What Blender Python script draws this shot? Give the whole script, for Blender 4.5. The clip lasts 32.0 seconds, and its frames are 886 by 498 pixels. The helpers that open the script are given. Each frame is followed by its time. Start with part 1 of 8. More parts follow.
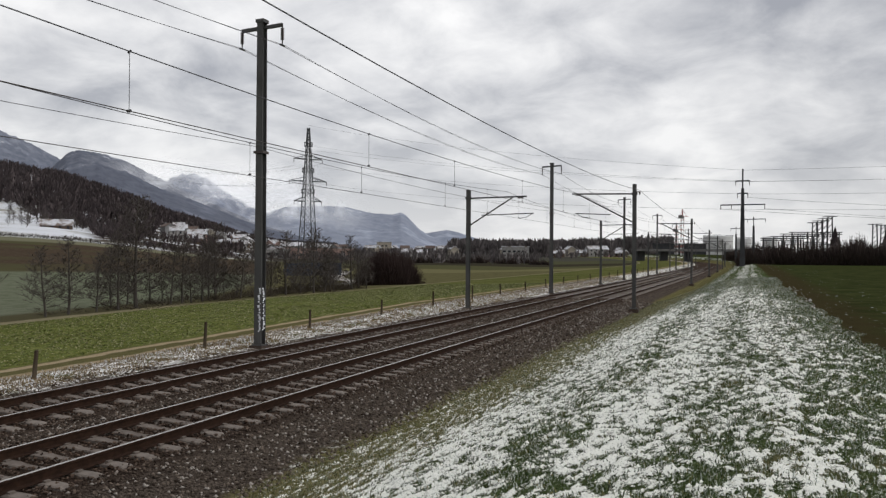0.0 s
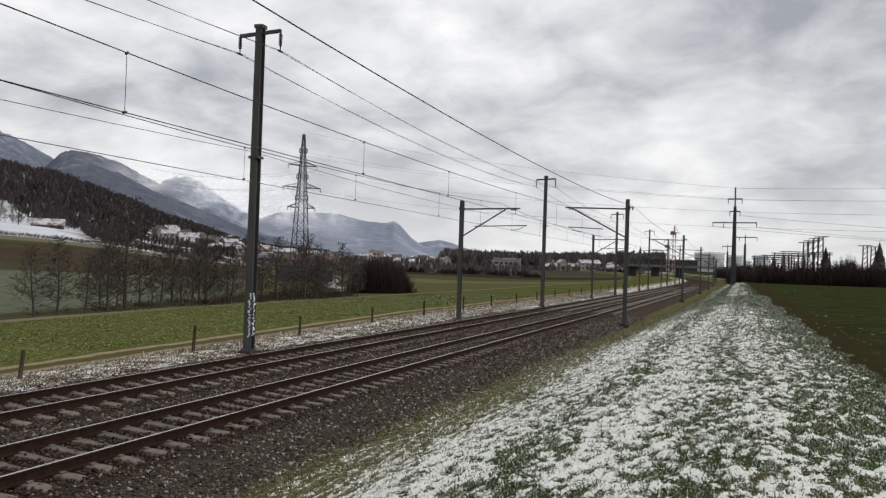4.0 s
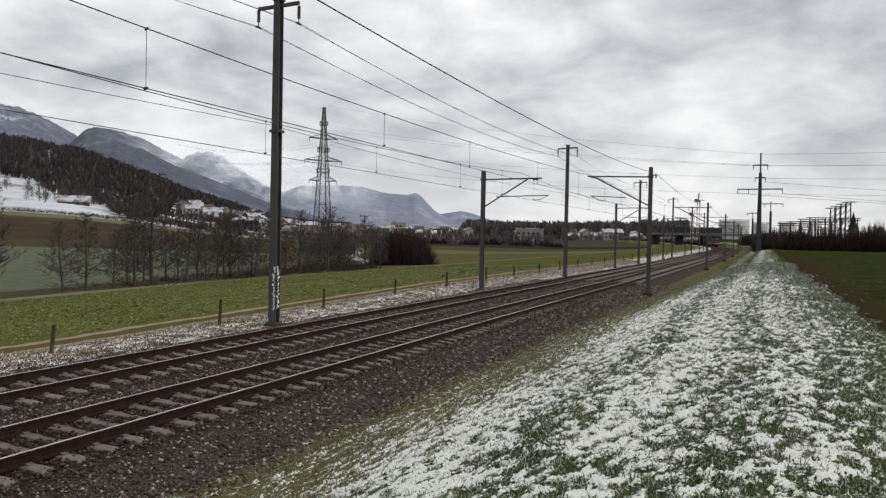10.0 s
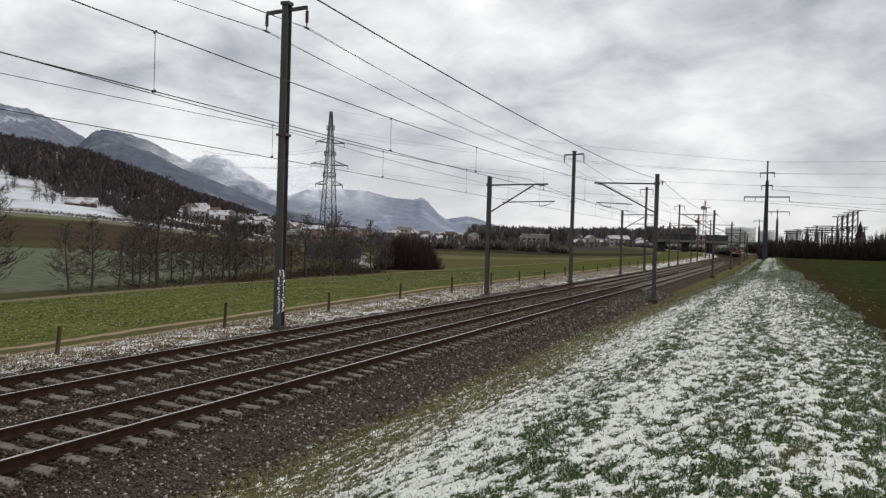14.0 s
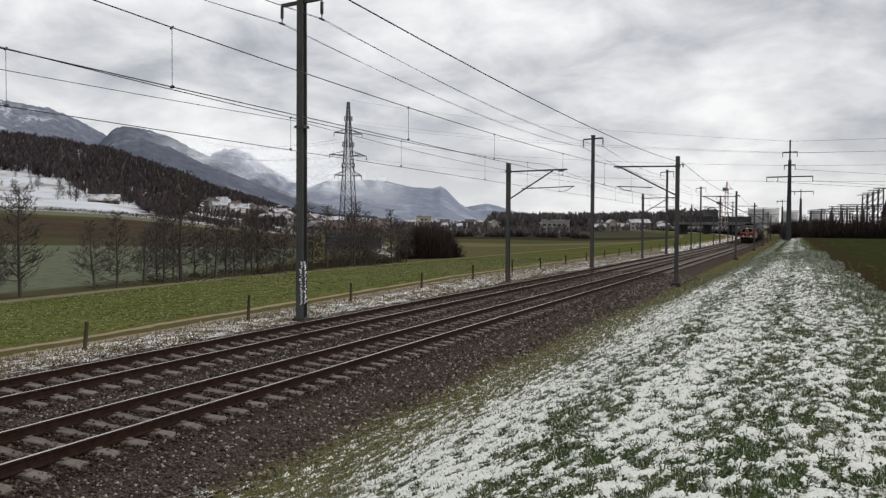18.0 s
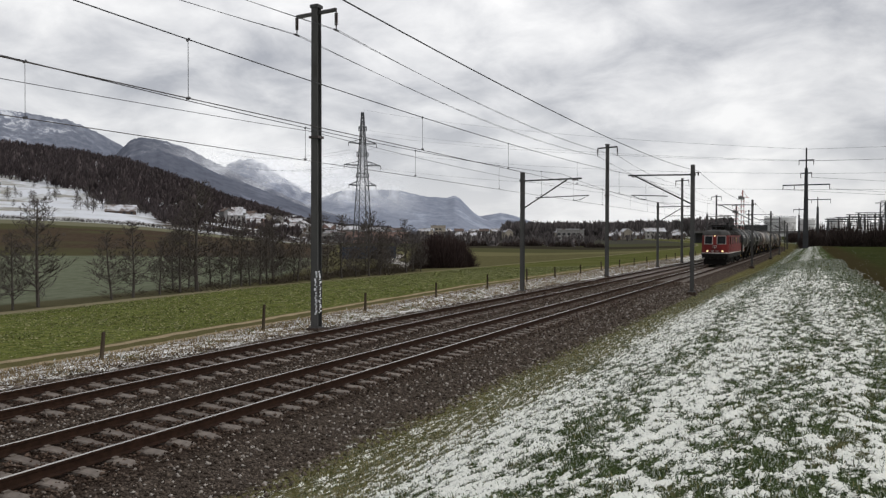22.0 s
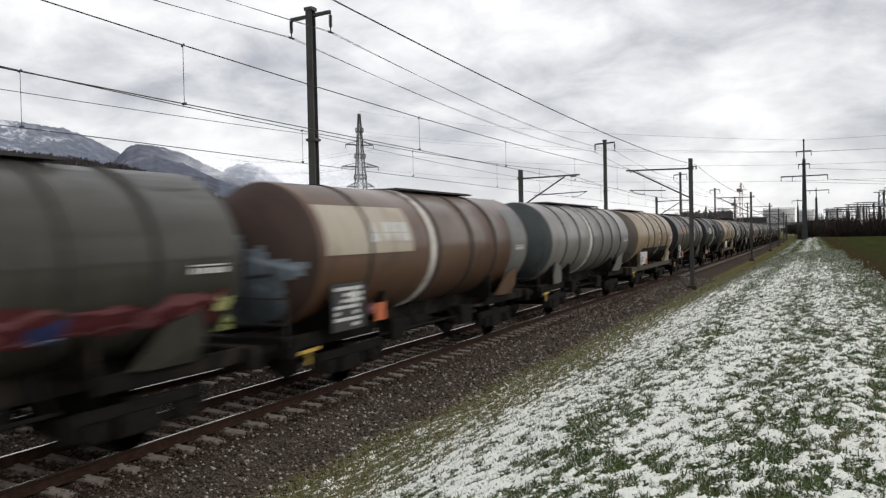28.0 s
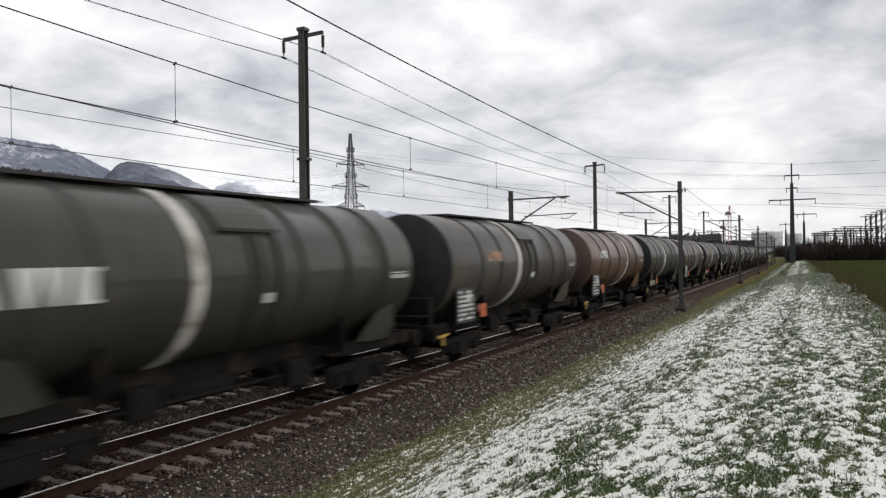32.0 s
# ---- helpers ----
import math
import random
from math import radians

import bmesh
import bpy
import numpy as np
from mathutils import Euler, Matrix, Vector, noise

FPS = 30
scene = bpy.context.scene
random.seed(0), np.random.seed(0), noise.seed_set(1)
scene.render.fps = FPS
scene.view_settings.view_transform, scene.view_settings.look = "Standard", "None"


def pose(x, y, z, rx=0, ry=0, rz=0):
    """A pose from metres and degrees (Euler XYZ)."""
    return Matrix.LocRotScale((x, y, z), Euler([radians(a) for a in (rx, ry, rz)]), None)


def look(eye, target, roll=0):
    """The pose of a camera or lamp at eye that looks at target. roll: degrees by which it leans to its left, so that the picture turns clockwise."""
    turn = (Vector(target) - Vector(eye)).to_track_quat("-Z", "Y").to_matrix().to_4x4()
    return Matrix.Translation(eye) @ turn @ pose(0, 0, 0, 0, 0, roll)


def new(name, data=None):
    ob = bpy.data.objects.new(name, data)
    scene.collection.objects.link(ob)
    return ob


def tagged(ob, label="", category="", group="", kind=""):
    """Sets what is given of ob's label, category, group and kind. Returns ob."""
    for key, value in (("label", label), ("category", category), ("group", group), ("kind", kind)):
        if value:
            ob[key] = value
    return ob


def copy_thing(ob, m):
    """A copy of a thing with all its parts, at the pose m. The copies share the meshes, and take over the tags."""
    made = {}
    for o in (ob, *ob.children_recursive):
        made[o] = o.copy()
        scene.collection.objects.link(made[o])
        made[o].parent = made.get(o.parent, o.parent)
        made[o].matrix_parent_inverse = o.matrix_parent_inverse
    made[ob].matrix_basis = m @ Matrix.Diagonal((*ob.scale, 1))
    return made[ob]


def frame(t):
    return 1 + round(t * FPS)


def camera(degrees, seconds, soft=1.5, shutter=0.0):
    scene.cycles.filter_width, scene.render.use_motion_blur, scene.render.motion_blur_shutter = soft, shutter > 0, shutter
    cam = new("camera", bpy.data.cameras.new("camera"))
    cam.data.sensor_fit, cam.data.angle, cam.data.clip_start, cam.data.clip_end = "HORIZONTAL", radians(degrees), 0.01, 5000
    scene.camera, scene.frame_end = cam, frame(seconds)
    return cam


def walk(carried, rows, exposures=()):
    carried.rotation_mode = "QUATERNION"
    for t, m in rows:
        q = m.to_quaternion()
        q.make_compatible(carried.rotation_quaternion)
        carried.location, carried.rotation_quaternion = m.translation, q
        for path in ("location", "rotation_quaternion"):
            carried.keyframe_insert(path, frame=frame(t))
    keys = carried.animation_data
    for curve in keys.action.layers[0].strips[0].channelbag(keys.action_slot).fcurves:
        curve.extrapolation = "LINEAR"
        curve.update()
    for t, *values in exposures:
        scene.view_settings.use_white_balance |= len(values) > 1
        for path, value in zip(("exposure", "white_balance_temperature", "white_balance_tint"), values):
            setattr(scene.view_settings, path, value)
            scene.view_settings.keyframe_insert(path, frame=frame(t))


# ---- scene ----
cam = camera(58.0, 32.0, soft=1.3, shutter=0.45)
EYE = 3.236  # eye above the rail heads; the one who films stands on the bank
PATH = [
    (0, 90.21, -0.42, 21.38),
    (0.5, 89.87, -1.12, 21.30),
    (1, 89.80, -1.69, 21.16),
    (1.5, 90.10, -1.75, 21.01),
    (2, 90.61, -1.37, 21.13),
    (2.5, 90.96, -0.69, 21.28),
    (4.5, 90.91, -2.17, 20.73),
    (5, 90.65, -1.41, 20.72),
    (5.5, 90.20, -1.05, 20.84),
    (6, 89.78, -1.19, 20.88),
    (6.5, 89.54, -1.49, 20.90),
    (7, 89.34, -1.45, 21.19),
    (7.5, 89.14, -1.34, 21.57),
    (8, 88.83, -1.18, 21.94),
    (8.5, 88.85, -1.54, 22.13),
    (9, 89.10, -1.70, 22.27),
    (9.5, 89.13, -1.38, 22.48),
    (10, 88.83, -1.15, 22.40),
    (10.5, 88.70, -1.46, 22.07),
    (11, 88.69, -1.33, 21.93),
    (11.5, 88.52, -0.97, 21.91),
    (12, 88.70, -1.06, 22.03),
    (12.5, 88.97, -1.06, 22.24),
    (13, 89.08, -1.16, 22.48),
    (13.5, 89.13, -1.61, 22.63),
    (14, 89.18, -1.67, 22.80),
    (14.5, 89.06, -1.44, 22.86),
    (16.5, 89.44, -0.60, 23.55),
    (17, 89.27, -0.45, 23.77),
    (17.5, 88.92, -0.38, 23.88),
    (18, 88.31, -0.31, 24.23),
    (18.5, 88.12, -0.53, 24.65),
    (19, 88.25, -0.65, 24.81),
    (19.5, 88.24, -0.68, 24.81),
    (20, 88.04, -0.71, 24.68),
    (20.5, 88.11, -0.69, 24.98),
    (21, 88.66, -0.45, 25.62),
    (21.5, 88.82, -0.29, 25.45),
    (22, 88.98, -0.15, 25.25),
    (22.5, 89.30, -0.38, 25.16),
    (23, 88.88, -0.34, 25.28),
    (23.5, 88.56, -0.25, 25.39),
    (24, 88.71, 0.03, 25.56),
    (24.5, 88.98, -0.17, 25.46),
    (25, 88.51, 0.02, 25.07),
    (25.5, 88.38, 0.29, 24.61),
    (27.5, 88.67, 0.87, 24.72),
    (28, 88.95, 1.20, 25.20),
    (28.5, 88.93, 1.30, 25.45),
    (29, 88.46, 1.13, 25.49),
    (29.5, 88.40, 0.73, 25.39),
    (30, 89.01, 0.42, 25.50),
    (30.5, 89.72, 0.30, 25.52),
    (31, 90.21, 0.18, 25.13),
    (31.5, 90.50, 0.47, 24.77),
    (32, 90.39, 0.69, 24.48)
]
walk(cam, [(t, pose(0, 0, EYE, rx, ry, rz)) for t, rx, ry, rz in PATH], exposures=[(0, -0.05), (6, -0.03), (24, 0.0), (25, 0.02), (27, 0.15), (30, 0.12), (32, 0.12)])

# ---- daylight: a broken overcast sky, brighter towards the sun behind the clouds ----
SUN_AZ, SUN_EL = 92.0, 38.0
THIN_AZ, THIN_EL = -26.0, 32.0  # where the cloud is thinnest


def make_world():
    w = bpy.data.worlds.new("overcast_sky")
    scene.world = w
    w.use_nodes = True
    nt = w.node_tree
    nt.nodes.clear()
    N = nt.nodes.new
    L = nt.links.new
    out, bg = N("ShaderNodeOutputWorld"), N("ShaderNodeBackground")
    sky = N("ShaderNodeTexSky")
    sky.sky_type, sky.sun_disc = "NISHITA", False
    sky.sun_elevation, sky.sun_rotation = radians(SUN_EL), radians(SUN_AZ)
    coord, sep = N("ShaderNodeTexCoord"), N("ShaderNodeSeparateXYZ")
    L(coord.outputs["Generated"], sep.inputs[0])

    def op(kind, a, b=None, c=None):
        n = N("ShaderNodeMath")
        n.operation = kind
        for i, v in enumerate((a, b, c)):
            if v is None:
                continue
            if isinstance(v, (int, float)):
                n.inputs[i].default_value = v
            else:
                L(v, n.inputs[i])
        return n.outputs[0]

    up = op("MAXIMUM", sep.outputs[2], 0.0)
    flat = op("ADD", up, 0.30)
    comb = N("ShaderNodeCombineXYZ")
    L(op("DIVIDE", sep.outputs[0], flat), comb.inputs[0])
    L(op("DIVIDE", sep.outputs[1], flat), comb.inputs[1])

    def clouds(scale, detail, rough, shift, dist=0.0):
        m = N("ShaderNodeMapping")
        m.inputs["Location"].default_value = shift
        m.inputs["Scale"].default_value = (1.0, 1.0, 1.0)
        L(comb.outputs[0], m.inputs[0])
        n = N("ShaderNodeTexNoise")
        n.inputs["Scale"].default_value, n.inputs["Detail"].default_value = scale, detail
        n.inputs["Roughness"].default_value, n.inputs["Distortion"].default_value = rough, dist
        L(m.outputs[0], n.inputs["Vector"])
        return n.outputs["Fac"]

    big, fine = clouds(1.25, 4.0, 0.50, (3.1, 0.4, 0.0), 0.25), clouds(4.0, 7.0, 0.58, (7.2, 2.3, 0.0), 0.3)
    mix = op("ADD", op("MULTIPLY", big, 0.62), op("MULTIPLY", fine, 0.38))
    ramp = N("ShaderNodeValToRGB")
    L(mix, ramp.inputs[0])
    e = ramp.color_ramp.elements
    e[0].position, e[0].color = 0.39, (0.37, 0.385, 0.43, 1)
    e[1].position, e[1].color = 0.60, (1.0, 0.995, 0.995, 1)
    mid = ramp.color_ramp.elements.new(0.50)
    mid.color = (0.71, 0.715, 0.738, 1)
    # one part of the cloud is thinner and whiter
    sx, sy, sz = math.sin(radians(THIN_AZ)) * math.cos(radians(THIN_EL)), math.cos(radians(THIN_AZ)) * math.cos(radians(THIN_EL)), math.sin(radians(THIN_EL))
    dot = N("ShaderNodeVectorMath")
    dot.operation = "DOT_PRODUCT"
    L(coord.outputs["Generated"], dot.inputs[0])
    dot.inputs[1].default_value = (sx, sy, sz)
    glow = op("POWER", op("MAXIMUM", dot.outputs["Value"], 0.0), 2.0)
    # and the whole of it is brighter round the hidden sun
    near = N("ShaderNodeVectorMath")
    near.operation = "DOT_PRODUCT"
    L(coord.outputs["Generated"], near.inputs[0])
    near.inputs[1].default_value = (math.sin(radians(SUN_AZ)) * math.cos(radians(SUN_EL)), math.cos(radians(SUN_AZ)) * math.cos(radians(SUN_EL)), math.sin(radians(SUN_EL)))
    halo = op("POWER", op("MAXIMUM", near.outputs["Value"], 0.0), 2.5)
    gain = op("ADD", op("ADD", op("MULTIPLY", glow, 0.42), op("MULTIPLY", halo, 0.50)), 0.70)
    # a paler, even band low over the land
    low = op("POWER", op("SUBTRACT", 1.0, op("MINIMUM", up, 1.0)), 9.0)
    haze = N("ShaderNodeMix")
    haze.data_type = "RGBA"
    L(op("MULTIPLY", low, 0.76), haze.inputs[0])
    L(ramp.outputs[0], haze.inputs[6])
    haze.inputs[7].default_value = (0.98, 0.98, 0.985, 1)
    lit = N("ShaderNodeVectorMath")
    lit.operation = "SCALE"
    L(haze.outputs[2], lit.inputs[0])
    L(gain, lit.inputs["Scale"])
    clear = N("ShaderNodeVectorMath")
    clear.operation = "SCALE"
    L(sky.outputs[0], clear.inputs[0])
    clear.inputs["Scale"].default_value = 0.08
    both = N("ShaderNodeMix")
    both.data_type = "RGBA"
    both.inputs[0].default_value = 0.93
    L(clear.outputs[0], both.inputs[6])
    L(lit.outputs[0], both.inputs[7])
    L(both.outputs[2], bg.inputs[0])
    bg.inputs[1].default_value = 1.0
    L(bg.outputs[0], out.inputs[0])


make_world()
sun_data = bpy.data.lights.new("sun", "SUN")
sun_data.energy, sun_data.angle, sun_data.color = 0.78, radians(25), (1.0, 0.96, 0.9)
sun = new("sun", sun_data)
sun.matrix_world = look((0, 0, 60), (-math.sin(radians(SUN_AZ)) * 60, -math.cos(radians(SUN_AZ)) * 60, 60 - 60 * math.tan(radians(SUN_EL))))

# ---- materials ----
def shader(name):
    m = bpy.data.materials.new(name)
    m.use_nodes = True
    nt = m.node_tree
    return m, nt, nt.nodes["Principled BSDF"]


class Nodes:
    """Short forms for building node trees."""

    def __init__(self, nt):
        self.nt = nt

    def link(self, a, b):
        self.nt.links.new(a, b)

    def add(self, kind):
        return self.nt.nodes.new(kind)

    def math(self, kind, a, b=None, clamp=False):
        n = self.add("ShaderNodeMath")
        n.operation, n.use_clamp = kind, clamp
        for i, v in enumerate((a, b)):
            if v is None:
                continue
            if isinstance(v, (int, float)):
                n.inputs[i].default_value = v
            else:
                self.link(v, n.inputs[i])
        return n.outputs[0]

    def noise(self, vector, scale, detail=4.0, rough=0.55, dist=0.0):
        n = self.add("ShaderNodeTexNoise")
        n.inputs["Scale"].default_value, n.inputs["Detail"].default_value = scale, detail
        n.inputs["Roughness"].default_value, n.inputs["Distortion"].default_value = rough, dist
        if vector is not None:
            self.link(vector, n.inputs["Vector"])
        return n.outputs["Fac"]

    def step(self, value, lo, hi):
        """0 below lo, 1 above hi (or falling, with lo above hi)."""
        n = self.add("ShaderNodeMapRange")
        n.interpolation_type = "SMOOTHSTEP"
        flip = lo > hi
        n.inputs["From Min"].default_value, n.inputs["From Max"].default_value = (hi, lo) if flip else (lo, hi)
        n.inputs["To Min"].default_value, n.inputs["To Max"].default_value = (1, 0) if flip else (0, 1)
        self.link(value, n.inputs["Value"])
        return n.outputs[0]

    def mix(self, fac, a, b):
        n = self.add("ShaderNodeMix")
        n.data_type = "RGBA"
        for sock, v in ((n.inputs[0], fac), (n.inputs[6], a), (n.inputs[7], b)):
            if isinstance(v, (int, float)):
                sock.default_value = v
            elif isinstance(v, tuple):
                sock.default_value = (*v, 1)
            else:
                self.link(v, sock)
        return n.outputs[2]

    def bump(self, height, strength, distance):
        n = self.add("ShaderNodeBump")
        n.inputs["Strength"].default_value, n.inputs["Distance"].default_value = strength, distance
        self.link(height, n.inputs["Height"])
        return n.outputs[0]


def surface(name, c1, c2, scale=3.0, rough=0.7, metal=0.0, bump=0.3, depth=0.004, stain=None, stain_scale=0.6, amount=0.5, fine=None, vary=0.0, stretch=(1, 1, 1), coat=0.0, gloss=0.5):
    """Two tones by a fine noise, stains by a coarse one, relief, and a shift of tone from object to object."""
    m, nt, p = shader(name)
    k = Nodes(nt)
    tc = k.add("ShaderNodeTexCoord")
    mp = k.add("ShaderNodeMapping")
    mp.inputs["Scale"].default_value = stretch
    k.link(tc.outputs["Object"], mp.inputs[0])
    v = mp.outputs[0]
    n1 = k.noise(v, scale, 6.0, 0.6)
    col = k.mix(k.step(n1, 0.3, 0.7), c1, c2)
    if stain:
        n2 = k.noise(v, stain_scale, 5.0, 0.6, 0.6)
        col = k.mix(k.step(n2, 0.62 - 0.25 * amount, 0.78 - 0.2 * amount), col, stain)
    if vary:
        info = k.add("ShaderNodeObjectInfo")
        hsv = k.add("ShaderNodeHueSaturation")
        k.link(k.math("ADD", k.math("MULTIPLY", info.outputs["Random"], vary), 1 - vary / 2), hsv.inputs["Value"])
        k.link(col, hsv.inputs["Color"])
        col = hsv.outputs[0]
    k.link(col, p.inputs["Base Color"])
    p.inputs["Metallic"].default_value = metal
    p.inputs["Specular IOR Level"].default_value = gloss
    k.link(k.math("ADD", k.math("MULTIPLY", n1, 0.3), rough - 0.15, True), p.inputs["Roughness"])
    if coat:
        p.inputs["Coat Weight"].default_value, p.inputs["Coat Roughness"].default_value = coat, 0.25
    if bump:
        k.link(k.bump(k.noise(v, fine or scale * 4, 5.0, 0.65), bump, depth), p.inputs["Normal"])
    return m


def plain(name, c, rough=0.5, metal=0.0, emit=None, power=0.0):
    m, nt, p = shader(name)
    p.inputs["Base Color"].default_value = (*c, 1)
    p.inputs["Roughness"].default_value, p.inputs["Metallic"].default_value = rough, metal
    if emit:
        p.inputs["Emission Color"].default_value, p.inputs["Emission Strength"].default_value = (*emit, 1), power
    return m


def island(name, c1, c2, rough=0.8, c3=None):
    """For pieces joined into one mesh: a tone of its own for each."""
    m, nt, p = shader(name)
    k = Nodes(nt)
    g = k.add("ShaderNodeNewGeometry")
    r = g.outputs["Random Per Island"]
    col = k.mix(r, c1, c2)
    if c3:
        col = k.mix(k.step(k.math("FRACT", k.math("MULTIPLY", r, 7.31)), 0.78, 0.82), col, c3)
    k.link(col, p.inputs["Base Color"])
    p.inputs["Roughness"].default_value = rough
    p.inputs["Specular IOR Level"].default_value = 0.25
    return m


STEEL_MAST = surface("galvanised_grey_steel", (0.056, 0.056, 0.055), (0.086, 0.085, 0.083), 2.0, 0.7, 0.0, 0.1, 0.002, (0.036, 0.032, 0.029), 0.8, 0.5, stretch=(1, 1, 0.3))
RUST_FOOT = surface("rusty_footing", (0.05, 0.034, 0.027), (0.085, 0.058, 0.046), 6, 0.9, 0, 0.4, 0.004)
WIRE = plain("dark_wire", (0.05, 0.05, 0.055), 0.6, 0.3)
COPPER = plain("weathered_copper_wire", (0.07, 0.06, 0.055), 0.55, 0.4)
INSULATOR = plain("brown_glazed_insulator", (0.05, 0.035, 0.03), 0.3)
RAIL_SIDE = surface("rusty_rail", (0.023, 0.012, 0.008), (0.044, 0.024, 0.016), 9, 0.9, 0.0, 0.3, 0.002, gloss=0.12)
RAIL_TOP = plain("worn_rail_head", (0.44, 0.41, 0.375), 0.25, 0.92)
SLEEPER = surface("weathered_concrete_sleeper", (0.135, 0.112, 0.095), (0.215, 0.182, 0.156), 9, 0.9, 0, 0.35, 0.003, (0.11, 0.085, 0.07), 2.2, 0.6, vary=0.25)


def stone_material():
    """Crushed stone, grey and brown; browner and darker with brake dust in and beside the tracks."""
    m, nt, p = shader("ballast_stone")
    k = Nodes(nt)
    g = k.add("ShaderNodeNewGeometry")
    r = g.outputs["Random Per Island"]
    col = k.mix(r, (0.030, 0.022, 0.017), (0.190, 0.154, 0.126))
    col = k.mix(k.step(k.math("FRACT", k.math("MULTIPLY", r, 7.31)), 0.86, 0.90), col, (0.40, 0.365, 0.33))
    sep = k.add("ShaderNodeSeparateXYZ")
    k.link(g.outputs["Position"], sep.inputs[0])
    gap = k.math("ABSOLUTE", k.math("SUBTRACT", k.math("ABSOLUTE", k.math("ADD", sep.outputs[0], 12.4)), 1.89))
    dust = k.math("MULTIPLY", k.step(gap, 2.1, 1.0), 0.72)
    col = k.mix(dust, col, k.mix(r, (0.020, 0.0115, 0.008), (0.120, 0.076, 0.055)))
    k.link(col, p.inputs["Base Color"])
    p.inputs["Roughness"].default_value = 0.92
    p.inputs["Specular IOR Level"].default_value = 0.08
    return m


STONE = stone_material()
BARK = surface("grey_brown_bark", (0.05, 0.042, 0.036), (0.085, 0.072, 0.062), 12, 0.9, 0, 0.4, 0.01, stretch=(1, 1, 0.3))
TWIG = surface("brown_winter_twigs", (0.052, 0.042, 0.037), (0.08, 0.066, 0.056), 5, 0.9, 0, 0)
WOOD_POST = surface("dark_weathered_wood", (0.05, 0.038, 0.027), (0.09, 0.070, 0.050), 8, 0.9, 0, 0.4, 0.004, stretch=(1, 1, 0.2), vary=0.4, gloss=0.1)
PYLON_STEEL = surface("pylon_steel", (0.06, 0.066, 0.07), (0.085, 0.092, 0.098), 2, 0.6, 0.3, 0)
CONCRETE = surface("grey_concrete", (0.16, 0.155, 0.15), (0.23, 0.225, 0.22), 1.2, 0.9, 0, 0.2, 0.01, (0.10, 0.095, 0.09), 0.3, 0.5)
DARK_CONCRETE = surface("stained_dark_concrete", (0.035, 0.036, 0.04), (0.06, 0.061, 0.065), 0.8, 0.9, 0, 0.2, 0.01)
SNOW = surface("settled_snow", (0.72, 0.74, 0.78), (0.82, 0.84, 0.87), 1.5, 0.75, 0, 0.3, 0.02)
GLASS_DARK = plain("dark_window_glass", (0.02, 0.024, 0.028), 0.08)

# ---- building blocks ----
def part(name, bm, material, parent=None, label="", smooth=False):
    me = bpy.data.meshes.new(name)
    bm.to_mesh(me)
    bm.free()
    me.materials.append(material)
    if smooth:
        me.polygons.foreach_set("use_smooth", [True] * len(me.polygons))
    ob = new(name, me)
    if parent is not None:
        ob.parent = parent
    if label:
        ob["label"] = label
    if name in ("writing", "flaking_paint", "number", "folded_pantograph", "bracing", "mast_section", "antenna_ring"):
        ob["kind"] = "stuff"
    return ob


def joined(name, verts, faces, material, parent=None, label="", smooth=False):
    me = bpy.data.meshes.new(name)
    me.from_pydata(verts, [], faces)
    me.materials.append(material)
    if smooth:
        me.polygons.foreach_set("use_smooth", [True] * len(me.polygons))
    ob = new(name, me)
    if parent is not None:
        ob.parent = parent
    if label:
        ob["label"] = label
    return ob


def shared(name, ob, parent, m):
    """Another object on the mesh of ob."""
    o = new(name, ob.data)
    o.parent = parent
    o.matrix_local = m
    return o


def holder(name, m, label, category, group="", kind=""):
    e = new(name)
    e.empty_display_size = 0.3
    e.matrix_world = m
    return tagged(e, label, category, group, kind)


def box(bm, x0, x1, y0, y1, z0, z1, bevel=0.0):
    r = bmesh.ops.create_cube(bm, size=1.0, matrix=Matrix.Translation(((x0 + x1) / 2, (y0 + y1) / 2, (z0 + z1) / 2)) @ Matrix.Diagonal((x1 - x0, y1 - y0, z1 - z0, 1)))
    if bevel:
        edges = list({e for v in r["verts"] for e in v.link_edges})
        bmesh.ops.bevel(bm, geom=edges, offset=bevel, segments=2, affect="EDGES")
    return bm


def tube(bm, a, b, r0, r1=None, n=8, caps=True):
    a, b = Vector(a), Vector(b)
    d = b - a
    m = Matrix.Translation((a + b) / 2) @ d.to_track_quat("Z", "Y").to_matrix().to_4x4()
    bmesh.ops.create_cone(bm, cap_ends=caps, segments=n, radius1=r0, radius2=r0 if r1 is None else r1, depth=d.length, matrix=m)
    return bm


def bar(bm, a, b, w, h=None):
    """A square bar from a to b."""
    a, b = Vector(a), Vector(b)
    d = b - a
    m = Matrix.Translation((a + b) / 2) @ d.to_track_quat("Z", "Y").to_matrix().to_4x4() @ Matrix.Diagonal((w, h or w, d.length, 1))
    bmesh.ops.create_cube(bm, size=1.0, matrix=m)
    return bm


def strand(name, points, radius, material, parent=None, label=""):
    """A wire through the points."""
    cu = bpy.data.curves.new(name, "CURVE")
    cu.dimensions, cu.bevel_depth, cu.bevel_resolution = "3D", radius, 1
    sp = cu.splines.new("POLY")
    sp.points.add(len(points) - 1)
    for q, c in zip(sp.points, points):
        q.co = (*c, 1)
    cu.materials.append(material)
    ob = new(name, cu)
    if parent is not None:
        ob.parent = parent
    if label:
        ob["label"] = label
    return ob


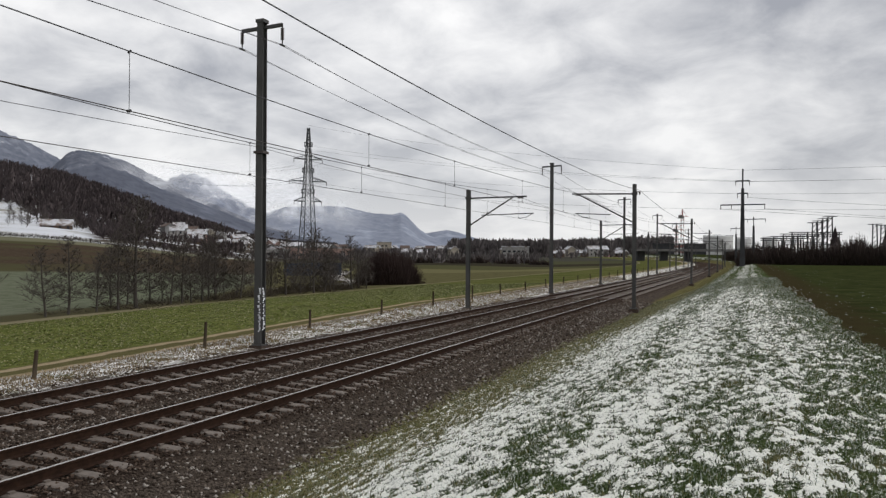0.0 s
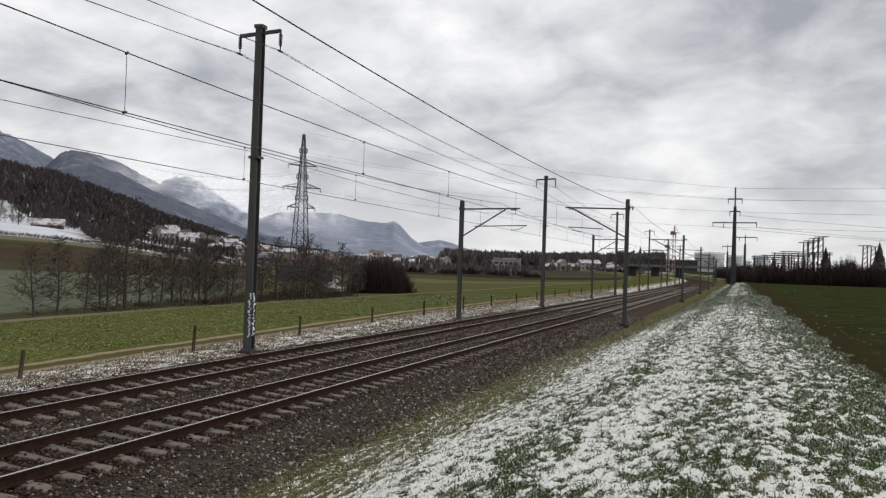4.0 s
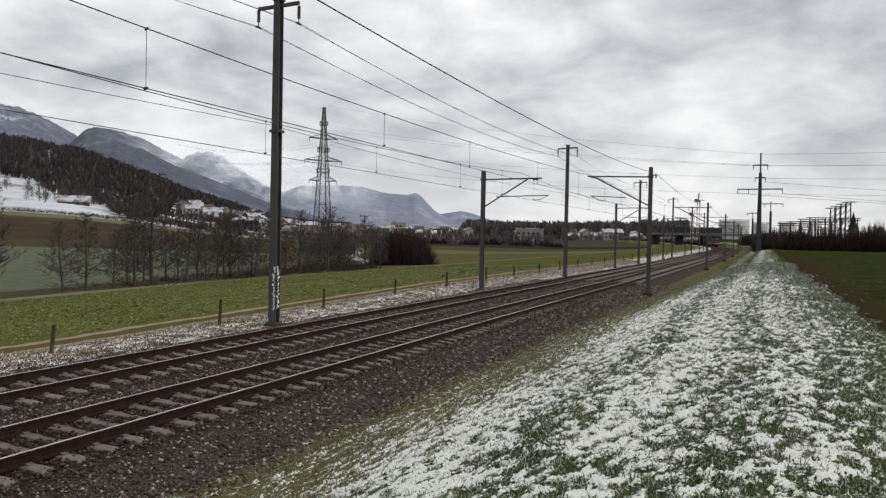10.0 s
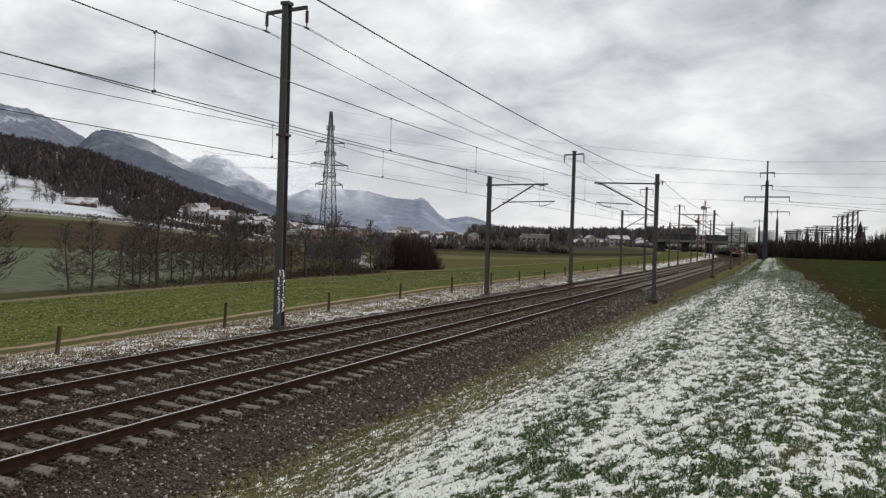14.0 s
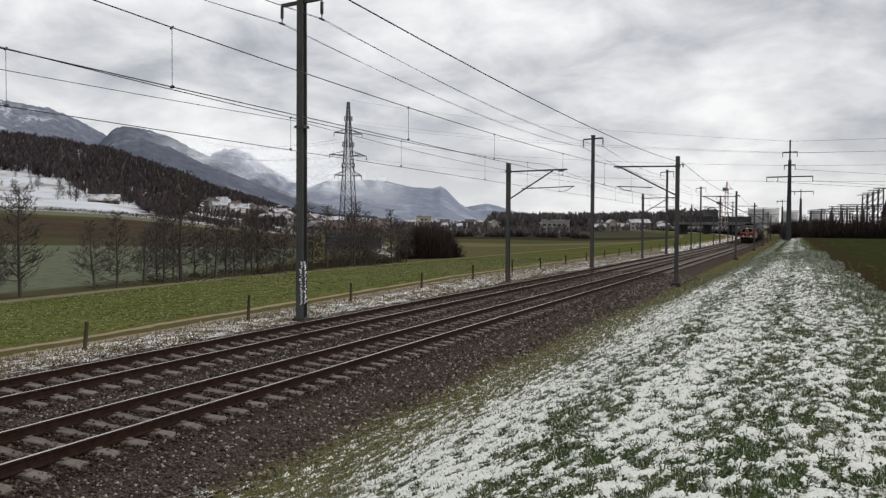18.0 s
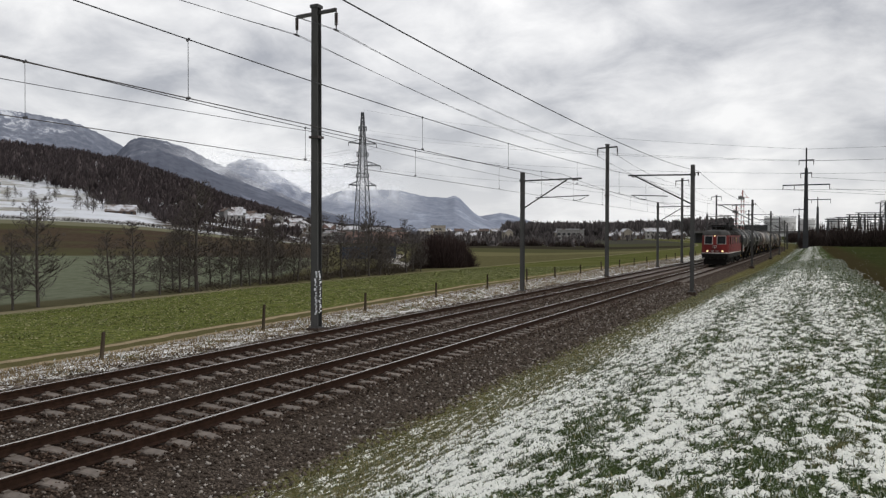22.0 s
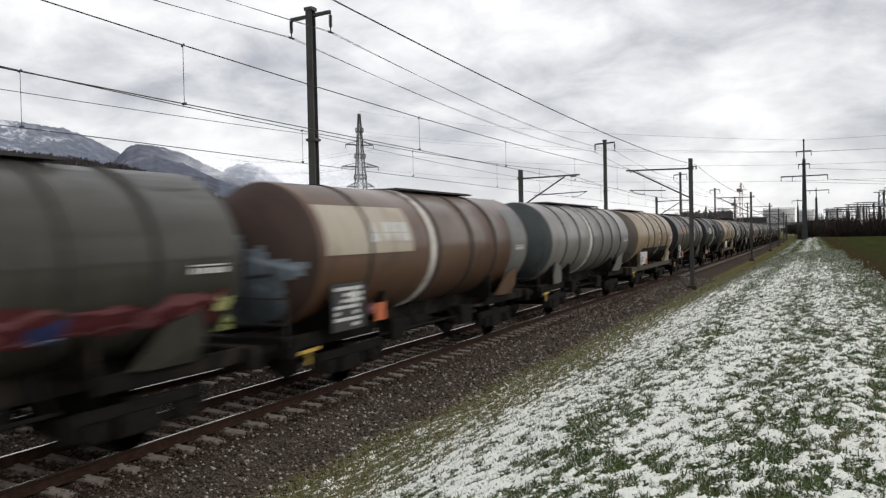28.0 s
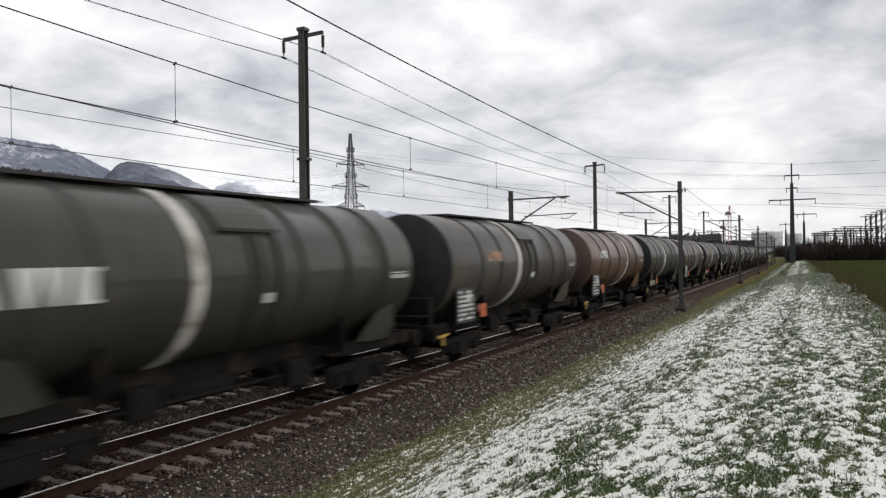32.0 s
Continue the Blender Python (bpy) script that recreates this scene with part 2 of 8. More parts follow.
def sagging(a, b, sag, n=12):
    a, b = Vector(a), Vector(b)
    return [tuple(a.lerp(b, i / n) - Vector((0, 0, 4 * sag * (i / n) * (1 - i / n)))) for i in range(n + 1)]


# ---- the line of the railway: straight, then a bend to the left ----
NEAR_X, TRACK_GAP, HALF_GAUGE = -10.51, 3.78, 0.7525
S0, S1, DS = -160, 1240, 2.0


def lay_line():
    rows, x, y, h = [], NEAR_X, float(S0), 0.0
    s = float(S0)
    while s <= S1:
        rows.append((s, x, y, -0.0025 * max(0.0, min(s, 420) - 30), h))
        k = 0.0 if s < 50 else (1 / 13000 if s < 261 else 1 / 750)
        h += k * DS / 2
        x, y = x - math.sin(h) * DS, y + math.cos(h) * DS
        h += k * DS / 2
        s += DS
    return np.array(rows)


LINE = lay_line()


def on_line(s, off=0.0, up=0.0):
    """A point of the near track at s metres, off metres to its right."""
    x, y, z, h = (float(np.interp(s, LINE[:, 0], LINE[:, i])) for i in (1, 2, 3, 4))
    return Vector((x + off * math.cos(h), y + off * math.sin(h), z + up)), h


def line_x(y):
    return np.interp(np.minimum(y, 620), LINE[:, 2], LINE[:, 1])


PROFILE_U = [-400, -60, -28, -20, -12, -8.5, -6.6, -5.6, -5.2, 1.5, 1.9, 3.5, 4.0, 5.0, 7.0, 8.6, 10.5, 12.4, 13.2, 20, 200]
PROFILE_Z = [-2.0, -2.0, -1.05, -0.8, -0.5, -0.38, -0.30, -0.27, -0.235, -0.235, -0.27, -0.47, -0.40, 0.0, 0.85, 1.34, 1.58, 1.56, 1.53, 1.48, 1.4]


def ground_z(x, y):
    """The height of the land."""
    x, y = np.asarray(x, float), np.asarray(y, float)
    u = x - line_x(y)
    z = np.interp(u, PROFILE_U, PROFILE_Z)
    z = z - 0.0025 * np.clip(np.minimum(y, 420) - 30, 0, None) * np.clip(1 - np.abs(u) / 90, 0, 1)
    # the verge and the field beside it lie level while the line falls
    z = z + 0.36 * np.clip((y - 18) / 30, 0, 1) * np.clip((-6.2 - u) / 1.8, 0, 1) * np.clip((60 + u) / 30, 0, 1)
    r, az = np.hypot(x, y), np.degrees(np.arctan2(x, y))
    q = r * np.cos(np.radians(np.clip(az + 42, -25, 25)))
    rise = np.interp(q, [150, 300, 450, 600, 900, 1150, 1500, 2500], [0, 8.0, 19, 36, 85, 98, 84, 60])
    side = np.interp(az, [-180, -120, -55, -50, -47, -45, -42, -40.3, -38, -36, -33, -30, -25, -12, 0, 8, 60, 180], [0.2, 0.9, 1.1, 1.0, 0.92, 0.80, 0.61, 0.47, 0.35, 0.22, 0.10, 0.06, 0.05, 0.05, 0.04, 0.03, 0.03, 0.1])
    return z + rise * side


def lattice(i, j, seed):
    n = (i * 374761393 + j * 668265263 + seed * 974634777) & 0x7FFFFFFF
    n = ((n ^ (n >> 13)) * 1274126177) & 0x7FFFFFFF
    return ((n ^ (n >> 16)) & 0xFFFFFF) / 8388608.0 - 1.0


def vnoise(x, y, seed=0):
    """Smooth value noise between -1 and 1 over arrays."""
    x, y = np.asarray(x, float), np.asarray(y, float)
    i, j = np.floor(x).astype(np.int64), np.floor(y).astype(np.int64)
    fx, fy = x - i, y - j
    fx, fy = fx * fx * (3 - 2 * fx), fy * fy * (3 - 2 * fy)
    a = lattice(i, j, seed) * (1 - fx) + lattice(i + 1, j, seed) * fx
    b = lattice(i, j + 1, seed) * (1 - fx) + lattice(i + 1, j + 1, seed) * fx
    return a * (1 - fy) + b * fy


def land_bump(x, y):
    return vnoise(x * 0.7, y * 0.5, 1) * 0.022 + vnoise(x * 2.3, y * 1.6, 2) * 0.014 + vnoise(x * 6.0, y * 5.0, 3) * 0.008


# snow lies in lanes along the bank, where mowing and tyres left the sward short
LANE_U = [3.2, 4.4, 5.4, 6.3, 6.9, 7.5, 8.1, 8.5, 8.85, 9.2, 9.6, 9.95, 10.25, 10.65, 11.0, 11.3, 11.65, 12.0, 12.5]
LANE_V = [-0.48, -0.40, -0.34, -0.20, 0.06, 0.24, 0.12, -0.28, -0.06, 0.24, 0.27, 0.08, -0.12, 0.14, 0.06, -0.26, -0.10, -0.42, -0.65]


def field_edge(y):
    """How far the ploughed edge of the field has come in towards the line."""
    return 0.605 * np.log(np.clip(y, 15, 400) / 15)


def snow_cover(u, y):
    """Above 0 where snow lies on the bank, below where the grass shows."""
    u = u + field_edge(y) * np.clip((u - 9.6) / 1.8, 0, 1)
    lanes = np.interp(u + 0.16 * vnoise(y * 0.21, u * 0.1, 11) + 0.10 * vnoise(y * 0.8, u * 0.7, 12), LANE_U, LANE_V)
    lanes = lanes + 0.12 * np.clip((8.5 - u) / 2.5, 0, 1) * np.clip((13 - y) / 6, 0, 1) + 0.05
    lanes = lanes - 0.16 * np.clip((y - 38) / 30, 0, 1) * np.clip((9.0 - u) / 1.6, 0, 1) - 0.20 * np.clip((y - 28) / 30, 0, 1)
    near = np.clip((52 - y) / 20, 0, 1) * np.clip((y + 9) / 3, 0, 1)
    n = 0.85 * lanes + 0.13 * vnoise(u * 1.0, y * 0.24, 13) + 0.13 * vnoise(u * 2.9, y * 1.0, 14)
    n = n + near * (0.24 * vnoise(u * 7.6, y * 3.2, 15) + 0.74 * vnoise(u * 15.0, y * 8.5, 16))
    return n - 0.05


def make_ground():
    us = np.concatenate([np.array([-4800, -3600, -2700, -2000, -1600, -1300, -1100, -950, -820, -700, -600, -520, -450, -390, -340, -300, -265, -235, -205, -180, -160, -140, -125, -110, -98, -88, -78, -70, -62, -55, -48]),
                         np.arange(-42, -12, 1.5), np.arange(-12, 3.2, 0.25), np.arange(3.2, 12.6, 0.05), np.arange(12.6, 15, 0.3), np.arange(15, 40, 2.5), np.array([45, 60, 80, 110, 150, 200, 280, 400, 600, 900, 1400, 2200, 3500, 4800])])
    ys = np.concatenate([np.array([-900, -500, -300, -180, -110, -70]), np.arange(-45, -8, 1.5), np.arange(-7.96, 2.4, 0.14), np.arange(2.4, 18, 0.07), np.arange(18, 44, 0.16), np.arange(44, 70, 0.6), np.arange(70, 130, 2.0), np.arange(130, 300, 6.0), np.arange(300, 700, 15.0), np.arange(700, 1300, 40.0), np.array([1350, 1500, 1700, 2000, 2400, 3000, 3800, 4900])])
    U, Yg = np.meshgrid(us, ys)
    X = U + line_x(Yg)
    Z = ground_z(X, Yg)
    rough = np.where((U > 3.9) & (U < 200), 1.0, np.where(U < -5.8, 0.8, 0.12))
    far = 0.9 * vnoise(X * 0.012, Yg * 0.012, 4) + 0.45 * vnoise(X * 0.025, Yg * 0.025, 5) + 0.22 * vnoise(X * 0.05, Yg * 0.05, 6)
    cover = snow_cover(U, Yg)
    heap = np.clip(cover / 0.35 + 0.1, 0, 1) * 0.022 * np.clip((U - 3.6) / 0.6, 0, 1) * np.clip((12.6 - U) / 0.3, 0, 1)
    Z = Z + land_bump(X, Yg) * rough + heap + far * np.clip((np.hypot(X, Yg) - 250) / 300, 0, 1) * np.where(U < -100, 2.2, 0.0)
    verts = np.stack([X, Yg, Z], -1).reshape(-1, 3)
    ny, nx = U.shape
    i = np.arange(nx * ny).reshape(ny, nx)
    faces = np.stack([i[:-1, :-1], i[:-1, 1:], i[1:, 1:], i[1:, :-1]], -1).reshape(-1, 4)
    ob = mesh_from("ground", verts, faces, ground_material())
    ob.data.polygons.foreach_set("use_smooth", np.ones(len(faces), bool))
    for name, value in (("across", U), ("snow_cover", cover), ("to_field", U + field_edge(Yg))):
        at = ob.data.attributes.new(name, "FLOAT", "POINT")
        at.data.foreach_set("value", np.asarray(value, np.float32).reshape(-1))
    return tagged(ob, "snow-dusted meadow bank, green fields, stony track bed and hill slopes", "ground", kind="structure")


def mesh_from(name, v, f, material):
    me = bpy.data.meshes.new(name)
    me.vertices.add(len(v))
    me.vertices.foreach_set("co", np.asarray(v, np.float32).reshape(-1))
    me.loops.add(f.size)
    me.loops.foreach_set("vertex_index", np.asarray(f, np.int32).reshape(-1))
    me.polygons.add(len(f))
    me.polygons.foreach_set("loop_start", np.arange(0, f.size, f.shape[1], dtype=np.int32))
    me.update(calc_edges=True)
    me.materials.append(material)
    return new(name, me)


def meadow_mix(k, pos, u):
    """Grass with a thin, broken cover of snow in small lumps, lying in long lanes."""
    mp = k.add("ShaderNodeMapping")
    mp.inputs["Scale"].default_value = (1.0, 0.5, 1.0)
    k.link(pos, mp.inputs[0])
    mid, fine = k.noise(mp.outputs[0], 7.0, 6, 0.66, 0.4), k.noise(mp.outputs[0], 34.0, 4, 0.75, 0.6)
    dry = k.noise(mp.outputs[0], 1.3, 6, 0.68)
    grass = k.mix(k.step(fine, 0.35, 0.65), (0.020, 0.030, 0.011), (0.104, 0.138, 0.058))
    grass = k.mix(k.step(dry, 0.50, 0.68), grass, k.mix(fine, (0.07, 0.07, 0.032), (0.16, 0.145, 0.075)))
    edge = k.math("MULTIPLY", k.step(u, 7.6, 5.6), 0.9)
    grass = k.mix(edge, grass, k.mix(k.step(fine, 0.32, 0.68), (0.050, 0.047, 0.018), (0.225, 0.198, 0.090)))
    far_y = k.add("ShaderNodeSeparateXYZ")
    k.link(pos, far_y.inputs[0])
    at = k.add("ShaderNodeAttribute")
    at.attribute_name = "snow_cover"
    distant = k.step(far_y.outputs[1], 30.0, 56.0)
    cover = k.math("ADD", at.outputs["Fac"], k.math("MULTIPLY", k.math("SUBTRACT", fine, 0.5), 3.6))
    cover = k.math("ADD", cover, k.math("MULTIPLY", k.math("SUBTRACT", mid, 0.5), k.math("ADD", k.math("MULTIPLY", distant, 1.2), 0.3)))
    snow = k.step(cover, -0.04, 0.16)
    return k.mix(snow, grass, k.mix(mid, (0.85, 0.858, 0.80), (0.96, 0.965, 0.895))), snow


def ground_material():
    m, nt, p = shader("land")
    k = Nodes(nt)
    geo = k.add("ShaderNodeNewGeometry")
    pos = geo.outputs["Position"]
    at = k.add("ShaderNodeAttribute")
    at.attribute_name = "across"
    raw = at.outputs["Fac"]
    wob = k.math("SUBTRACT", k.noise(pos, 0.9, 5, 0.65), 0.5)
    wide = k.math("SUBTRACT", k.noise(pos, 0.02, 3, 0.5), 0.5)
    u = k.math("ADD", raw, k.math("MULTIPLY", wob, 0.9))
    fine, mid = k.noise(pos, 22, 4, 0.7), k.noise(pos, 2.2, 6, 0.65)
    big = k.noise(pos, 0.12, 5, 0.6)
    # stony bed under the loose ballast
    bed = k.mix(k.step(k.noise(pos, 26, 3, 0.8), 0.35, 0.68), (0.022, 0.017, 0.014), (0.150, 0.122, 0.101))
    bed = k.mix(k.math("MULTIPLY", k.step(mid, 0.50, 0.7), 0.6), bed, (0.040, 0.031, 0.025))
    dusty = k.math("ABSOLUTE", k.math("SUBTRACT", k.math("ABSOLUTE", k.math("ADD", raw, 1.89)), 1.89))
    bed = k.mix(k.math("MULTIPLY", k.step(dusty, 2.1, 1.0), 0.7), bed, (0.046, 0.030, 0.023))
    meadow, snow = meadow_mix(k, pos, u)
    col = k.mix(k.step(u, 2.95, 3.4), bed, meadow)
    # the winter crop beyond the meadow
    patchy = k.noise(pos, 0.6, 6, 0.7)
    crop = k.mix(k.step(patchy, 0.35, 0.65), (0.029, 0.035, 0.013), (0.050, 0.058, 0.021))
    crop = k.mix(k.step(mid, 0.58, 0.74), crop, (0.045, 0.042, 0.019))
    crop = k.mix(k.step(k.math("ADD", raw, k.math("MULTIPLY", wob, 3.0)), 14.4, 12.6), crop, k.mix(fine, (0.030, 0.025, 0.012), (0.060, 0.050, 0.024)))
    flecks = k.math("MULTIPLY", k.step(k.noise(pos, 5.5, 3, 0.6), 0.68, 0.72), k.step(k.math("ADD", raw, k.math("MULTIPLY", big, 8.0)), 23.0, 17.0))
    crop = k.mix(flecks, crop, (0.72, 0.72, 0.70))
    to_field = k.add("ShaderNodeAttribute")
    to_field.attribute_name = "to_field"
    col = k.mix(k.step(k.math("ADD", to_field.outputs["Fac"], k.math("MULTIPLY", wob, 1.6)), 12.2, 12.7), col, crop)
    # verge: spilt stones, dirt, dead grass and snow in long patches
    vm = k.add("ShaderNodeMapping")
    vm.inputs["Scale"].default_value = (1.0, 0.6, 1.0)
    k.link(pos, vm.inputs[0])
    vmid, vfine = k.noise(vm.outputs[0], 2.6, 5, 0.62, 0.5), k.noise(vm.outputs[0], 17, 4, 0.72, 0.4)
    tuft = k.mix(k.step(vfine, 0.35, 0.65), (0.060, 0.042, 0.026), (0.25, 0.19, 0.115))
    tuft = k.mix(k.step(k.noise(vm.outputs[0], 1.1, 4, 0.6), 0.50, 0.60), tuft, k.mix(vfine, (0.05, 0.06, 0.02), (0.13, 0.135, 0.05)))
    vs = k.step(k.math("ADD", k.math("MULTIPLY", vmid, 0.62), k.math("MULTIPLY", vfine, 0.38)), 0.487, 0.52)
    verge = k.mix(vs, tuft, (0.84, 0.835, 0.81))
    col = k.mix(k.step(k.math("ADD", raw, k.math("MULTIPLY", wob, 2.0)), -6.0, -6.4), col, verge)
    # farm track: two pale ruts
    rut = k.math("ABSOLUTE", k.math("SUBTRACT", k.math("ABSOLUTE", k.math("ADD", k.math("ADD", raw, 9.9), k.math("MULTIPLY", wob, 0.45))), 0.74))
    lane = k.mix(k.step(rut, 0.36, 0.16), k.mix(vfine, (0.060, 0.062, 0.022), (0.19, 0.165, 0.080)), k.mix(vfine, (0.26, 0.20, 0.12), (0.48, 0.39, 0.265)))
    col = k.mix(k.step(u, -8.7, -9.0), col, lane)
    clumps = k.noise(pos, 3.2, 6, 0.72)
    left = k.mix(k.step(clumps, 0.38, 0.60), (0.068, 0.083, 0.021), (0.178, 0.195, 0.060))
    left = k.mix(k.step(k.noise(pos, 2.1, 5, 0.75), 0.56, 0.68), left, (0.21, 0.19, 0.075))
    left = k.mix(k.math("MULTIPLY", k.step(big, 0.5, 0.66), 0.5), left, (0.10, 0.115, 0.03))
    field_y = k.add("ShaderNodeSeparateXYZ")
    k.link(pos, field_y.inputs[0])
    left = k.mix(k.math("MULTIPLY", k.step(field_y.outputs[1], 45.0, 110.0), 0.7), left, k.mix(k.step(big, 0.4, 0.6), (0.070, 0.078, 0.026), (0.112, 0.108, 0.045)))
    col = k.mix(k.step(u, -10.9, -11.3), col, left)
    # bank of the brook and the pale frosted meadow behind it
    col = k.mix(k.step(u, -27.0, -27.6), col, k.mix(fine, (0.20, 0.18, 0.11), (0.30, 0.26, 0.17)))
    col = k.mix(k.step(u, -28.6, -29.2), col, k.mix(fine, (0.07, 0.065, 0.04), (0.12, 0.11, 0.06)))
    frost = k.mix(k.step(patchy, 0.3, 0.7), (0.105, 0.118, 0.074), (0.175, 0.187, 0.134))
    col = k.mix(k.step(u, -33.0, -36.0), col, frost)
    # parcels up the slope, in steps along the valley side
    dotp = k.add("ShaderNodeVectorMath")
    dotp.operation = "DOT_PRODUCT"
    k.link(pos, dotp.inputs[0])
    dotp.inputs[1].default_value = (-0.669, 0.743, 0)
    q = k.math("ADD", dotp.outputs["Value"], k.math("MULTIPLY", wide, 18.0))
    leftside = k.step(raw, -46.0, -50.0)
    plough = k.mix(k.step(patchy, 0.3, 0.7), (0.058, 0.042, 0.030), (0.088, 0.067, 0.047))
    plough = k.mix(k.step(k.noise(pos, 0.018, 4, 0.6), 0.48, 0.62), plough, (0.080, 0.077, 0.040))
    col = k.mix(k.math("MULTIPLY", leftside, k.step(q, 168, 172)), col, plough)
    pale = k.mix(mid, (0.14, 0.14, 0.085), (0.20, 0.19, 0.13))
    col = k.mix(k.math("MULTIPLY", leftside, k.step(q, 296, 304)), col, pale)
    white = k.mix(k.step(k.noise(pos, 0.035, 5, 0.65), 0.44, 0.60), (0.68, 0.70, 0.74), (0.33, 0.32, 0.28))
    white = k.mix(k.step(k.noise(pos, 0.02, 4, 0.6), 0.3, 0.58), (0.74, 0.76, 0.80), white)
    # the snow lies on the open slope; among the houses and trees it is broken
    apart = k.add("ShaderNodeSeparateXYZ")
    k.link(pos, apart.inputs[0])
    broken = k.step(k.math("DIVIDE", apart.outputs[0], k.math("MAXIMUM", apart.outputs[1], 1.0)), -1.03, -0.98)
    white = k.mix(k.math("MULTIPLY", broken, k.step(k.noise(pos, 0.06, 4, 0.6), 0.38, 0.52)), white, (0.10, 0.085, 0.070))
    col = k.mix(k.math("MULTIPLY", leftside, k.step(q, 318, 326)), col, white)
    # flat valley floor ahead: strips of green, stubble and fallow
    ahead = k.add("ShaderNodeSeparateXYZ")
    k.link(pos, ahead.inputs[0])
    floor_strip = k.math("MULTIPLY", k.step(k.math("DIVIDE", raw, k.math("MAXIMUM", ahead.outputs[1], 1.0)), -0.62, -0.58), k.step(raw, -27.0, -29.0))
    strips = k.math("ADD", ahead.outputs[1], k.math("MULTIPLY", wide, 30.0))
    valley = k.mix(k.step(patchy, 0.3, 0.7), (0.092, 0.086, 0.040), (0.135, 0.124, 0.062))
    valley = k.mix(k.step(strips, 185, 192), valley, (0.150, 0.138, 0.070))
    valley = k.mix(k.step(strips, 215, 222), valley, (0.085, 0.084, 0.042))
    valley = k.mix(k.step(strips, 268, 275), valley, (0.045, 0.040, 0.028))
    valley = k.mix(k.step(strips, 330, 338), valley, (0.075, 0.075, 0.042))
    valley = k.mix(k.step(strips, 430, 440), valley, (0.07, 0.068, 0.055))
    col = k.mix(floor_strip, col, valley)
    k.link(col, p.inputs["Base Color"])
    p.inputs["Roughness"].default_value = 0.9
    p.inputs["Specular IOR Level"].default_value = 0.0
    h = k.math("ADD", k.math("MULTIPLY", fine, 0.5), k.math("ADD", mid, k.math("MULTIPLY", snow, 0.35)))
    k.link(k.bump(h, 0.8, 0.07), p.inputs["Normal"])
    return m


ground = make_ground()


# ---- loose stuff near the camera: ballast, grass blades ----
def scatter_stones(count, seed):
    """Broken stones on the bed, thinning out with distance."""
    rng = np.random.default_rng(seed)
    y = 2.5 + 58 * rng.random(count) ** 1.7
    u = np.where(rng.random(count) < 0.06, rng.uniform(-7.2, -6.0, count), rng.uniform(-6.0, 3.5, count))
    x = line_x(y) + u
    z = np.interp(u, PROFILE_U, PROFILE_Z)
    beside = np.minimum(np.abs(u), np.abs(u + TRACK_GAP))
    z = z + np.where(beside < 1.6, rng.uniform(0.0, 0.06, count), 0.0)
    keep = np.ones(count, bool)
    for c in (0.0, -TRACK_GAP):
        for g in (-HALF_GAUGE, HALF_GAUGE):
            keep &= np.abs(u - c - g) > 0.10
    on_sleeper = (beside < 1.3) & (np.abs((y + 8 + 0.30) % 0.60 - 0.30 + 0.03) < 0.10)
    keep &= ~on_sleeper | (rng.random(count) < 0.10 + 0.5 * np.clip(0.35 - beside, 0, 1))
    x, y, z = x[keep], y[keep], z[keep]
    n = len(x)
    size = rng.uniform(0.012, 0.036, n) * rng.uniform(0.8, 1.25, n) * (1 + y / 80)
    base = np.array([(1, 0, 0), (-1, 0, 0), (0, 1, 0), (0, -1, 0), (0, 0, 1), (0, 0, -1)], float)
    tri = np.array([(0, 2, 4), (2, 1, 4), (1, 3, 4), (3, 0, 4), (2, 0, 5), (1, 2, 5), (3, 1, 5), (0, 3, 5)])
    v = base[None] * rng.uniform(0.55, 1.25, (n, 6, 1)) + rng.uniform(-0.25, 0.25, (n, 6, 3))
    a = rng.uniform(0, 6.283, n)
    ca, sa = np.cos(a)[:, None], np.sin(a)[:, None]
    v = np.stack([v[..., 0] * ca - v[..., 1] * sa, v[..., 0] * sa + v[..., 1] * ca, v[..., 2] * 0.75], -1)
    v = v * size[:, None, None] + np.stack([x, y, z + size * 0.3], -1)[:, None]
    f = tri[None] + (np.arange(n) * 6)[:, None, None]
    return v.reshape(-1, 3), f.reshape(-1, 3)


tagged(mesh_from("ballast", *scatter_stones(105000, 3), STONE), "loose dark grey and brown crushed stone of the track bed", "ballast", kind="stuff")


def blade_material():
    """Green blades with some straw and some frosted ones among them, more straw at the foot of the bank."""
    m, nt, p = shader("winter_grass")
    k = Nodes(nt)
    geo = k.add("ShaderNodeNewGeometry")
    sep = k.add("ShaderNodeSeparateXYZ")
    k.link(geo.outputs["Position"], sep.inputs[0])
    r = geo.outputs["Random Per Island"]
    col = k.mix(r, (0.027, 0.045, 0.017), (0.124, 0.166, 0.070))
    odd = k.math("FRACT", k.math("MULTIPLY", r, 9.7))
    foot = k.step(sep.outputs[0], -2.6, -4.6)
    straw = k.step(k.math("ADD", odd, k.math("MULTIPLY", foot, 0.55)), 0.88, 0.80)
    col = k.mix(straw, k.mix(k.math("FRACT", k.math("MULTIPLY", r, 41.0)), (0.095, 0.092, 0.03), (0.33, 0.285, 0.13)), col)
    frosty = k.step(k.math("FRACT", k.math("MULTIPLY", r, 23.3)), 0.72, 0.75)
    frosty = k.math("MULTIPLY", frosty, k.math("SUBTRACT", 1.0, k.math("MULTIPLY", foot, 0.75)))
    col = k.mix(frosty, col, (0.62, 0.645, 0.60))
    k.link(col, p.inputs["Base Color"])
    p.inputs["Roughness"].default_value = 0.75
    p.inputs["Specular IOR Level"].default_value = 0.2
    return m


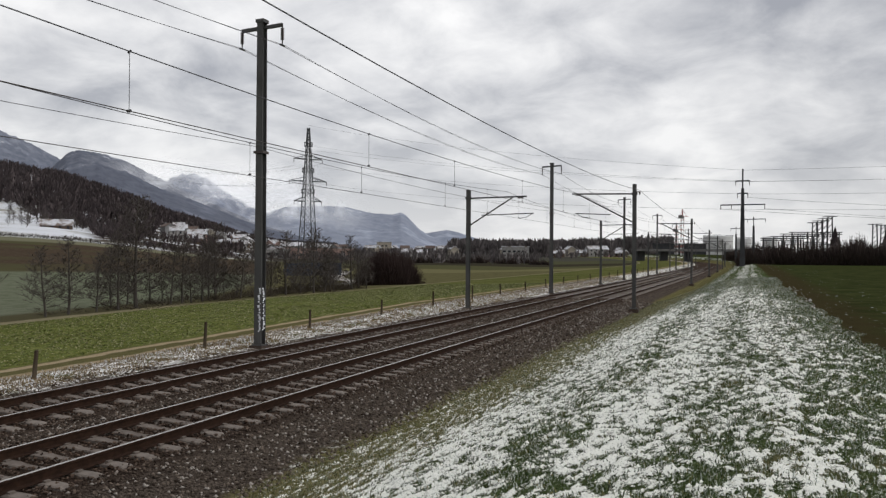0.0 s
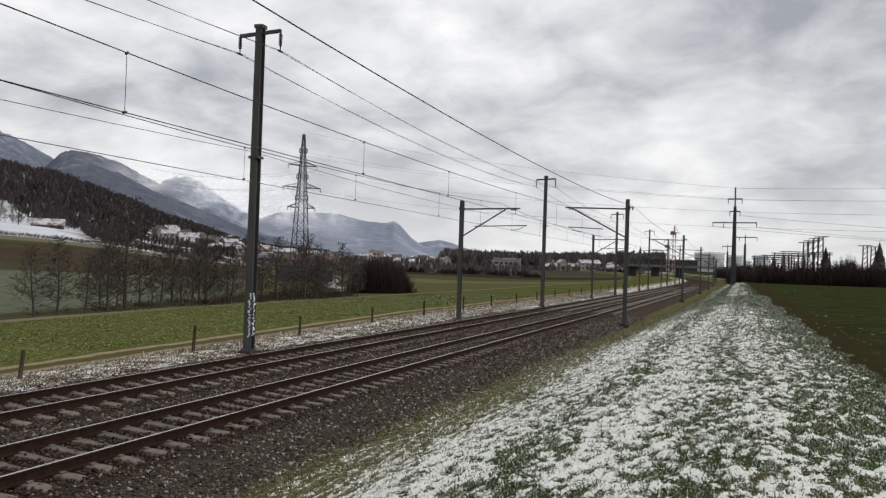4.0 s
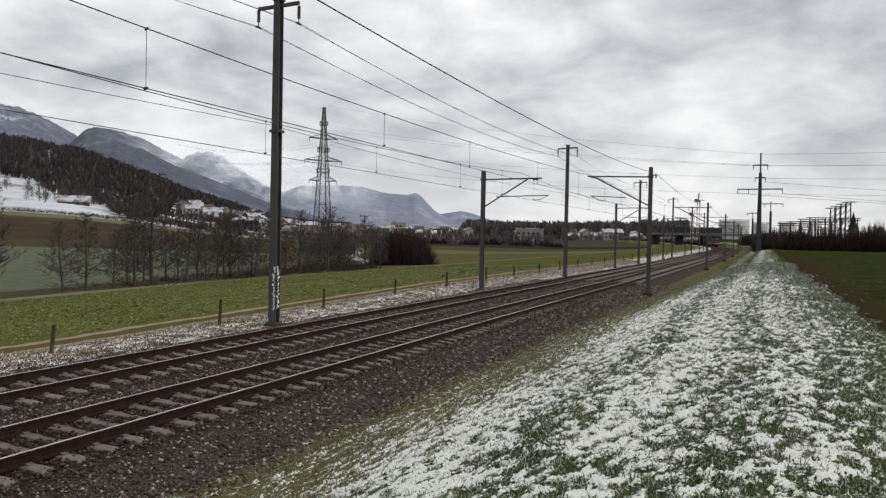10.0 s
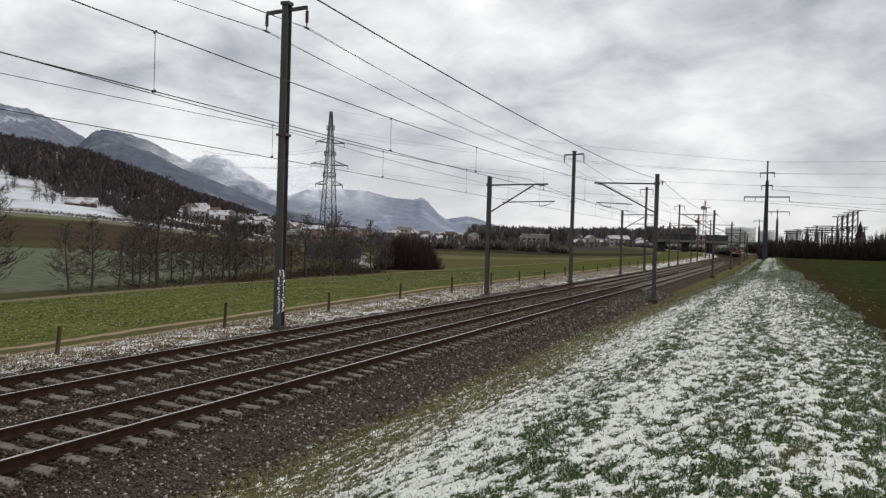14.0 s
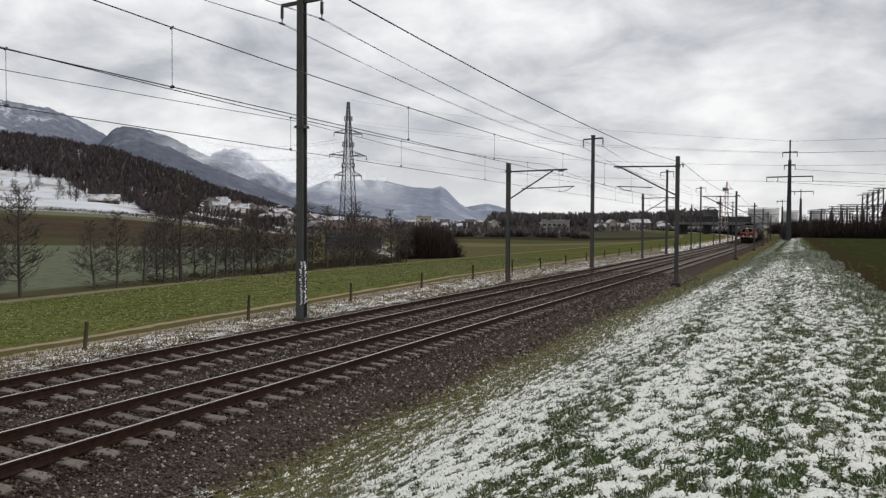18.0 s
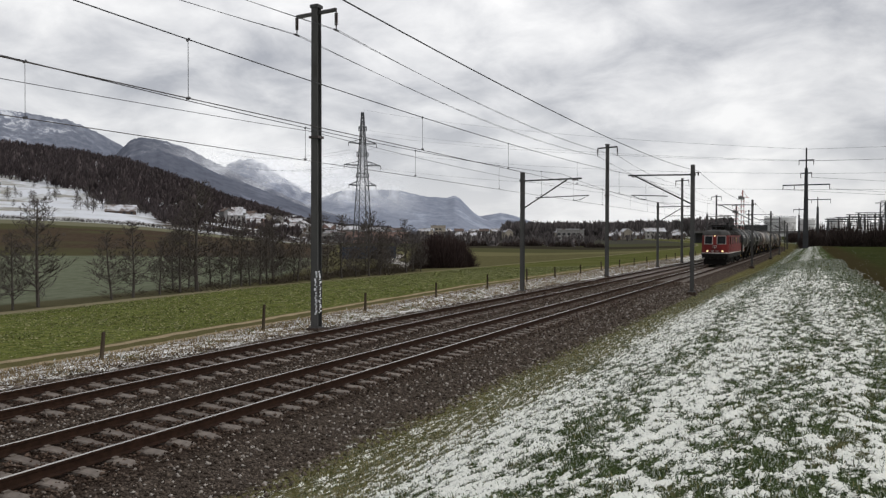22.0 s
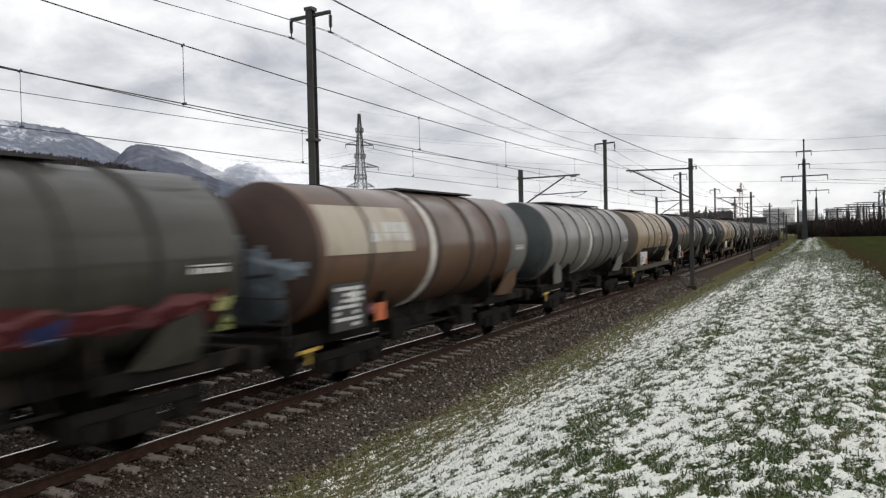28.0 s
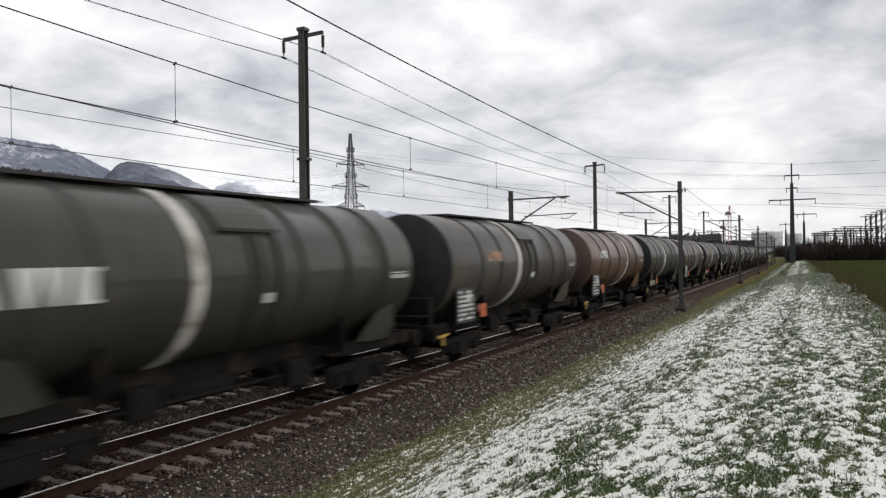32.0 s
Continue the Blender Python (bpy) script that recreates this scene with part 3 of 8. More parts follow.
def scatter_blades(count, seed):
    """Short winter grass in tufts, a bent blade of a quad and a tip each."""
    rng = np.random.default_rng(seed)
    y = 2.8 + 62 * rng.random(count) ** 2.2
    y = np.where(rng.random(count) < 0.14, 2.8 - 9 * rng.random(count) ** 1.7, y)
    u = rng.uniform(3.35, 12.9, count)
    u, y = u + rng.normal(0, 0.012, count), y + rng.normal(0, 0.012, count)
    inside = u + field_edge(y) < 12.65 + 0.25 * vnoise(y * 1.1, u, 22)
    u, y = u[inside], y[inside]
    count = len(u)
    cover = snow_cover(u, y)
    tuft = 0.5 + 0.5 * vnoise(u * 16, y * 13, 21)
    keep = rng.random(count) < np.clip(0.62 - 0.55 * cover + 0.4 * np.clip((6.6 - u) / 1.5, 0, 1), 0.34, 1.0) * (0.25 + 0.75 * tuft)
    u, y, tuft, cover = u[keep], y[keep], tuft[keep], cover[keep]
    count = len(u)
    x = line_x(y) + u
    z = np.interp(u, PROFILE_U, PROFILE_Z) + land_bump(x, y) - 0.0025 * np.clip(y - 30, 0, None)
    hgt = rng.uniform(0.016, 0.046, count) * (0.5 + 0.9 * tuft) * (1 + y / 90)
    wid = rng.uniform(0.0022, 0.0048, count) * (1 + y / 20)
    a, lean = rng.uniform(0, 6.283, count), rng.uniform(0.4, 1.7, count) * hgt
    dx, dy = np.cos(a), np.sin(a)
    sx, sy = -dy * wid, dx * wid
    p0 = np.stack([x - sx, y - sy, z - 0.01], -1)
    p1 = np.stack([x + sx, y + sy, z - 0.01], -1)
    mx, my, mz = x + dx * lean * 0.4, y + dy * lean * 0.4, z + hgt * 0.75
    p2 = np.stack([mx + sx * 0.8, my + sy * 0.8, mz], -1)
    p3 = np.stack([mx - sx * 0.8, my - sy * 0.8, mz], -1)
    p4 = np.stack([x + dx * lean, y + dy * lean, z + hgt], -1)
    v = np.stack([p0, p1, p2, p2, p3, p0, p3, p2, p4], 1).reshape(-1, 3)
    return v, np.arange(count * 9).reshape(-1, 3)


tagged(mesh_from("meadow_grass", *scatter_blades(555000, 5), blade_material()), "short winter grass with thin patchy snow", "grass", kind="stuff")


def scatter_snow(count, seed):
    """Small lumps of snow caught between the blades, in patches."""
    rng = np.random.default_rng(seed)
    y = 2.8 + 44 * rng.random(count) ** 2.0
    u = rng.uniform(3.6, 12.4, count)
    cover = snow_cover(u, y)
    keep = rng.random(count) < np.clip(0.30 + 1.2 * cover, 0.04, 0.85)
    u, y = u[keep], y[keep]
    n = len(u)
    x = line_x(y) + u
    heap = np.clip(cover[keep] / 0.35 + 0.1, 0, 1) * 0.022
    z = np.interp(u, PROFILE_U, PROFILE_Z) + land_bump(x, y) + heap - 0.0025 * np.clip(y - 30, 0, None)
    size = rng.uniform(0.007, 0.024, n) * (1 + y / 50)
    a = rng.uniform(0, 6.283, n)[:, None] + np.arange(5)[None] * 1.2566
    rad = size[:, None] * rng.uniform(0.5, 1.4, (n, 5))
    ring = np.stack([x[:, None] + np.cos(a) * rad, y[:, None] + np.sin(a) * rad, np.repeat((z - 0.008)[:, None], 5, 1)], -1)
    top = np.stack([x + rng.normal(0, 0.25, n) * size, y + rng.normal(0, 0.25, n) * size, z + size * rng.uniform(0.35, 0.95, n)], -1)[:, None]
    v = np.concatenate([ring, top], 1).reshape(-1, 3)
    tri = np.array([(i, (i + 1) % 5, 5) for i in range(5)])
    f = (tri[None] + (np.arange(n) * 6)[:, None, None]).reshape(-1, 3)
    return v, f


tagged(mesh_from("snow_lumps", *scatter_snow(150000, 15), island("fresh_snow", (0.85, 0.858, 0.80), (0.96, 0.965, 0.895), 0.6)), "small lumps of fresh snow between the grass blades", "snow", kind="stuff")


def scatter_crop(count, seed):
    """Low leafy tufts of the winter crop in the field beyond the farm track: three leaves each."""
    rng = np.random.default_rng(seed)
    y = 8.0 + 82 * rng.random(count) ** 1.2
    u = rng.uniform(-27.2, -11.3, count)
    x = line_x(y) + u
    z = ground_z(x, y)
    v, f = [], []
    for j in range(3):
        a = rng.uniform(0, 6.283, count)
        ln = rng.uniform(0.03, 0.075, count) * (1 + y / 120)
        w = ln * rng.uniform(0.25, 0.45, count)
        dx, dy = np.cos(a), np.sin(a)
        up = ln * rng.uniform(0.1, 0.45, count)
        q = np.stack([np.stack([x, y, z - 0.01], -1), np.stack([x + dx * ln * 0.5 - dy * w, y + dy * ln * 0.5 + dx * w, z + up * 0.7], -1), np.stack([x + dx * ln, y + dy * ln, z + up], -1), np.stack([x + dx * ln * 0.5 + dy * w, y + dy * ln * 0.5 - dx * w, z + up * 0.7], -1)], 1)
        v.append(q.reshape(-1, 3))
        f.append((np.arange(count) * 4 + j * count * 4)[:, None] + np.array([0, 1, 2, 3]))
    return np.concatenate(v), np.concatenate(f)


tagged(mesh_from("field_crop", *scatter_crop(42000, 14), island("crop_leaves", (0.075, 0.100, 0.024), (0.20, 0.215, 0.066), 0.7, (0.42, 0.39, 0.22))), "low leafy green winter crop with yellowed leaves", "crop", kind="stuff")


def scatter_verge(count, seed):
    rng = np.random.default_rng(seed)
    y = 6.0 + 110 * rng.random(count) ** 1.5
    u = np.where(rng.random(count) < 0.8, rng.uniform(-8.9, -6.5, count), rng.normal(-8.7, 0.25, count))
    x = line_x(y) + u
    z = ground_z(x, y)
    hgt = rng.uniform(0.03, 0.10, count)
    wid = rng.uniform(0.006, 0.014, count) * (1 + y / 30)
    a = rng.uniform(0, 6.283, count)
    dx, dy = np.cos(a), np.sin(a)
    lean = hgt * rng.uniform(0.1, 0.7, count)
    v = np.stack([np.stack([x - dy * wid, y + dx * wid, z], -1), np.stack([x + dy * wid, y - dx * wid, z], -1), np.stack([x + dx * lean, y + dy * lean, z + hgt], -1)], 1).reshape(-1, 3)
    f = (np.arange(count) * 3)[:, None] + np.array([0, 1, 2])
    return v, f


tagged(mesh_from("dead_grass", *scatter_verge(40000, 8), island("straw", (0.13, 0.092, 0.050), (0.33, 0.26, 0.155), 0.9, (0.72, 0.73, 0.75))), "dead straw-coloured grass with snow along the track", "grass", kind="stuff")


# ---- track: rails, sleepers ----
def rail_mesh(name, off, s_from, s_to, step, parent):
    """A flat-bottomed rail swept along the line; the head shines, the rest is rust."""
    prof = [(-0.075, -0.172), (0.075, -0.172), (0.075, -0.158), (0.012, -0.14), (0.010, -0.05), (0.036, -0.038), (0.036, -0.004), (0.030, 0.0), (-0.030, 0.0), (-0.036, -0.004), (-0.036, -0.038), (-0.010, -0.05), (-0.012, -0.14), (-0.075, -0.158)]
    ss = np.arange(s_from, s_to + step, step)
    verts, faces, mats = [], [], []
    n = len(prof)
    for s in ss:
        for dx, dz in prof:
            verts.append(tuple(on_line(s, off + dx, dz)[0]))
    for i in range(len(ss) - 1):
        for j in range(n):
            a, b = i * n + j, i * n + (j + 1) % n
            faces.append((a, b, b + n, a + n))
            mats.append(1 if j in (7,) else 0)
    ob = joined(name, verts, faces, RAIL_SIDE, parent, "rusty rail with a worn shiny head")
    ob.data.materials.append(RAIL_TOP)
    ob.data.polygons.foreach_set("material_index", mats)
    return ob


def sleeper_mesh(bm):
    """A concrete sleeper: level under the rails, dipped between them, sloping off at its ends."""
    xs = (-1.28, -1.22, -1.02, -0.48, -0.25, 0.0, 0.25, 0.48, 1.02, 1.22, 1.28)
    tops = (-0.205, -0.184, -0.174, -0.174, -0.196, -0.204, -0.196, -0.174, -0.174, -0.184, -0.205)
    rings = []
    for x, z in zip(xs, tops):
        w = 0.118 if abs(x) > 0.4 else 0.10
        rings.append([bm.verts.new(c) for c in ((x, -w, -0.27), (x, -w, z - 0.018), (x, -w + 0.022, z), (x, w - 0.022, z), (x, w, z - 0.018), (x, w, -0.27))])
    for a, b in zip(rings, rings[1:]):
        for i in range(5):
            bm.faces.new((a[i], a[i + 1], b[i + 1], b[i]))
    bm.faces.new(rings[0])
    bm.faces.new(rings[-1])
    bmesh.ops.recalc_face_normals(bm, faces=bm.faces)
    for x in (-HALF_GAUGE, HALF_GAUGE):
        for s in (-0.115, 0.115):
            box(bm, x + s - 0.03, x + s + 0.03, -0.05, 0.05, -0.18, -0.145)
    return bm


def make_track(name, centre):
    t = holder(name, Matrix.Identity(4), "railway track with rusty rails on concrete sleepers", "track", kind="structure")
    for g in (-HALF_GAUGE, HALF_GAUGE):
        rail_mesh("rail", centre + g, -60, 60, 4.0, t)
        rail_mesh("rail", centre + g, 60, 1180, 10.0, t)
    first, pitch = None, 0.60
    bm = bmesh.new()
    for i in range(300):
        s = -8 + i * pitch
        q, h = on_line(s, centre)
        m = pose(q.x, q.y, q.z, 0, 0, math.degrees(h) + ((i * 7919) % 13 - 6) * 0.08)
        if first is None:
            first = part("sleeper", sleeper_mesh(bmesh.new()), SLEEPER, t)
            first.matrix_local = m
        else:
            shared("sleeper", first, t, m)
    verts, faces = [], []
    for i in range(300, 1100):
        s = -8 + i * pitch
        k = len(verts)
        for a, b in ((-1.28, -0.125), (1.28, -0.125), (1.28, 0.125), (-1.28, 0.125)):
            verts.append(tuple(on_line(s + b, centre + a, -0.168)[0]))
            verts.append(tuple(on_line(s + b, centre + a, -0.22)[0]))
        faces += [(k, k + 2, k + 4, k + 6), (k, k + 1, k + 3, k + 2), (k + 2, k + 3, k + 5, k + 4), (k + 4, k + 5, k + 7, k + 6), (k + 6, k + 7, k + 1, k)]
    tagged(joined("far_sleepers", verts, faces, SLEEPER, t), kind="stuff")
    return t


make_track("track_near", 0.0)
make_track("track_far", -TRACK_GAP)

# ---- overhead line ----
def h_beam(bm, w, d, t, z0, z1, taper=1.0):
    """A rolled H-section standing on end, flanges across x."""
    a, b, c, k = w / 2, t / 2, d / 2 - t / 2, d / 2 + t / 2
    outline = [(-a, -k), (a, -k), (a, -c), (b, -c), (b, c), (a, c), (a, k), (-a, k), (-a, c), (-b, c), (-b, -c), (-a, -c)]
    low, top = ([bm.verts.new((x, y, z)) for x, y in outline] for z in (z0, z1))
    for i in range(12):
        bm.faces.new((low[i], low[(i + 1) % 12], top[(i + 1) % 12], top[i]))
    for f in ((0, 1, 2, 3, 10, 11), (10, 3, 4, 9), (9, 4, 5, 6, 7, 8)):
        bm.faces.new([top[i] for i in f])
    bmesh.ops.recalc_face_normals(bm, faces=bm.faces)
    if taper != 1.0:
        for v in bm.verts:
            f = 1 + (taper - 1) * max(0.0, (v.co.z - z0) / (z1 - z0))
            v.co.x, v.co.y = v.co.x * f, v.co.y * f
    return bm


def footing(parent, w):
    bm = box(bmesh.new(), -w, w, -w, w, -0.85, -0.20, 0.03)
    part("footing", bm, RUST_FOOT, parent, "rust-stained concrete footing")
    bm = box(bmesh.new(), -w * 0.72, w * 0.72, -w * 0.72, w * 0.72, -0.20, -0.16, 0.008)
    for x in (-1, 1):
        for y in (-1, 1):
            tube(bm, (x * w * 0.62, y * w * 0.62, -0.16), (x * w * 0.62, y * w * 0.62, -0.09), 0.02, n=6)
    part("base_plate", bm, STEEL_MAST, parent)


def insulator(parent, x, y, top, length, hook=True):
    bm = bmesh.new()
    n = 6
    for i in range(n):
        z = top - length * 0.18 - i * length * 0.1
        tube(bm, (x, y, z), (x, y, z - length * 0.06), 0.075, 0.05, 10)
    tube(bm, (x, y, top), (x, y, top - length * 0.85), 0.022, n=6)
    ob = part("insulator", bm, INSULATOR, parent, "dark ribbed hanging insulator", True)
    if hook:
        bm = bmesh.new()
        tube(bm, (x, y - 0.14, top - length), (x, y + 0.14, top - length), 0.04, n=6)
        tube(bm, (x, y, top - length * 0.85), (x, y, top - length), 0.02, n=6)
        part("clamp", bm, STEEL_MAST, ob)
    return ob


TALL = [(-20.0, 11.5), (24.6, 11.58), (69.0, 11.2), (111.6, 11.1), (153.5, 10.9), (196.0, 10.9), (240.0, 10.9)]
LEFT_ARM = [0.5, 47.1, 93.4, 139.5, 180.0, 222.0, 262.0, 300.0]
RIGHT_ARM = [2.0, 51.0, 100.3, 144.0, 184.0, 224.0, 262.0, 300.0]
LEFT_OFF, RIGHT_OFF = -6.24, 3.41
ARM = 0.86
BACK_AT = [-20.0, 0.5, 24.6, 47.1, 69.0, 93.4, 111.6, 139.5, 153.5, 180.0, 196.0, 222.0]


def tall_mast(s, height):
    q, h = on_line(s, LEFT_OFF)
    t = holder("feeder_mast", pose(q.x, q.y, q.z, 0, 0, math.degrees(h)), "tall grey steel mast with a short cross-arm carrying two feeder wires", "mast", "feeder masts along the line")
    part("mast", h_beam(bmesh.new(), 0.29, 0.29, 0.028, -0.16, height, 0.86), STEEL_MAST, t)
    footing(t, 0.29)
    bm = bmesh.new()
    bar(bm, (-ARM, 0, height - 0.30), (ARM, 0, height - 0.22), 0.10, 0.12)
    box(bm, -0.17, 0.17, -0.17, 0.17, height - 0.08, height + 0.04)
    part("cross_arm", bm, STEEL_MAST, t, "short steel cross-arm")
    for x in (-ARM, ARM):
        insulator(t, x, 0, height - 0.22, 0.74)
    bm = box(bmesh.new(), -0.2, 0.2, -0.19, 0.19, 6.75, 6.84)
    part("collar", bm, INSULATOR, t)
    if s == 24.6:
        # flaking pale paint low on the shaft
        rng = random.Random(4)
        bm = bmesh.new()
        z = 0.35
        while z < 1.9:
            hh = rng.uniform(0.03, 0.09)
            y = rng.uniform(-0.05, 0.05)
            box(bm, 0.157, 0.1595, y - rng.uniform(0.02, 0.07), y + rng.uniform(0.02, 0.07), z, z + hh)
            z += hh + rng.uniform(0.0, 0.05)
        ob = part("flaking_paint", bm, SNOW, t, "flaking white paint marks")
        bm = bmesh.new()
        z = 0.3
        while z < 1.9:
            hh = rng.uniform(0.04, 0.10)
            x = 0.10 + rng.uniform(-0.05, 0.03)
            box(bm, x - rng.uniform(0.02, 0.05), min(0.15, x + rng.uniform(0.02, 0.05)), -0.170, -0.1675, z, z + hh)
            z += hh + rng.uniform(0.0, 0.04)
        part("flaking_paint", bm, SNOW, t, "flaking white paint marks")
    return t


def arm_mast(s, off, side, height, reach, arm_z, strut_z, strut_reach, reg_from, reg_to, reg_z):
    """A mast with a bracket over one track; side is the way the bracket points."""
    q, h = on_line(s, off)
    t = holder("catenary_mast", pose(q.x, q.y, q.z, 0, 0, math.degrees(h)), "grey steel catenary mast with a bracket arm over the track", "mast", "catenary masts along the line")
    part("mast", h_beam(bmesh.new(), 0.225, 0.235, 0.024, -0.16, height), STEEL_MAST, t)
    footing(t, 0.30)
    bm = bmesh.new()
    bar(bm, (side * 0.1, 0, arm_z), (side * reach, 0, arm_z + 0.06), 0.075, 0.09)
    part("bracket_arm", bm, STEEL_MAST, t)
    bm = bmesh.new()
    tube(bm, (side * 0.1, 0, strut_z), (side * strut_reach, 0, arm_z), 0.045, n=8)
    part("strut", bm, STEEL_MAST, t)
    bm = bmesh.new()
    tube(bm, (side * reg_from, 0, reg_z - 0.05), (side * reg_to, 0, reg_z + 0.05), 0.03, n=6)
    tube(bm, (side * (reg_to - 0.08), 0, reg_z + 0.03), (side * (reg_to - 0.5), 0, reg_z - 0.20), 0.018, n=6)
    tube(bm, (side * (reg_to - 0.5), 0, reg_z - 0.20), (side * (reg_to - 0.95), 0, reg_z - 0.26), 0.018, n=6)
    part("registration_arm", bm, STEEL_MAST, t)
    bm = bmesh.new()
    for k in range(4):
        x = side * (reach - 0.55 + k * 0.09)
        tube(bm, (x, 0, arm_z - 0.01), (x + side * 0.05, 0, arm_z - 0.01), 0.075, 0.06, 10)
    part("insulator", bm, INSULATOR, t, smooth=True)
    bm = box(bmesh.new(), -0.16, 0.16, -0.16, 0.16, arm_z - 0.07, arm_z + 0.07)
    part("clamp", bm, STEEL_MAST, t)
    return t


for s, hh in TALL[1:]:
    tall_mast(s, hh)
for i, s in enumerate(LEFT_ARM[1:]):
    arm_mast(s, LEFT_OFF, 1, 7.17, 3.75, 6.64, 4.95, 2.85, 0.85, 4.2, 5.62)
for i, s in enumerate(RIGHT_ARM[1:]):
    t = arm_mast(s, RIGHT_OFF, -1, 7.63, 3.95, 7.02, 5.24, 3.5, 1.5, 3.75, 5.78)
    bm = bar(bmesh.new(), (0.1, 0, 7.12), (0.34, 0, 7.14), 0.05)
    tube(bm, (0.32, 0, 7.16), (0.32, 0, 6.95), 0.05, 0.04, 8)
    part("wire_bracket", bm, INSULATOR, t)


def span_points(s0, s1, off0, off1, z0, z1, sag, n=16):
    pts = []
    for i in range(n + 1):
        f = i / n
        q, _ = on_line(s0 + (s1 - s0) * f, off0 + (off1 - off0) * f)
        pts.append((q.x, q.y, q.z + z0 + (z1 - z0) * f - 4 * sag * f * (1 - f)))
    return pts


def catenary(supports, centre, contact_z, hang_z, sag, drops, name):
    """Carrier wire, contact wire and droppers of one track."""
    t = holder(name, Matrix.Identity(4), "overhead contact wire hung from a carrier wire by droppers", "overhead wire")
    for i in range(len(supports) - 1):
        a, b = supports[i], supports[i + 1]
        zig = 0.18 if i % 2 else -0.18
        strand("carrier_wire", span_points(a, b, centre, centre, hang_z, hang_z, sag), 0.011, WIRE, t)
        strand("contact_wire", span_points(a, b, centre + zig, centre - zig, contact_z, contact_z, 0.03), 0.010, COPPER, t)
        for f in drops:
            s = a + (b - a) * f
            q, _ = on_line(s, centre)
            top = hang_z - 4 * sag * f * (1 - f)
            bm = bmesh.new()
            tube(bm, (q.x, q.y, q.z + contact_z), (q.x, q.y, q.z + top), 0.006, n=5)
            tube(bm, (q.x, q.y - 0.04, q.z + contact_z), (q.x, q.y + 0.04, q.z + contact_z + 0.02), 0.028, n=6)
            tube(bm, (q.x, q.y - 0.03, q.z + top - 0.03), (q.x, q.y + 0.03, q.z + top + 0.02), 0.022, n=6)
            part("dropper", bm, WIRE, t)
    return t


catenary([-47.0] + RIGHT_ARM, 0.0, 5.72, 7.08, 0.45, (0.06, 0.19, 0.385, 0.53, 0.72, 0.90), "near_overhead_wire")
catenary([-46.0] + LEFT_ARM, -TRACK_GAP, 5.53, 7.02, 0.53, (0.06, 0.222, 0.427, 0.585, 0.778, 0.92), "far_overhead_wire")
for x in (-ARM, ARM):
    t = holder("feeder_wire", Matrix.Identity(4), "feeder wire strung between the tall masts", "wire", "feeder wires")
    for (a, ha), (b, hb) in zip(TALL, TALL[1:]):
        for o in (-0.05, 0.05):
            strand("wire", span_points(a, b, LEFT_OFF + x + o, LEFT_OFF + x + o, ha - 0.95, hb - 0.95, 0.62 + o), 0.008, WIRE, t)
t = holder("return_wire", Matrix.Identity(4), "return wire along the masts beside the bank", "wire")
for a, b in zip([-47.0] + RIGHT_ARM, RIGHT_ARM):
    strand("wire", span_points(a, b, RIGHT_OFF + 0.32, RIGHT_OFF + 0.32, 7.23, 7.23, 0.56), 0.012, WIRE, t)

t = holder("return_wire", Matrix.Identity(4), "thin return wire along the masts beside the far track", "wire")
for a, b in zip(BACK_AT, BACK_AT[1:]):
    za, zb = (7.02 if any(abs(c - m) < 0.1 for m, _ in TALL) else 6.74 for c in (a, b))
    strand("wire", span_points(a, b, LEFT_OFF - 0.2, LEFT_OFF - 0.2, za, zb, 0.10), 0.009, WIRE, t)


# ---- fence posts along the farm track ----
def fence_post(x, y, lean, seed):
    rng = random.Random(seed)
    z = float(ground_z(x, y))
    hgt = rng.uniform(0.78, 0.95)
    bm = tube(bmesh.new(), (0, 0, -0.3), (0, 0, hgt), 0.066, 0.055, 9)
    bmesh.ops.bevel(bm, geom=[e for e in bm.edges if all(v.co.z > hgt - 0.01 for v in e.verts)], offset=0.012, segments=1, affect="EDGES")
    for v in bm.verts:
        v.co.x += rng.uniform(-0.006, 0.006)
    ob = part("fence_post", bm, WOOD_POST)
    ob.matrix_world = pose(x, y, z, lean[0], lean[1], rng.uniform(0, 90))
    return tagged(ob, "weathered dark wooden fence post in snowy verge", "post", "fence posts along the farm track")


for i in range(22):
    yy = 9.4 + 7.22 * i + (i * 29 % 7 - 3) * 0.10
    fence_post(float(line_x(yy)) - 8.0, yy, ((i * 37 % 11 - 5) * 0.7, (i * 53 % 9 - 4) * 1.1), i)

# ---- trees ----
class Tubes:
    """Collects thin tapered branches into one mesh."""

    def __init__(self):
        self.v, self.f = [], []

    def add(self, a, b, r0, r1, n=4):
        d = (b - a).normalized()
        side = d.cross(Vector((0.31, 0.17, 0.93))).normalized()
        up = d.cross(side)
        k = len(self.v)
        for c, r in ((a, r0), (b, r1)):
            for i in range(n):
                w = 6.283 * i / n
                self.v.append(tuple(c + side * (math.cos(w) * r) + up * (math.sin(w) * r)))
        for i in range(n):
            j = (i + 1) % n
            self.f.append((k + i, k + j, k + n + j, k + n + i))


def limb(bag, rng, at, way, length, r0, n, bend, sides):
    """A tapering branch; returns its points."""
    pts = [at]
    for i in range(n):
        way = (way + Vector((rng.uniform(-bend, bend), rng.uniform(-bend, bend), rng.uniform(-bend * 0.4, bend)))).normalized()
        pts.append(pts[-1] + way * (length / n))
        bag.add(pts[-2], pts[-1], r0 * (1 - 0.8 * i / n), r0 * (1 - 0.8 * (i + 1) / n), sides)
    return pts


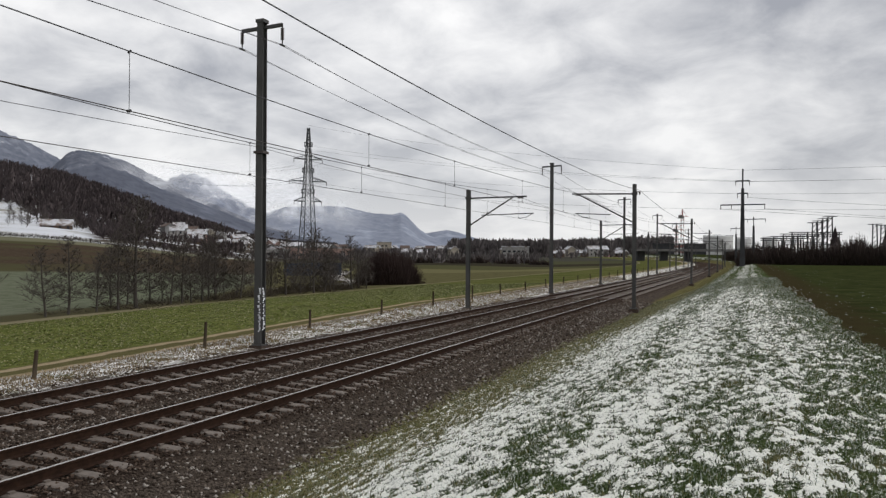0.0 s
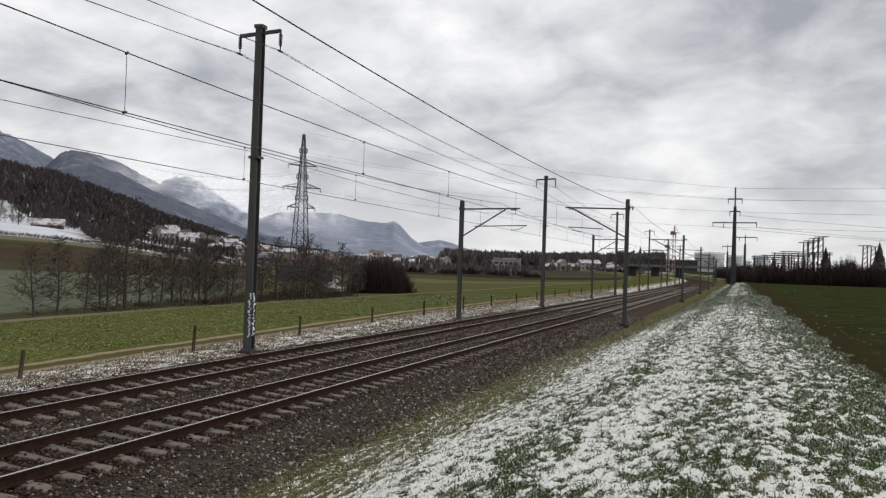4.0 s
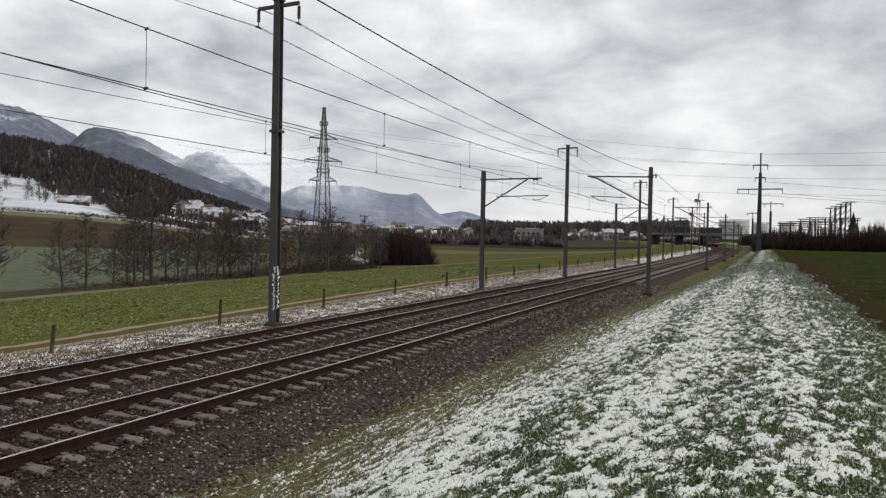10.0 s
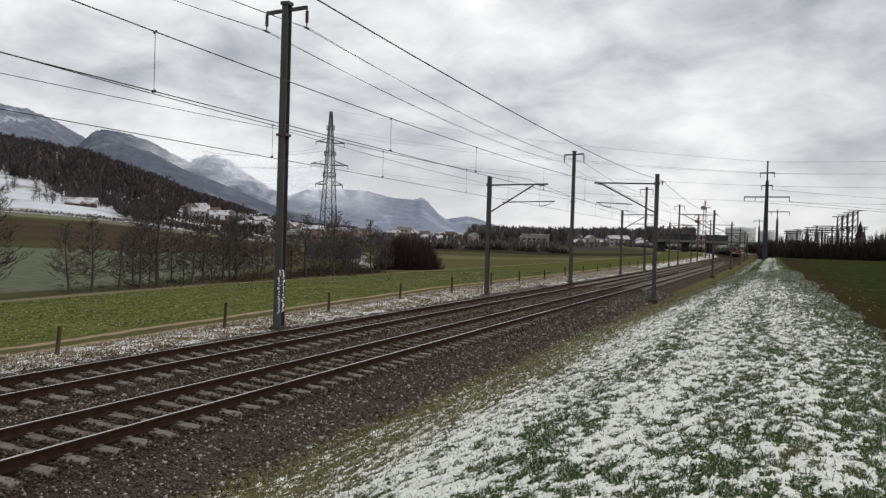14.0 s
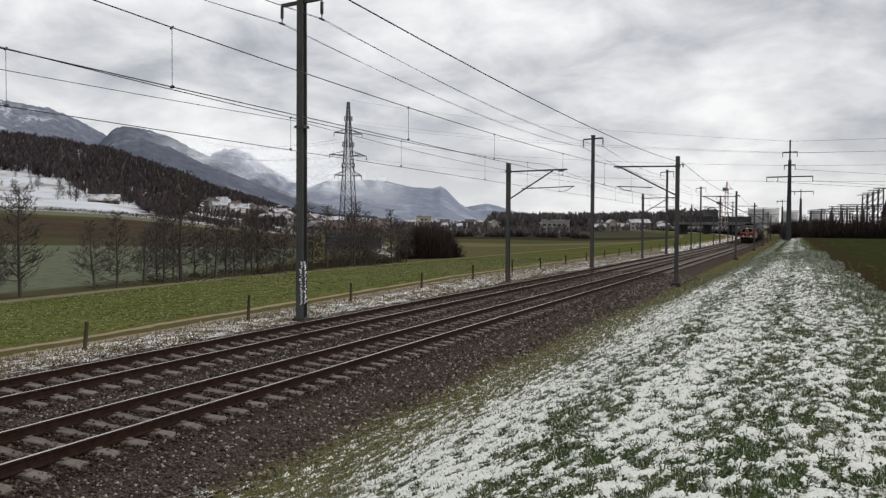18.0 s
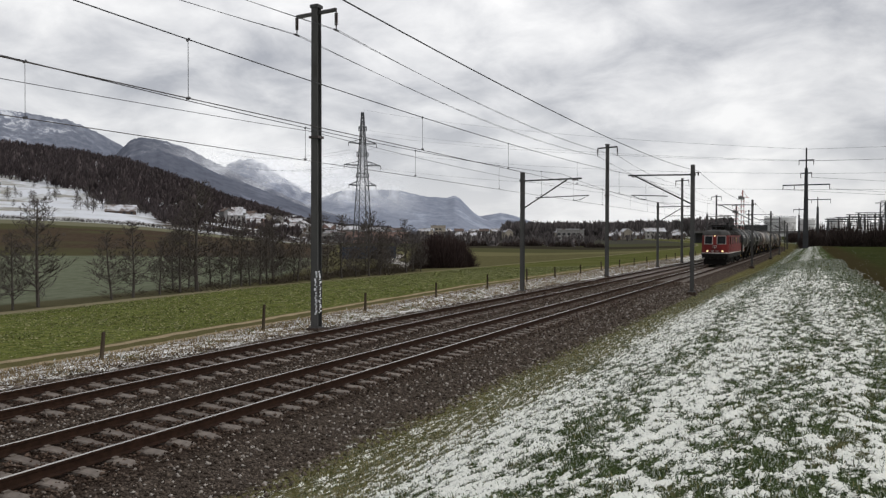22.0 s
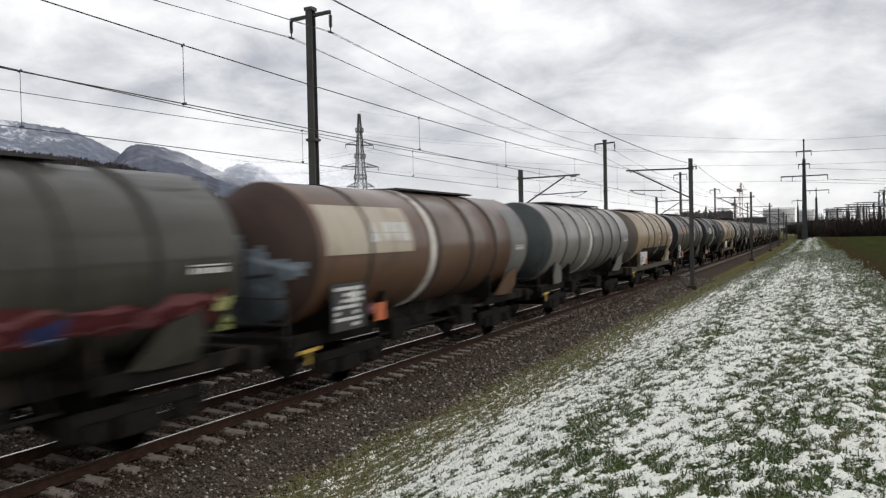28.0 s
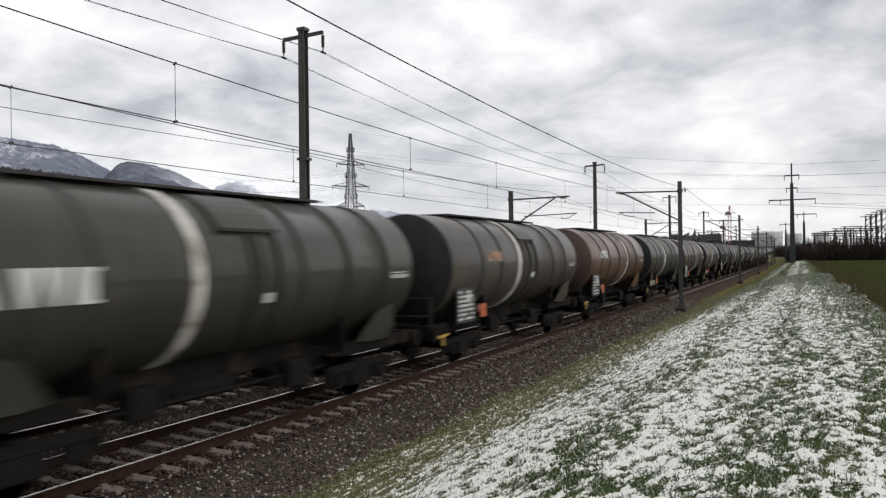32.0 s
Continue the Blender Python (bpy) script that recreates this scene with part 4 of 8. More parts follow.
def bare_tree(seed, height):
    """A straight stem, many ascending limbs that shorten upwards, fine twigs on each."""
    rng = random.Random(seed)
    wood, twigs = Tubes(), Tubes()
    stem = limb(wood, rng, Vector((0, 0, -0.25)), Vector((rng.uniform(-0.05, 0.05), rng.uniform(-0.05, 0.05), 1)), height + 0.25, height * 0.0195, 7, 0.05, 6)
    for j in range(58):
        f = 0.16 + 0.82 * (j + rng.random()) / 58
        i = min(6, int(f * 7))
        at = stem[i].lerp(stem[i + 1], f * 7 - i)
        a = j * 2.4 + rng.uniform(-0.5, 0.5)
        ln = height * rng.uniform(0.26, 0.50) * (1.12 - f) * (0.45 + 0.55 * min(1.0, f / 0.32)) + 0.16
        way = Vector((math.cos(a), math.sin(a), rng.uniform(-0.05, 0.5) + 0.45 * f)).normalized()
        pts = limb(wood, rng, at, way, ln, max(0.016, height * 0.0056 * (1.1 - f)), 3, 0.16, 3)
        for q in range(9):
            g = rng.uniform(0.2, 1.0)
            k = min(2, int(g * 3))
            b = pts[k].lerp(pts[k + 1], g * 3 - k)
            w = (way * 0.45 + Vector((rng.uniform(-0.9, 0.9), rng.uniform(-0.9, 0.9), rng.uniform(-0.45, 0.75)))).normalized()
            tw = limb(twigs, rng, b, w, ln * rng.uniform(0.20, 0.38), 0.012, 2, 0.3, 3)
            for z in range(2):
                w2 = (w + Vector((rng.uniform(-0.7, 0.7), rng.uniform(-0.7, 0.7), rng.uniform(0, 0.7)))).normalized()
                twigs.add(tw[1], tw[1] + w2 * ln * rng.uniform(0.14, 0.26), 0.013, 0.008, 3)
    e = holder("bare_tree", Matrix.Identity(4), "slender leafless tree with fine ascending twigs beside the brook", "tree", "bare trees along the brook")
    joined("trunk", wood.v, wood.f, BARK, e)
    joined("crown", twigs.v, twigs.f, TWIG, e, "crown of fine leafless twigs")
    return e


def place(proto, x, y, turn, size, sink=0.0, z=None):
    zz = float(ground_z(x, y)) if z is None else z
    return pose(x, y, zz - sink, 0, 0, turn) @ Matrix.Diagonal((size, size, size, 1))


protos = [bare_tree(11 + i, 5.4) for i in range(5)]
rng = random.Random(21)
spots = []
for y, s in ((28.4, 0.55), (29.6, 0.7), (31.2, 1.02), (36.4, 0.70), (38.1, 0.80), (40.4, 1.02), (42.3, 1.10), (44.0, 1.12), (47.5, 0.98), (48.8, 0.92), (49.8, 0.95), (51.1, 0.98)):
    spots.append((line_x(y) - 29.6, y, s))
for y in (45.2, 46.8, 49.2, 50.6):
    spots.append((line_x(y) - 33.0, y, rng.uniform(0.6, 0.85)))
y = 52.6
while y < 79:
    spots.append((line_x(y) - 29.6 + rng.uniform(-1.3, 1.0), y + rng.uniform(-0.6, 0.6), rng.uniform(0.80, 1.06)))
    if rng.random() < 0.4:
        spots.append((line_x(y) - 33.5 + rng.uniform(-1.5, 1.5), y + rng.uniform(-1, 1), rng.uniform(0.6, 0.9)))
    y += rng.uniform(1.2, 2.3)
for i, (x, y, s) in enumerate(spots):
    m = place(None, float(x), y, rng.uniform(0, 360), s * 1.12)
    if i < 5:
        protos[i].matrix_world = m
    else:
        copy_thing(protos[i % 5], m)


def clump(name, centre, size, count, seed, material, label, twig=0.03, kind="", lumps=9, category="bush", group=""):
    """A dense leafless thicket: many thin twigs fanning up out of several crowns, with an uneven outline."""
    rng = np.random.default_rng(seed)
    lx, ly, lz = size
    cs = np.stack([rng.uniform(-0.42, 0.42, lumps) * lx, rng.uniform(-0.42, 0.42, lumps) * ly, np.zeros(lumps)], -1)
    hs = rng.uniform(0.72, 1.0, lumps) * lz * (1 - 0.35 * np.abs(cs[:, 0]) / (0.5 * lx))
    ws = rng.uniform(0.22, 0.34, lumps) * min(lx, ly * 2.2)
    pick = rng.integers(0, lumps, count)
    th, ph = rng.uniform(0, 6.283, count), np.arccos(rng.uniform(0.05, 1, count))
    rad = rng.uniform(0.25, 1.0, count) ** 0.6
    d = np.stack([np.sin(ph) * np.cos(th), np.sin(ph) * np.sin(th), np.cos(ph)], -1)
    sc = np.stack([ws[pick], ws[pick], hs[pick]], -1)
    tip = cs[pick] + d * sc * rad[:, None]
    root = cs[pick] + d * sc * (rad * rng.uniform(0.35, 0.75, count))[:, None]
    root[:, 2] = np.maximum(root[:, 2] - 0.1 * lz, -0.2)
    w = rng.normal(0, 1, (count, 3))
    w = w / np.linalg.norm(w, axis=1, keepdims=True) * twig * rng.uniform(0.5, 1.4, count)[:, None]
    x0, y0 = centre
    z0 = ground_z(root[:, 0] + x0, root[:, 1] + y0) if size[0] > 30 else np.full(count, float(ground_z(x0, y0)))
    off = np.stack([np.full(count, x0), np.full(count, y0), z0], -1)
    v = np.stack([root - w + off, root + w + off, tip + w * 0.3 + off, tip - w * 0.3 + off], 1).reshape(-1, 3)
    f = (np.arange(count) * 4)[:, None] + np.array([0, 1, 2, 3])
    return tagged(mesh_from(name, v, f, material), label, category, group, kind)


THICKET = island("dark_thicket_twigs", (0.028, 0.018, 0.017), (0.064, 0.042, 0.038), 0.95)
HEDGE = island("dark_hedge_twigs", (0.030, 0.022, 0.020), (0.074, 0.055, 0.048), 0.95)
SCRUB = island("brown_scrub", (0.045, 0.036, 0.026), (0.095, 0.078, 0.056), 0.95)
clump("thicket", (-43.6, 92.5), (6.6, 6.0, 5.7), 52000, 2, THICKET, "dense dark reddish-brown leafless thicket in a green field", 0.024, lumps=34)
for i in range(16):
    yv = 40 + i * 2.5
    clump("shrub", (float(line_x(yv)) - 31.5 + (i % 3 - 1) * 1.2, yv), (5.6, 5.0, 0.6 + 0.09 * i), 200 + 60 * i, 40 + i, SCRUB, "low brown leafless scrub under the brook trees", 0.018, group="scrub along the brook", lumps=6)


# ---- far woods and trees, each made of many small ones ----
def small_tree(v, f, x, y, z, h, w, rng, kind):
    """A little tree: a ragged stack of tiers (conifer) or a fan of rods (leafless)."""
    k = len(v)
    if kind == 0:
        tiers = 4
        for t in range(tiers):
            zb, zt = z + h * (0.06 + 0.22 * t), z + h * (0.06 + 0.22 * t + 0.34)
            r = w * (1 - t / tiers * 0.85)
            k = len(v)
            n = 6
            a0 = rng.uniform(0, 6)
            for i in range(n):
                a = a0 + 6.283 * i / n
                rr = r * rng.uniform(0.7, 1.2)
                v.append((x + math.cos(a) * rr, y + math.sin(a) * rr, zb + rng.uniform(-0.03, 0.03) * h))
            v.append((x, y, min(zt, z + h)))
            for i in range(n):
                f.append((k + i, k + (i + 1) % n, k + n))
    else:
        for i in range(17):
            a, up = rng.uniform(0, 6.283), rng.uniform(0.45, 1.0)
            rr = w * 1.2 * rng.uniform(0.1, 1.0) * (1.35 - 0.6 * up)
            k = len(v)
            bz = z + h * rng.uniform(0.0, 0.35)
            tx, ty, tz = x + math.cos(a) * rr, y + math.sin(a) * rr, z + h * up
            p, s = w * 0.05, w * rng.uniform(0.08, 0.20)
            v += [(x - p, y, bz), (x + p, y, bz), (tx + s, ty, tz - h * rng.uniform(0.05, 0.2)), (tx - s * 0.4, ty + s * 0.5, tz)]
            f.append((k, k + 1, k + 2, k + 3))


def wood(name, spots, seed, material, label, conifers, category="wood"):
    rng = random.Random(seed)
    v, f = [], []
    for x, y, h in spots:
        z = float(ground_z(x, y)) - 0.3
        small_tree(v, f, x, y, z, h, h * rng.uniform(0.26, 0.40), rng, 0 if rng.random() < conifers else 1)
    return tagged(joined(name, v, f, material), label, category, kind="stuff")


def polar(az, r):
    return r * math.sin(radians(az)), r * math.cos(radians(az))


FOREST = island("dark_hillside_forest", (0.034, 0.027, 0.029), (0.125, 0.100, 0.098), 0.95)
# grey twigs, paled by distance haze put into the colour
GREY_TREES = island("grey_leafless_trees", (0.078, 0.070, 0.070), (0.190, 0.168, 0.164), 0.95)
rng = random.Random(5)
spots = []
while len(spots) < 10500:
    az = rng.uniform(-62, -29)
    q0 = np.interp(az, [-62, -51.3, -50, -49.2, -48.6, -47, -45.6, -45, -44.6, -42.2, -41.4, -39, -35, -29], [700, 610, 585, 550, 470, 455, 445, 390, 335, 335, 640, 640, 660, 760])
    r = rng.uniform(q0, 1250)
    x, y = polar(az, r)
    spots.append((x, y, rng.uniform(7, 11.5) if r > 560 else rng.uniform(4, 7.5)))
for i in range(420):
    az = rng.uniform(-43.5, -35.5)
    spots.append((*polar(az, rng.uniform(420, 650) if i % 4 else rng.uniform(325, 360)), rng.uniform(4, 7.5) if i % 4 else rng.uniform(2.0, 4.0)))
wood("hill_forest", spots, 6, FOREST, "dark leafless and coniferous forest on the hillside", 0.05)
spots = []
for i in range(620):
    az = rng.uniform(-36, -6.5)
    spots.append((*polar(az, rng.uniform(520, 1000)), rng.uniform(4, 8)))
for i in range(1000):
    az = rng.uniform(-21, -5.5)
    spots.append((*polar(az, rng.uniform(640, 780)), rng.uniform(11, 17)))
wood("valley_trees", spots, 7, GREY_TREES, "grey leafless trees between the houses of the valley", 0.03)
spots = [(*polar(rng.uniform(-35, -14.5), rng.uniform(330, 520)), rng.uniform(2.5, 6)) for i in range(300)]
wood("field_hedges", spots, 8, GREY_TREES, "dark hedges and small trees along the far fields", 0.05)
spots = [(*polar(az, 318 + rng.uniform(-3, 3) - (az + 42) * 1.2), rng.uniform(1.2, 2.2)) for az in np.arange(-58, -44.5, 0.10)]
for i in range(58):
    x, y = polar(rng.uniform(-56, -48.4), rng.uniform(400, 590)) if i % 3 else polar(rng.uniform(-48.4, -45.4), rng.uniform(425, 460))
    copy_thing(protos[i % 5], place(None, x, y, rng.uniform(0, 360), rng.uniform(0.8, 1.6)))["label"] = "bare orchard tree on the snowy slope"
wood("slope_trees", spots, 9, island("orchard_trees", (0.04, 0.035, 0.03), (0.09, 0.075, 0.065), 0.95), "hedge and scattered bare orchard trees on the snowy slope", 0.0)

# the dark hedge and trees beyond the field, and the wood by the bridge
clump("hedge", (16.0, 171.0), (46.0, 5.0, 6.0), 30000, 71, HEDGE, "tall dark leafless hedge at the end of the field", 0.06, lumps=60, category="hedge")
clump("hedge", (70.0, 176.0), (64.0, 5.0, 6.0), 28000, 72, HEDGE, "tall dark leafless hedge at the end of the field", 0.06, lumps=70, category="hedge")
for i, (az, r, h) in enumerate([(4.75, 178, 7.8), (6.0, 180, 8.5), (6.4, 182, 8.0), (7.8, 180, 9.0), (9.6, 176, 9.5), (11.5, 179, 9.0), (13.0, 181, 10)]):
    x, y = polar(az, r)
    if i in (0, 3):
        v, f = [], []
        small_tree(v, f, 0, 0, 0, h, h * 0.2, random.Random(i), 0)
        for kk in range(5):
            small_tree(v, f, 0, 0, h * 0.08 * kk, h * (1 - 0.1 * kk), h * 0.2, random.Random(i * 9 + kk), 0)
        e = holder("conifer", place(None, x, y, 0, 1.0), "dark conifer standing in the hedge", "tree")
        bm = tube(bmesh.new(), (0, 0, -0.3), (0, 0, h * 0.5), 0.16, 0.08, 7)
        part("trunk", bm, BARK, e)
        joined("crown", v, f, FOREST, e, "dark needled crown")
    else:
        e = holder("bare_tree", place(None, x, y, 0, 1.0), "leafless tree standing in the hedge", "tree")
        part("trunk", tube(bmesh.new(), (0, 0, -0.3), (0, 0, h * 0.6), 0.18, 0.07, 7), BARK, e)
        crown = clump("crown", (0.0, 0.0), (h * 0.42, h * 0.42, h), 1900, 200 + i, HEDGE, "", 0.035, lumps=7, category="")
        crown.data.transform(Matrix.Translation((0, 0, -float(ground_z(0.0, 0.0)))))
        crown.parent = e

# ---- mountains ----
def mountain_material(name, c1, c2, snowline):
    m, nt, p = shader(name)
    k = Nodes(nt)
    geo = k.add("ShaderNodeNewGeometry")
    pos = geo.outputs["Position"]
    sep = k.add("ShaderNodeSeparateXYZ")
    k.link(pos, sep.inputs[0])
    mp = k.add("ShaderNodeMapping")
    mp.inputs["Scale"].default_value = (1.0, 1.0, 0.45)
    k.link(pos, mp.inputs[0])
    a, b = k.noise(mp.outputs[0], 0.005, 8, 0.66, 0.6), k.noise(mp.outputs[0], 0.022, 8, 0.72, 0.3)
    wide = k.noise(pos, 0.0016, 4, 0.55)
    col = k.mix(k.step(b, 0.30, 0.68), c1, c2)
    col = k.mix(k.math("MULTIPLY", k.step(a, 0.50, 0.68), 0.5), col, tuple(min(1.0, 1.7 * c) for c in c2))
    # frosted woods towards the crest, snow on open ground and in the gullies
    high = k.step(k.math("ADD", sep.outputs[2], k.math("MULTIPLY", wide, 260.0)), snowline, snowline + 260)
    frost = k.math("MULTIPLY", high, k.math("ADD", k.math("MULTIPLY", k.step(b, 0.40, 0.66), 0.24), 0.05))
    col = k.mix(frost, col, (0.60, 0.63, 0.68))
    snow = k.math("MULTIPLY", high, k.step(k.math("ADD", k.math("MULTIPLY", a, 0.6), k.math("MULTIPLY", b, 0.4)), 0.545, 0.60))
    col = k.mix(k.math("MULTIPLY", snow, 0.85), col, (0.74, 0.76, 0.80))
    k.link(col, p.inputs["Base Color"])
    p.inputs["Roughness"].default_value = 1.0
    p.inputs["Specular IOR Level"].default_value = 0.0
    return m


# distance haze is put into these colours: farther ranges are paler and bluer
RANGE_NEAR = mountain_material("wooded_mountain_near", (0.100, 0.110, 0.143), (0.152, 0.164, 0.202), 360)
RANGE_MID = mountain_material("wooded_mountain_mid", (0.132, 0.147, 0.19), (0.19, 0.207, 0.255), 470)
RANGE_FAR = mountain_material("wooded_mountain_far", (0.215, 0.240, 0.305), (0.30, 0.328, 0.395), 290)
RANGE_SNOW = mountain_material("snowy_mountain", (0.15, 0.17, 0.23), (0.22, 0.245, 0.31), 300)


def mountain(name, dist, depth, crest, seed, label, material, rough=1.0):
    """A range whose crest rises and falls as given (bearing, height angle), with gullied flanks down to the valley."""
    az0, az1 = crest[0][0], crest[-1][0]
    n, rows = int((az1 - az0) / 0.11), 26
    verts, faces = [], []
    for i in range(n + 1):
        az = az0 + (az1 - az0) * i / n
        el = float(np.interp(az, [c[0] for c in crest], [c[1] for c in crest]))
        top = dist * math.tan(radians(el))
        for j in range(rows):
            f = j / (rows - 1)
            r = dist - depth * (1 - f)
            x, y = polar(az, r)
            w = Vector((x * 0.0022, y * 0.0022, seed))
            g = noise.fractal(w, 0.9, 2.1, 6) * rough
            ridge = 1 - abs(noise.noise(Vector((x * 0.0035, y * 0.0035, seed + 9))))
            z = top * (f ** 1.25) * (1 + 0.14 * (ridge - 0.75) * math.sin(f * 3.14159)) + g * top * (0.10 * math.sin(f * 3.14159) + 0.022 * f)
            z += (noise.fractal(Vector((az * 3.1, f * 9, seed)), 0.7, 2.2, 5) * 0.011 + abs(noise.noise(Vector((az * 1.3, f * 2.0, seed)))) * 0.010) * top * f * rough
            verts.append((x, y, z - 25 * (1 - f)))
    for i in range(n):
        for j in range(rows - 1):
            a = i * rows + j
            faces.append((a, a + rows, a + rows + 1, a + 1))
    return tagged(joined(name, verts, faces, material, smooth=True), label, "mountain", kind="structure")


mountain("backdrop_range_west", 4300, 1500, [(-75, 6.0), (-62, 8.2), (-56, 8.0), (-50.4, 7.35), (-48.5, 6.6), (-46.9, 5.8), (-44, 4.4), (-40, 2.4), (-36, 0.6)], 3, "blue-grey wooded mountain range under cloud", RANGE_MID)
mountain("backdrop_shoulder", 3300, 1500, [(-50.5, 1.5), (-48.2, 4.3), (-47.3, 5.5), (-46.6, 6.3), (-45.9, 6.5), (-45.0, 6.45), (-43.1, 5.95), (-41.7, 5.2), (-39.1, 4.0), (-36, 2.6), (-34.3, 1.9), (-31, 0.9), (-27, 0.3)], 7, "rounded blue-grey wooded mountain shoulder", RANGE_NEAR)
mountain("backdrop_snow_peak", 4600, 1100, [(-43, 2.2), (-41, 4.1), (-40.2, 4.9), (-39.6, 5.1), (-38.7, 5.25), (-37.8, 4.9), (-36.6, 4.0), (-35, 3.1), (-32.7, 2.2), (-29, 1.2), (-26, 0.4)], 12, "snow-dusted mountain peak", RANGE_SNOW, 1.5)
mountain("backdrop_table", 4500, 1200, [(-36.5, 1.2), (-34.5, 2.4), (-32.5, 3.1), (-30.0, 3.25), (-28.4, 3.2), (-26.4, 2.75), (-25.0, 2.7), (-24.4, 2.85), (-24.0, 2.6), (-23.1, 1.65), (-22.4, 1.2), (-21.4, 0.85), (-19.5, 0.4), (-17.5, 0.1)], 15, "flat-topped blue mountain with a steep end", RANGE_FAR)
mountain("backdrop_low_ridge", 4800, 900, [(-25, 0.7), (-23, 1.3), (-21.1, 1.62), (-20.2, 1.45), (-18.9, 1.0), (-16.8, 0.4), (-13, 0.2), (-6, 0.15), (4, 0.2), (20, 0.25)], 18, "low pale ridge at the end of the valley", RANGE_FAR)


def cloud_bank(name, dist, az0, az1, el0, el1, seed, thick):
    """Low cloud lying on the mountains: a curved sheet, thick in the middle and ragged at its rim."""
    m, nt, p = shader(name + "_vapour")
    k = Nodes(nt)
    uv = k.add("ShaderNodeUVMap")
    sep = k.add("ShaderNodeSeparateXYZ")
    k.link(uv.outputs[0], sep.inputs[0])
    mp = k.add("ShaderNodeMapping")
    mp.inputs["Location"].default_value = (seed, seed * 0.7, 0)
    mp.inputs["Scale"].default_value = ((az1 - az0) * 0.30, (el1 - el0) * 0.55, 1.0)
    k.link(uv.outputs[0], mp.inputs[0])
    n = k.noise(mp.outputs[0], 1.0, 7, 0.6, 0.4)
    rim = k.math("MULTIPLY", k.math("MULTIPLY", k.step(sep.outputs[0], 0.0, 0.3), k.step(sep.outputs[0], 1.0, 0.7)), k.math("MULTIPLY", k.step(sep.outputs[1], 0.0, 0.5), k.step(sep.outputs[1], 1.0, 0.62)))
    k.link(k.math("MULTIPLY", k.math("MULTIPLY", rim, k.step(n, 0.30, 0.68)), thick), p.inputs["Alpha"])
    p.inputs["Base Color"].default_value = (0.86, 0.87, 0.90, 1)
    p.inputs["Roughness"].default_value = 1.0
    p.inputs["Specular IOR Level"].default_value = 0.0
    # the sheet glows a little, standing in for daylight scattered inside the cloud
    p.inputs["Emission Color"].default_value, p.inputs["Emission Strength"].default_value = (0.80, 0.82, 0.86, 1), 0.55
    nx = 24
    verts, faces = [], []
    for i in range(nx + 1):
        x, y = polar(az0 + (az1 - az0) * i / nx, dist)
        verts += [(x, y, dist * math.tan(radians(el0))), (x, y, dist * math.tan(radians(el1)))]
    for i in range(nx):
        faces.append((2 * i, 2 * i + 2, 2 * i + 3, 2 * i + 1))
    ob = joined(name, verts, faces, m)
    layer = ob.data.uv_layers.new(name="UVMap")
    for poly in ob.data.polygons:
        for li in poly.loop_indices:
            vi = ob.data.loops[li].vertex_index
            layer.data[li].uv = (vi // 2 / nx, vi % 2)
    ob.visible_shadow = False
    return tagged(ob, "ragged pale bank of low cloud against the mountains", "cloud", kind="structure")


cloud_bank("backdrop_cloud_low", 3150, -42.0, -26.0, 0.9, 4.9, 4.0, 0.75)
cloud_bank("backdrop_cloud_high", 3100, -45.0, -29.0, 3.2, 6.4, 9.0, 0.75)


# ---- houses of the town ----
WALLS = [surface("house_wall_%s" % n, a, b, 0.8, 0.9, 0, 0.1, 0.01, vary=0.3) for n, a, b in (("white", (0.27, 0.26, 0.25), (0.36, 0.35, 0.335)), ("cream", (0.30, 0.27, 0.22), (0.38, 0.34, 0.28)), ("pink", (0.29, 0.19, 0.165), (0.36, 0.25, 0.22)), ("grey", (0.20, 0.20, 0.20), (0.28, 0.28, 0.28)), ("timber", (0.08, 0.055, 0.04), (0.13, 0.09, 0.065)))]
ROOFS = [surface("snowy_roof", (0.50, 0.51, 0.54), (0.66, 0.67, 0.70), 0.5, 0.8, 0, 0, stain=(0.16, 0.12, 0.10), stain_scale=0.25, amount=0.75), surface("brown_tiled_roof", (0.085, 0.06, 0.05), (0.13, 0.09, 0.075), 1.0, 0.9, 0, 0, vary=0.4)]


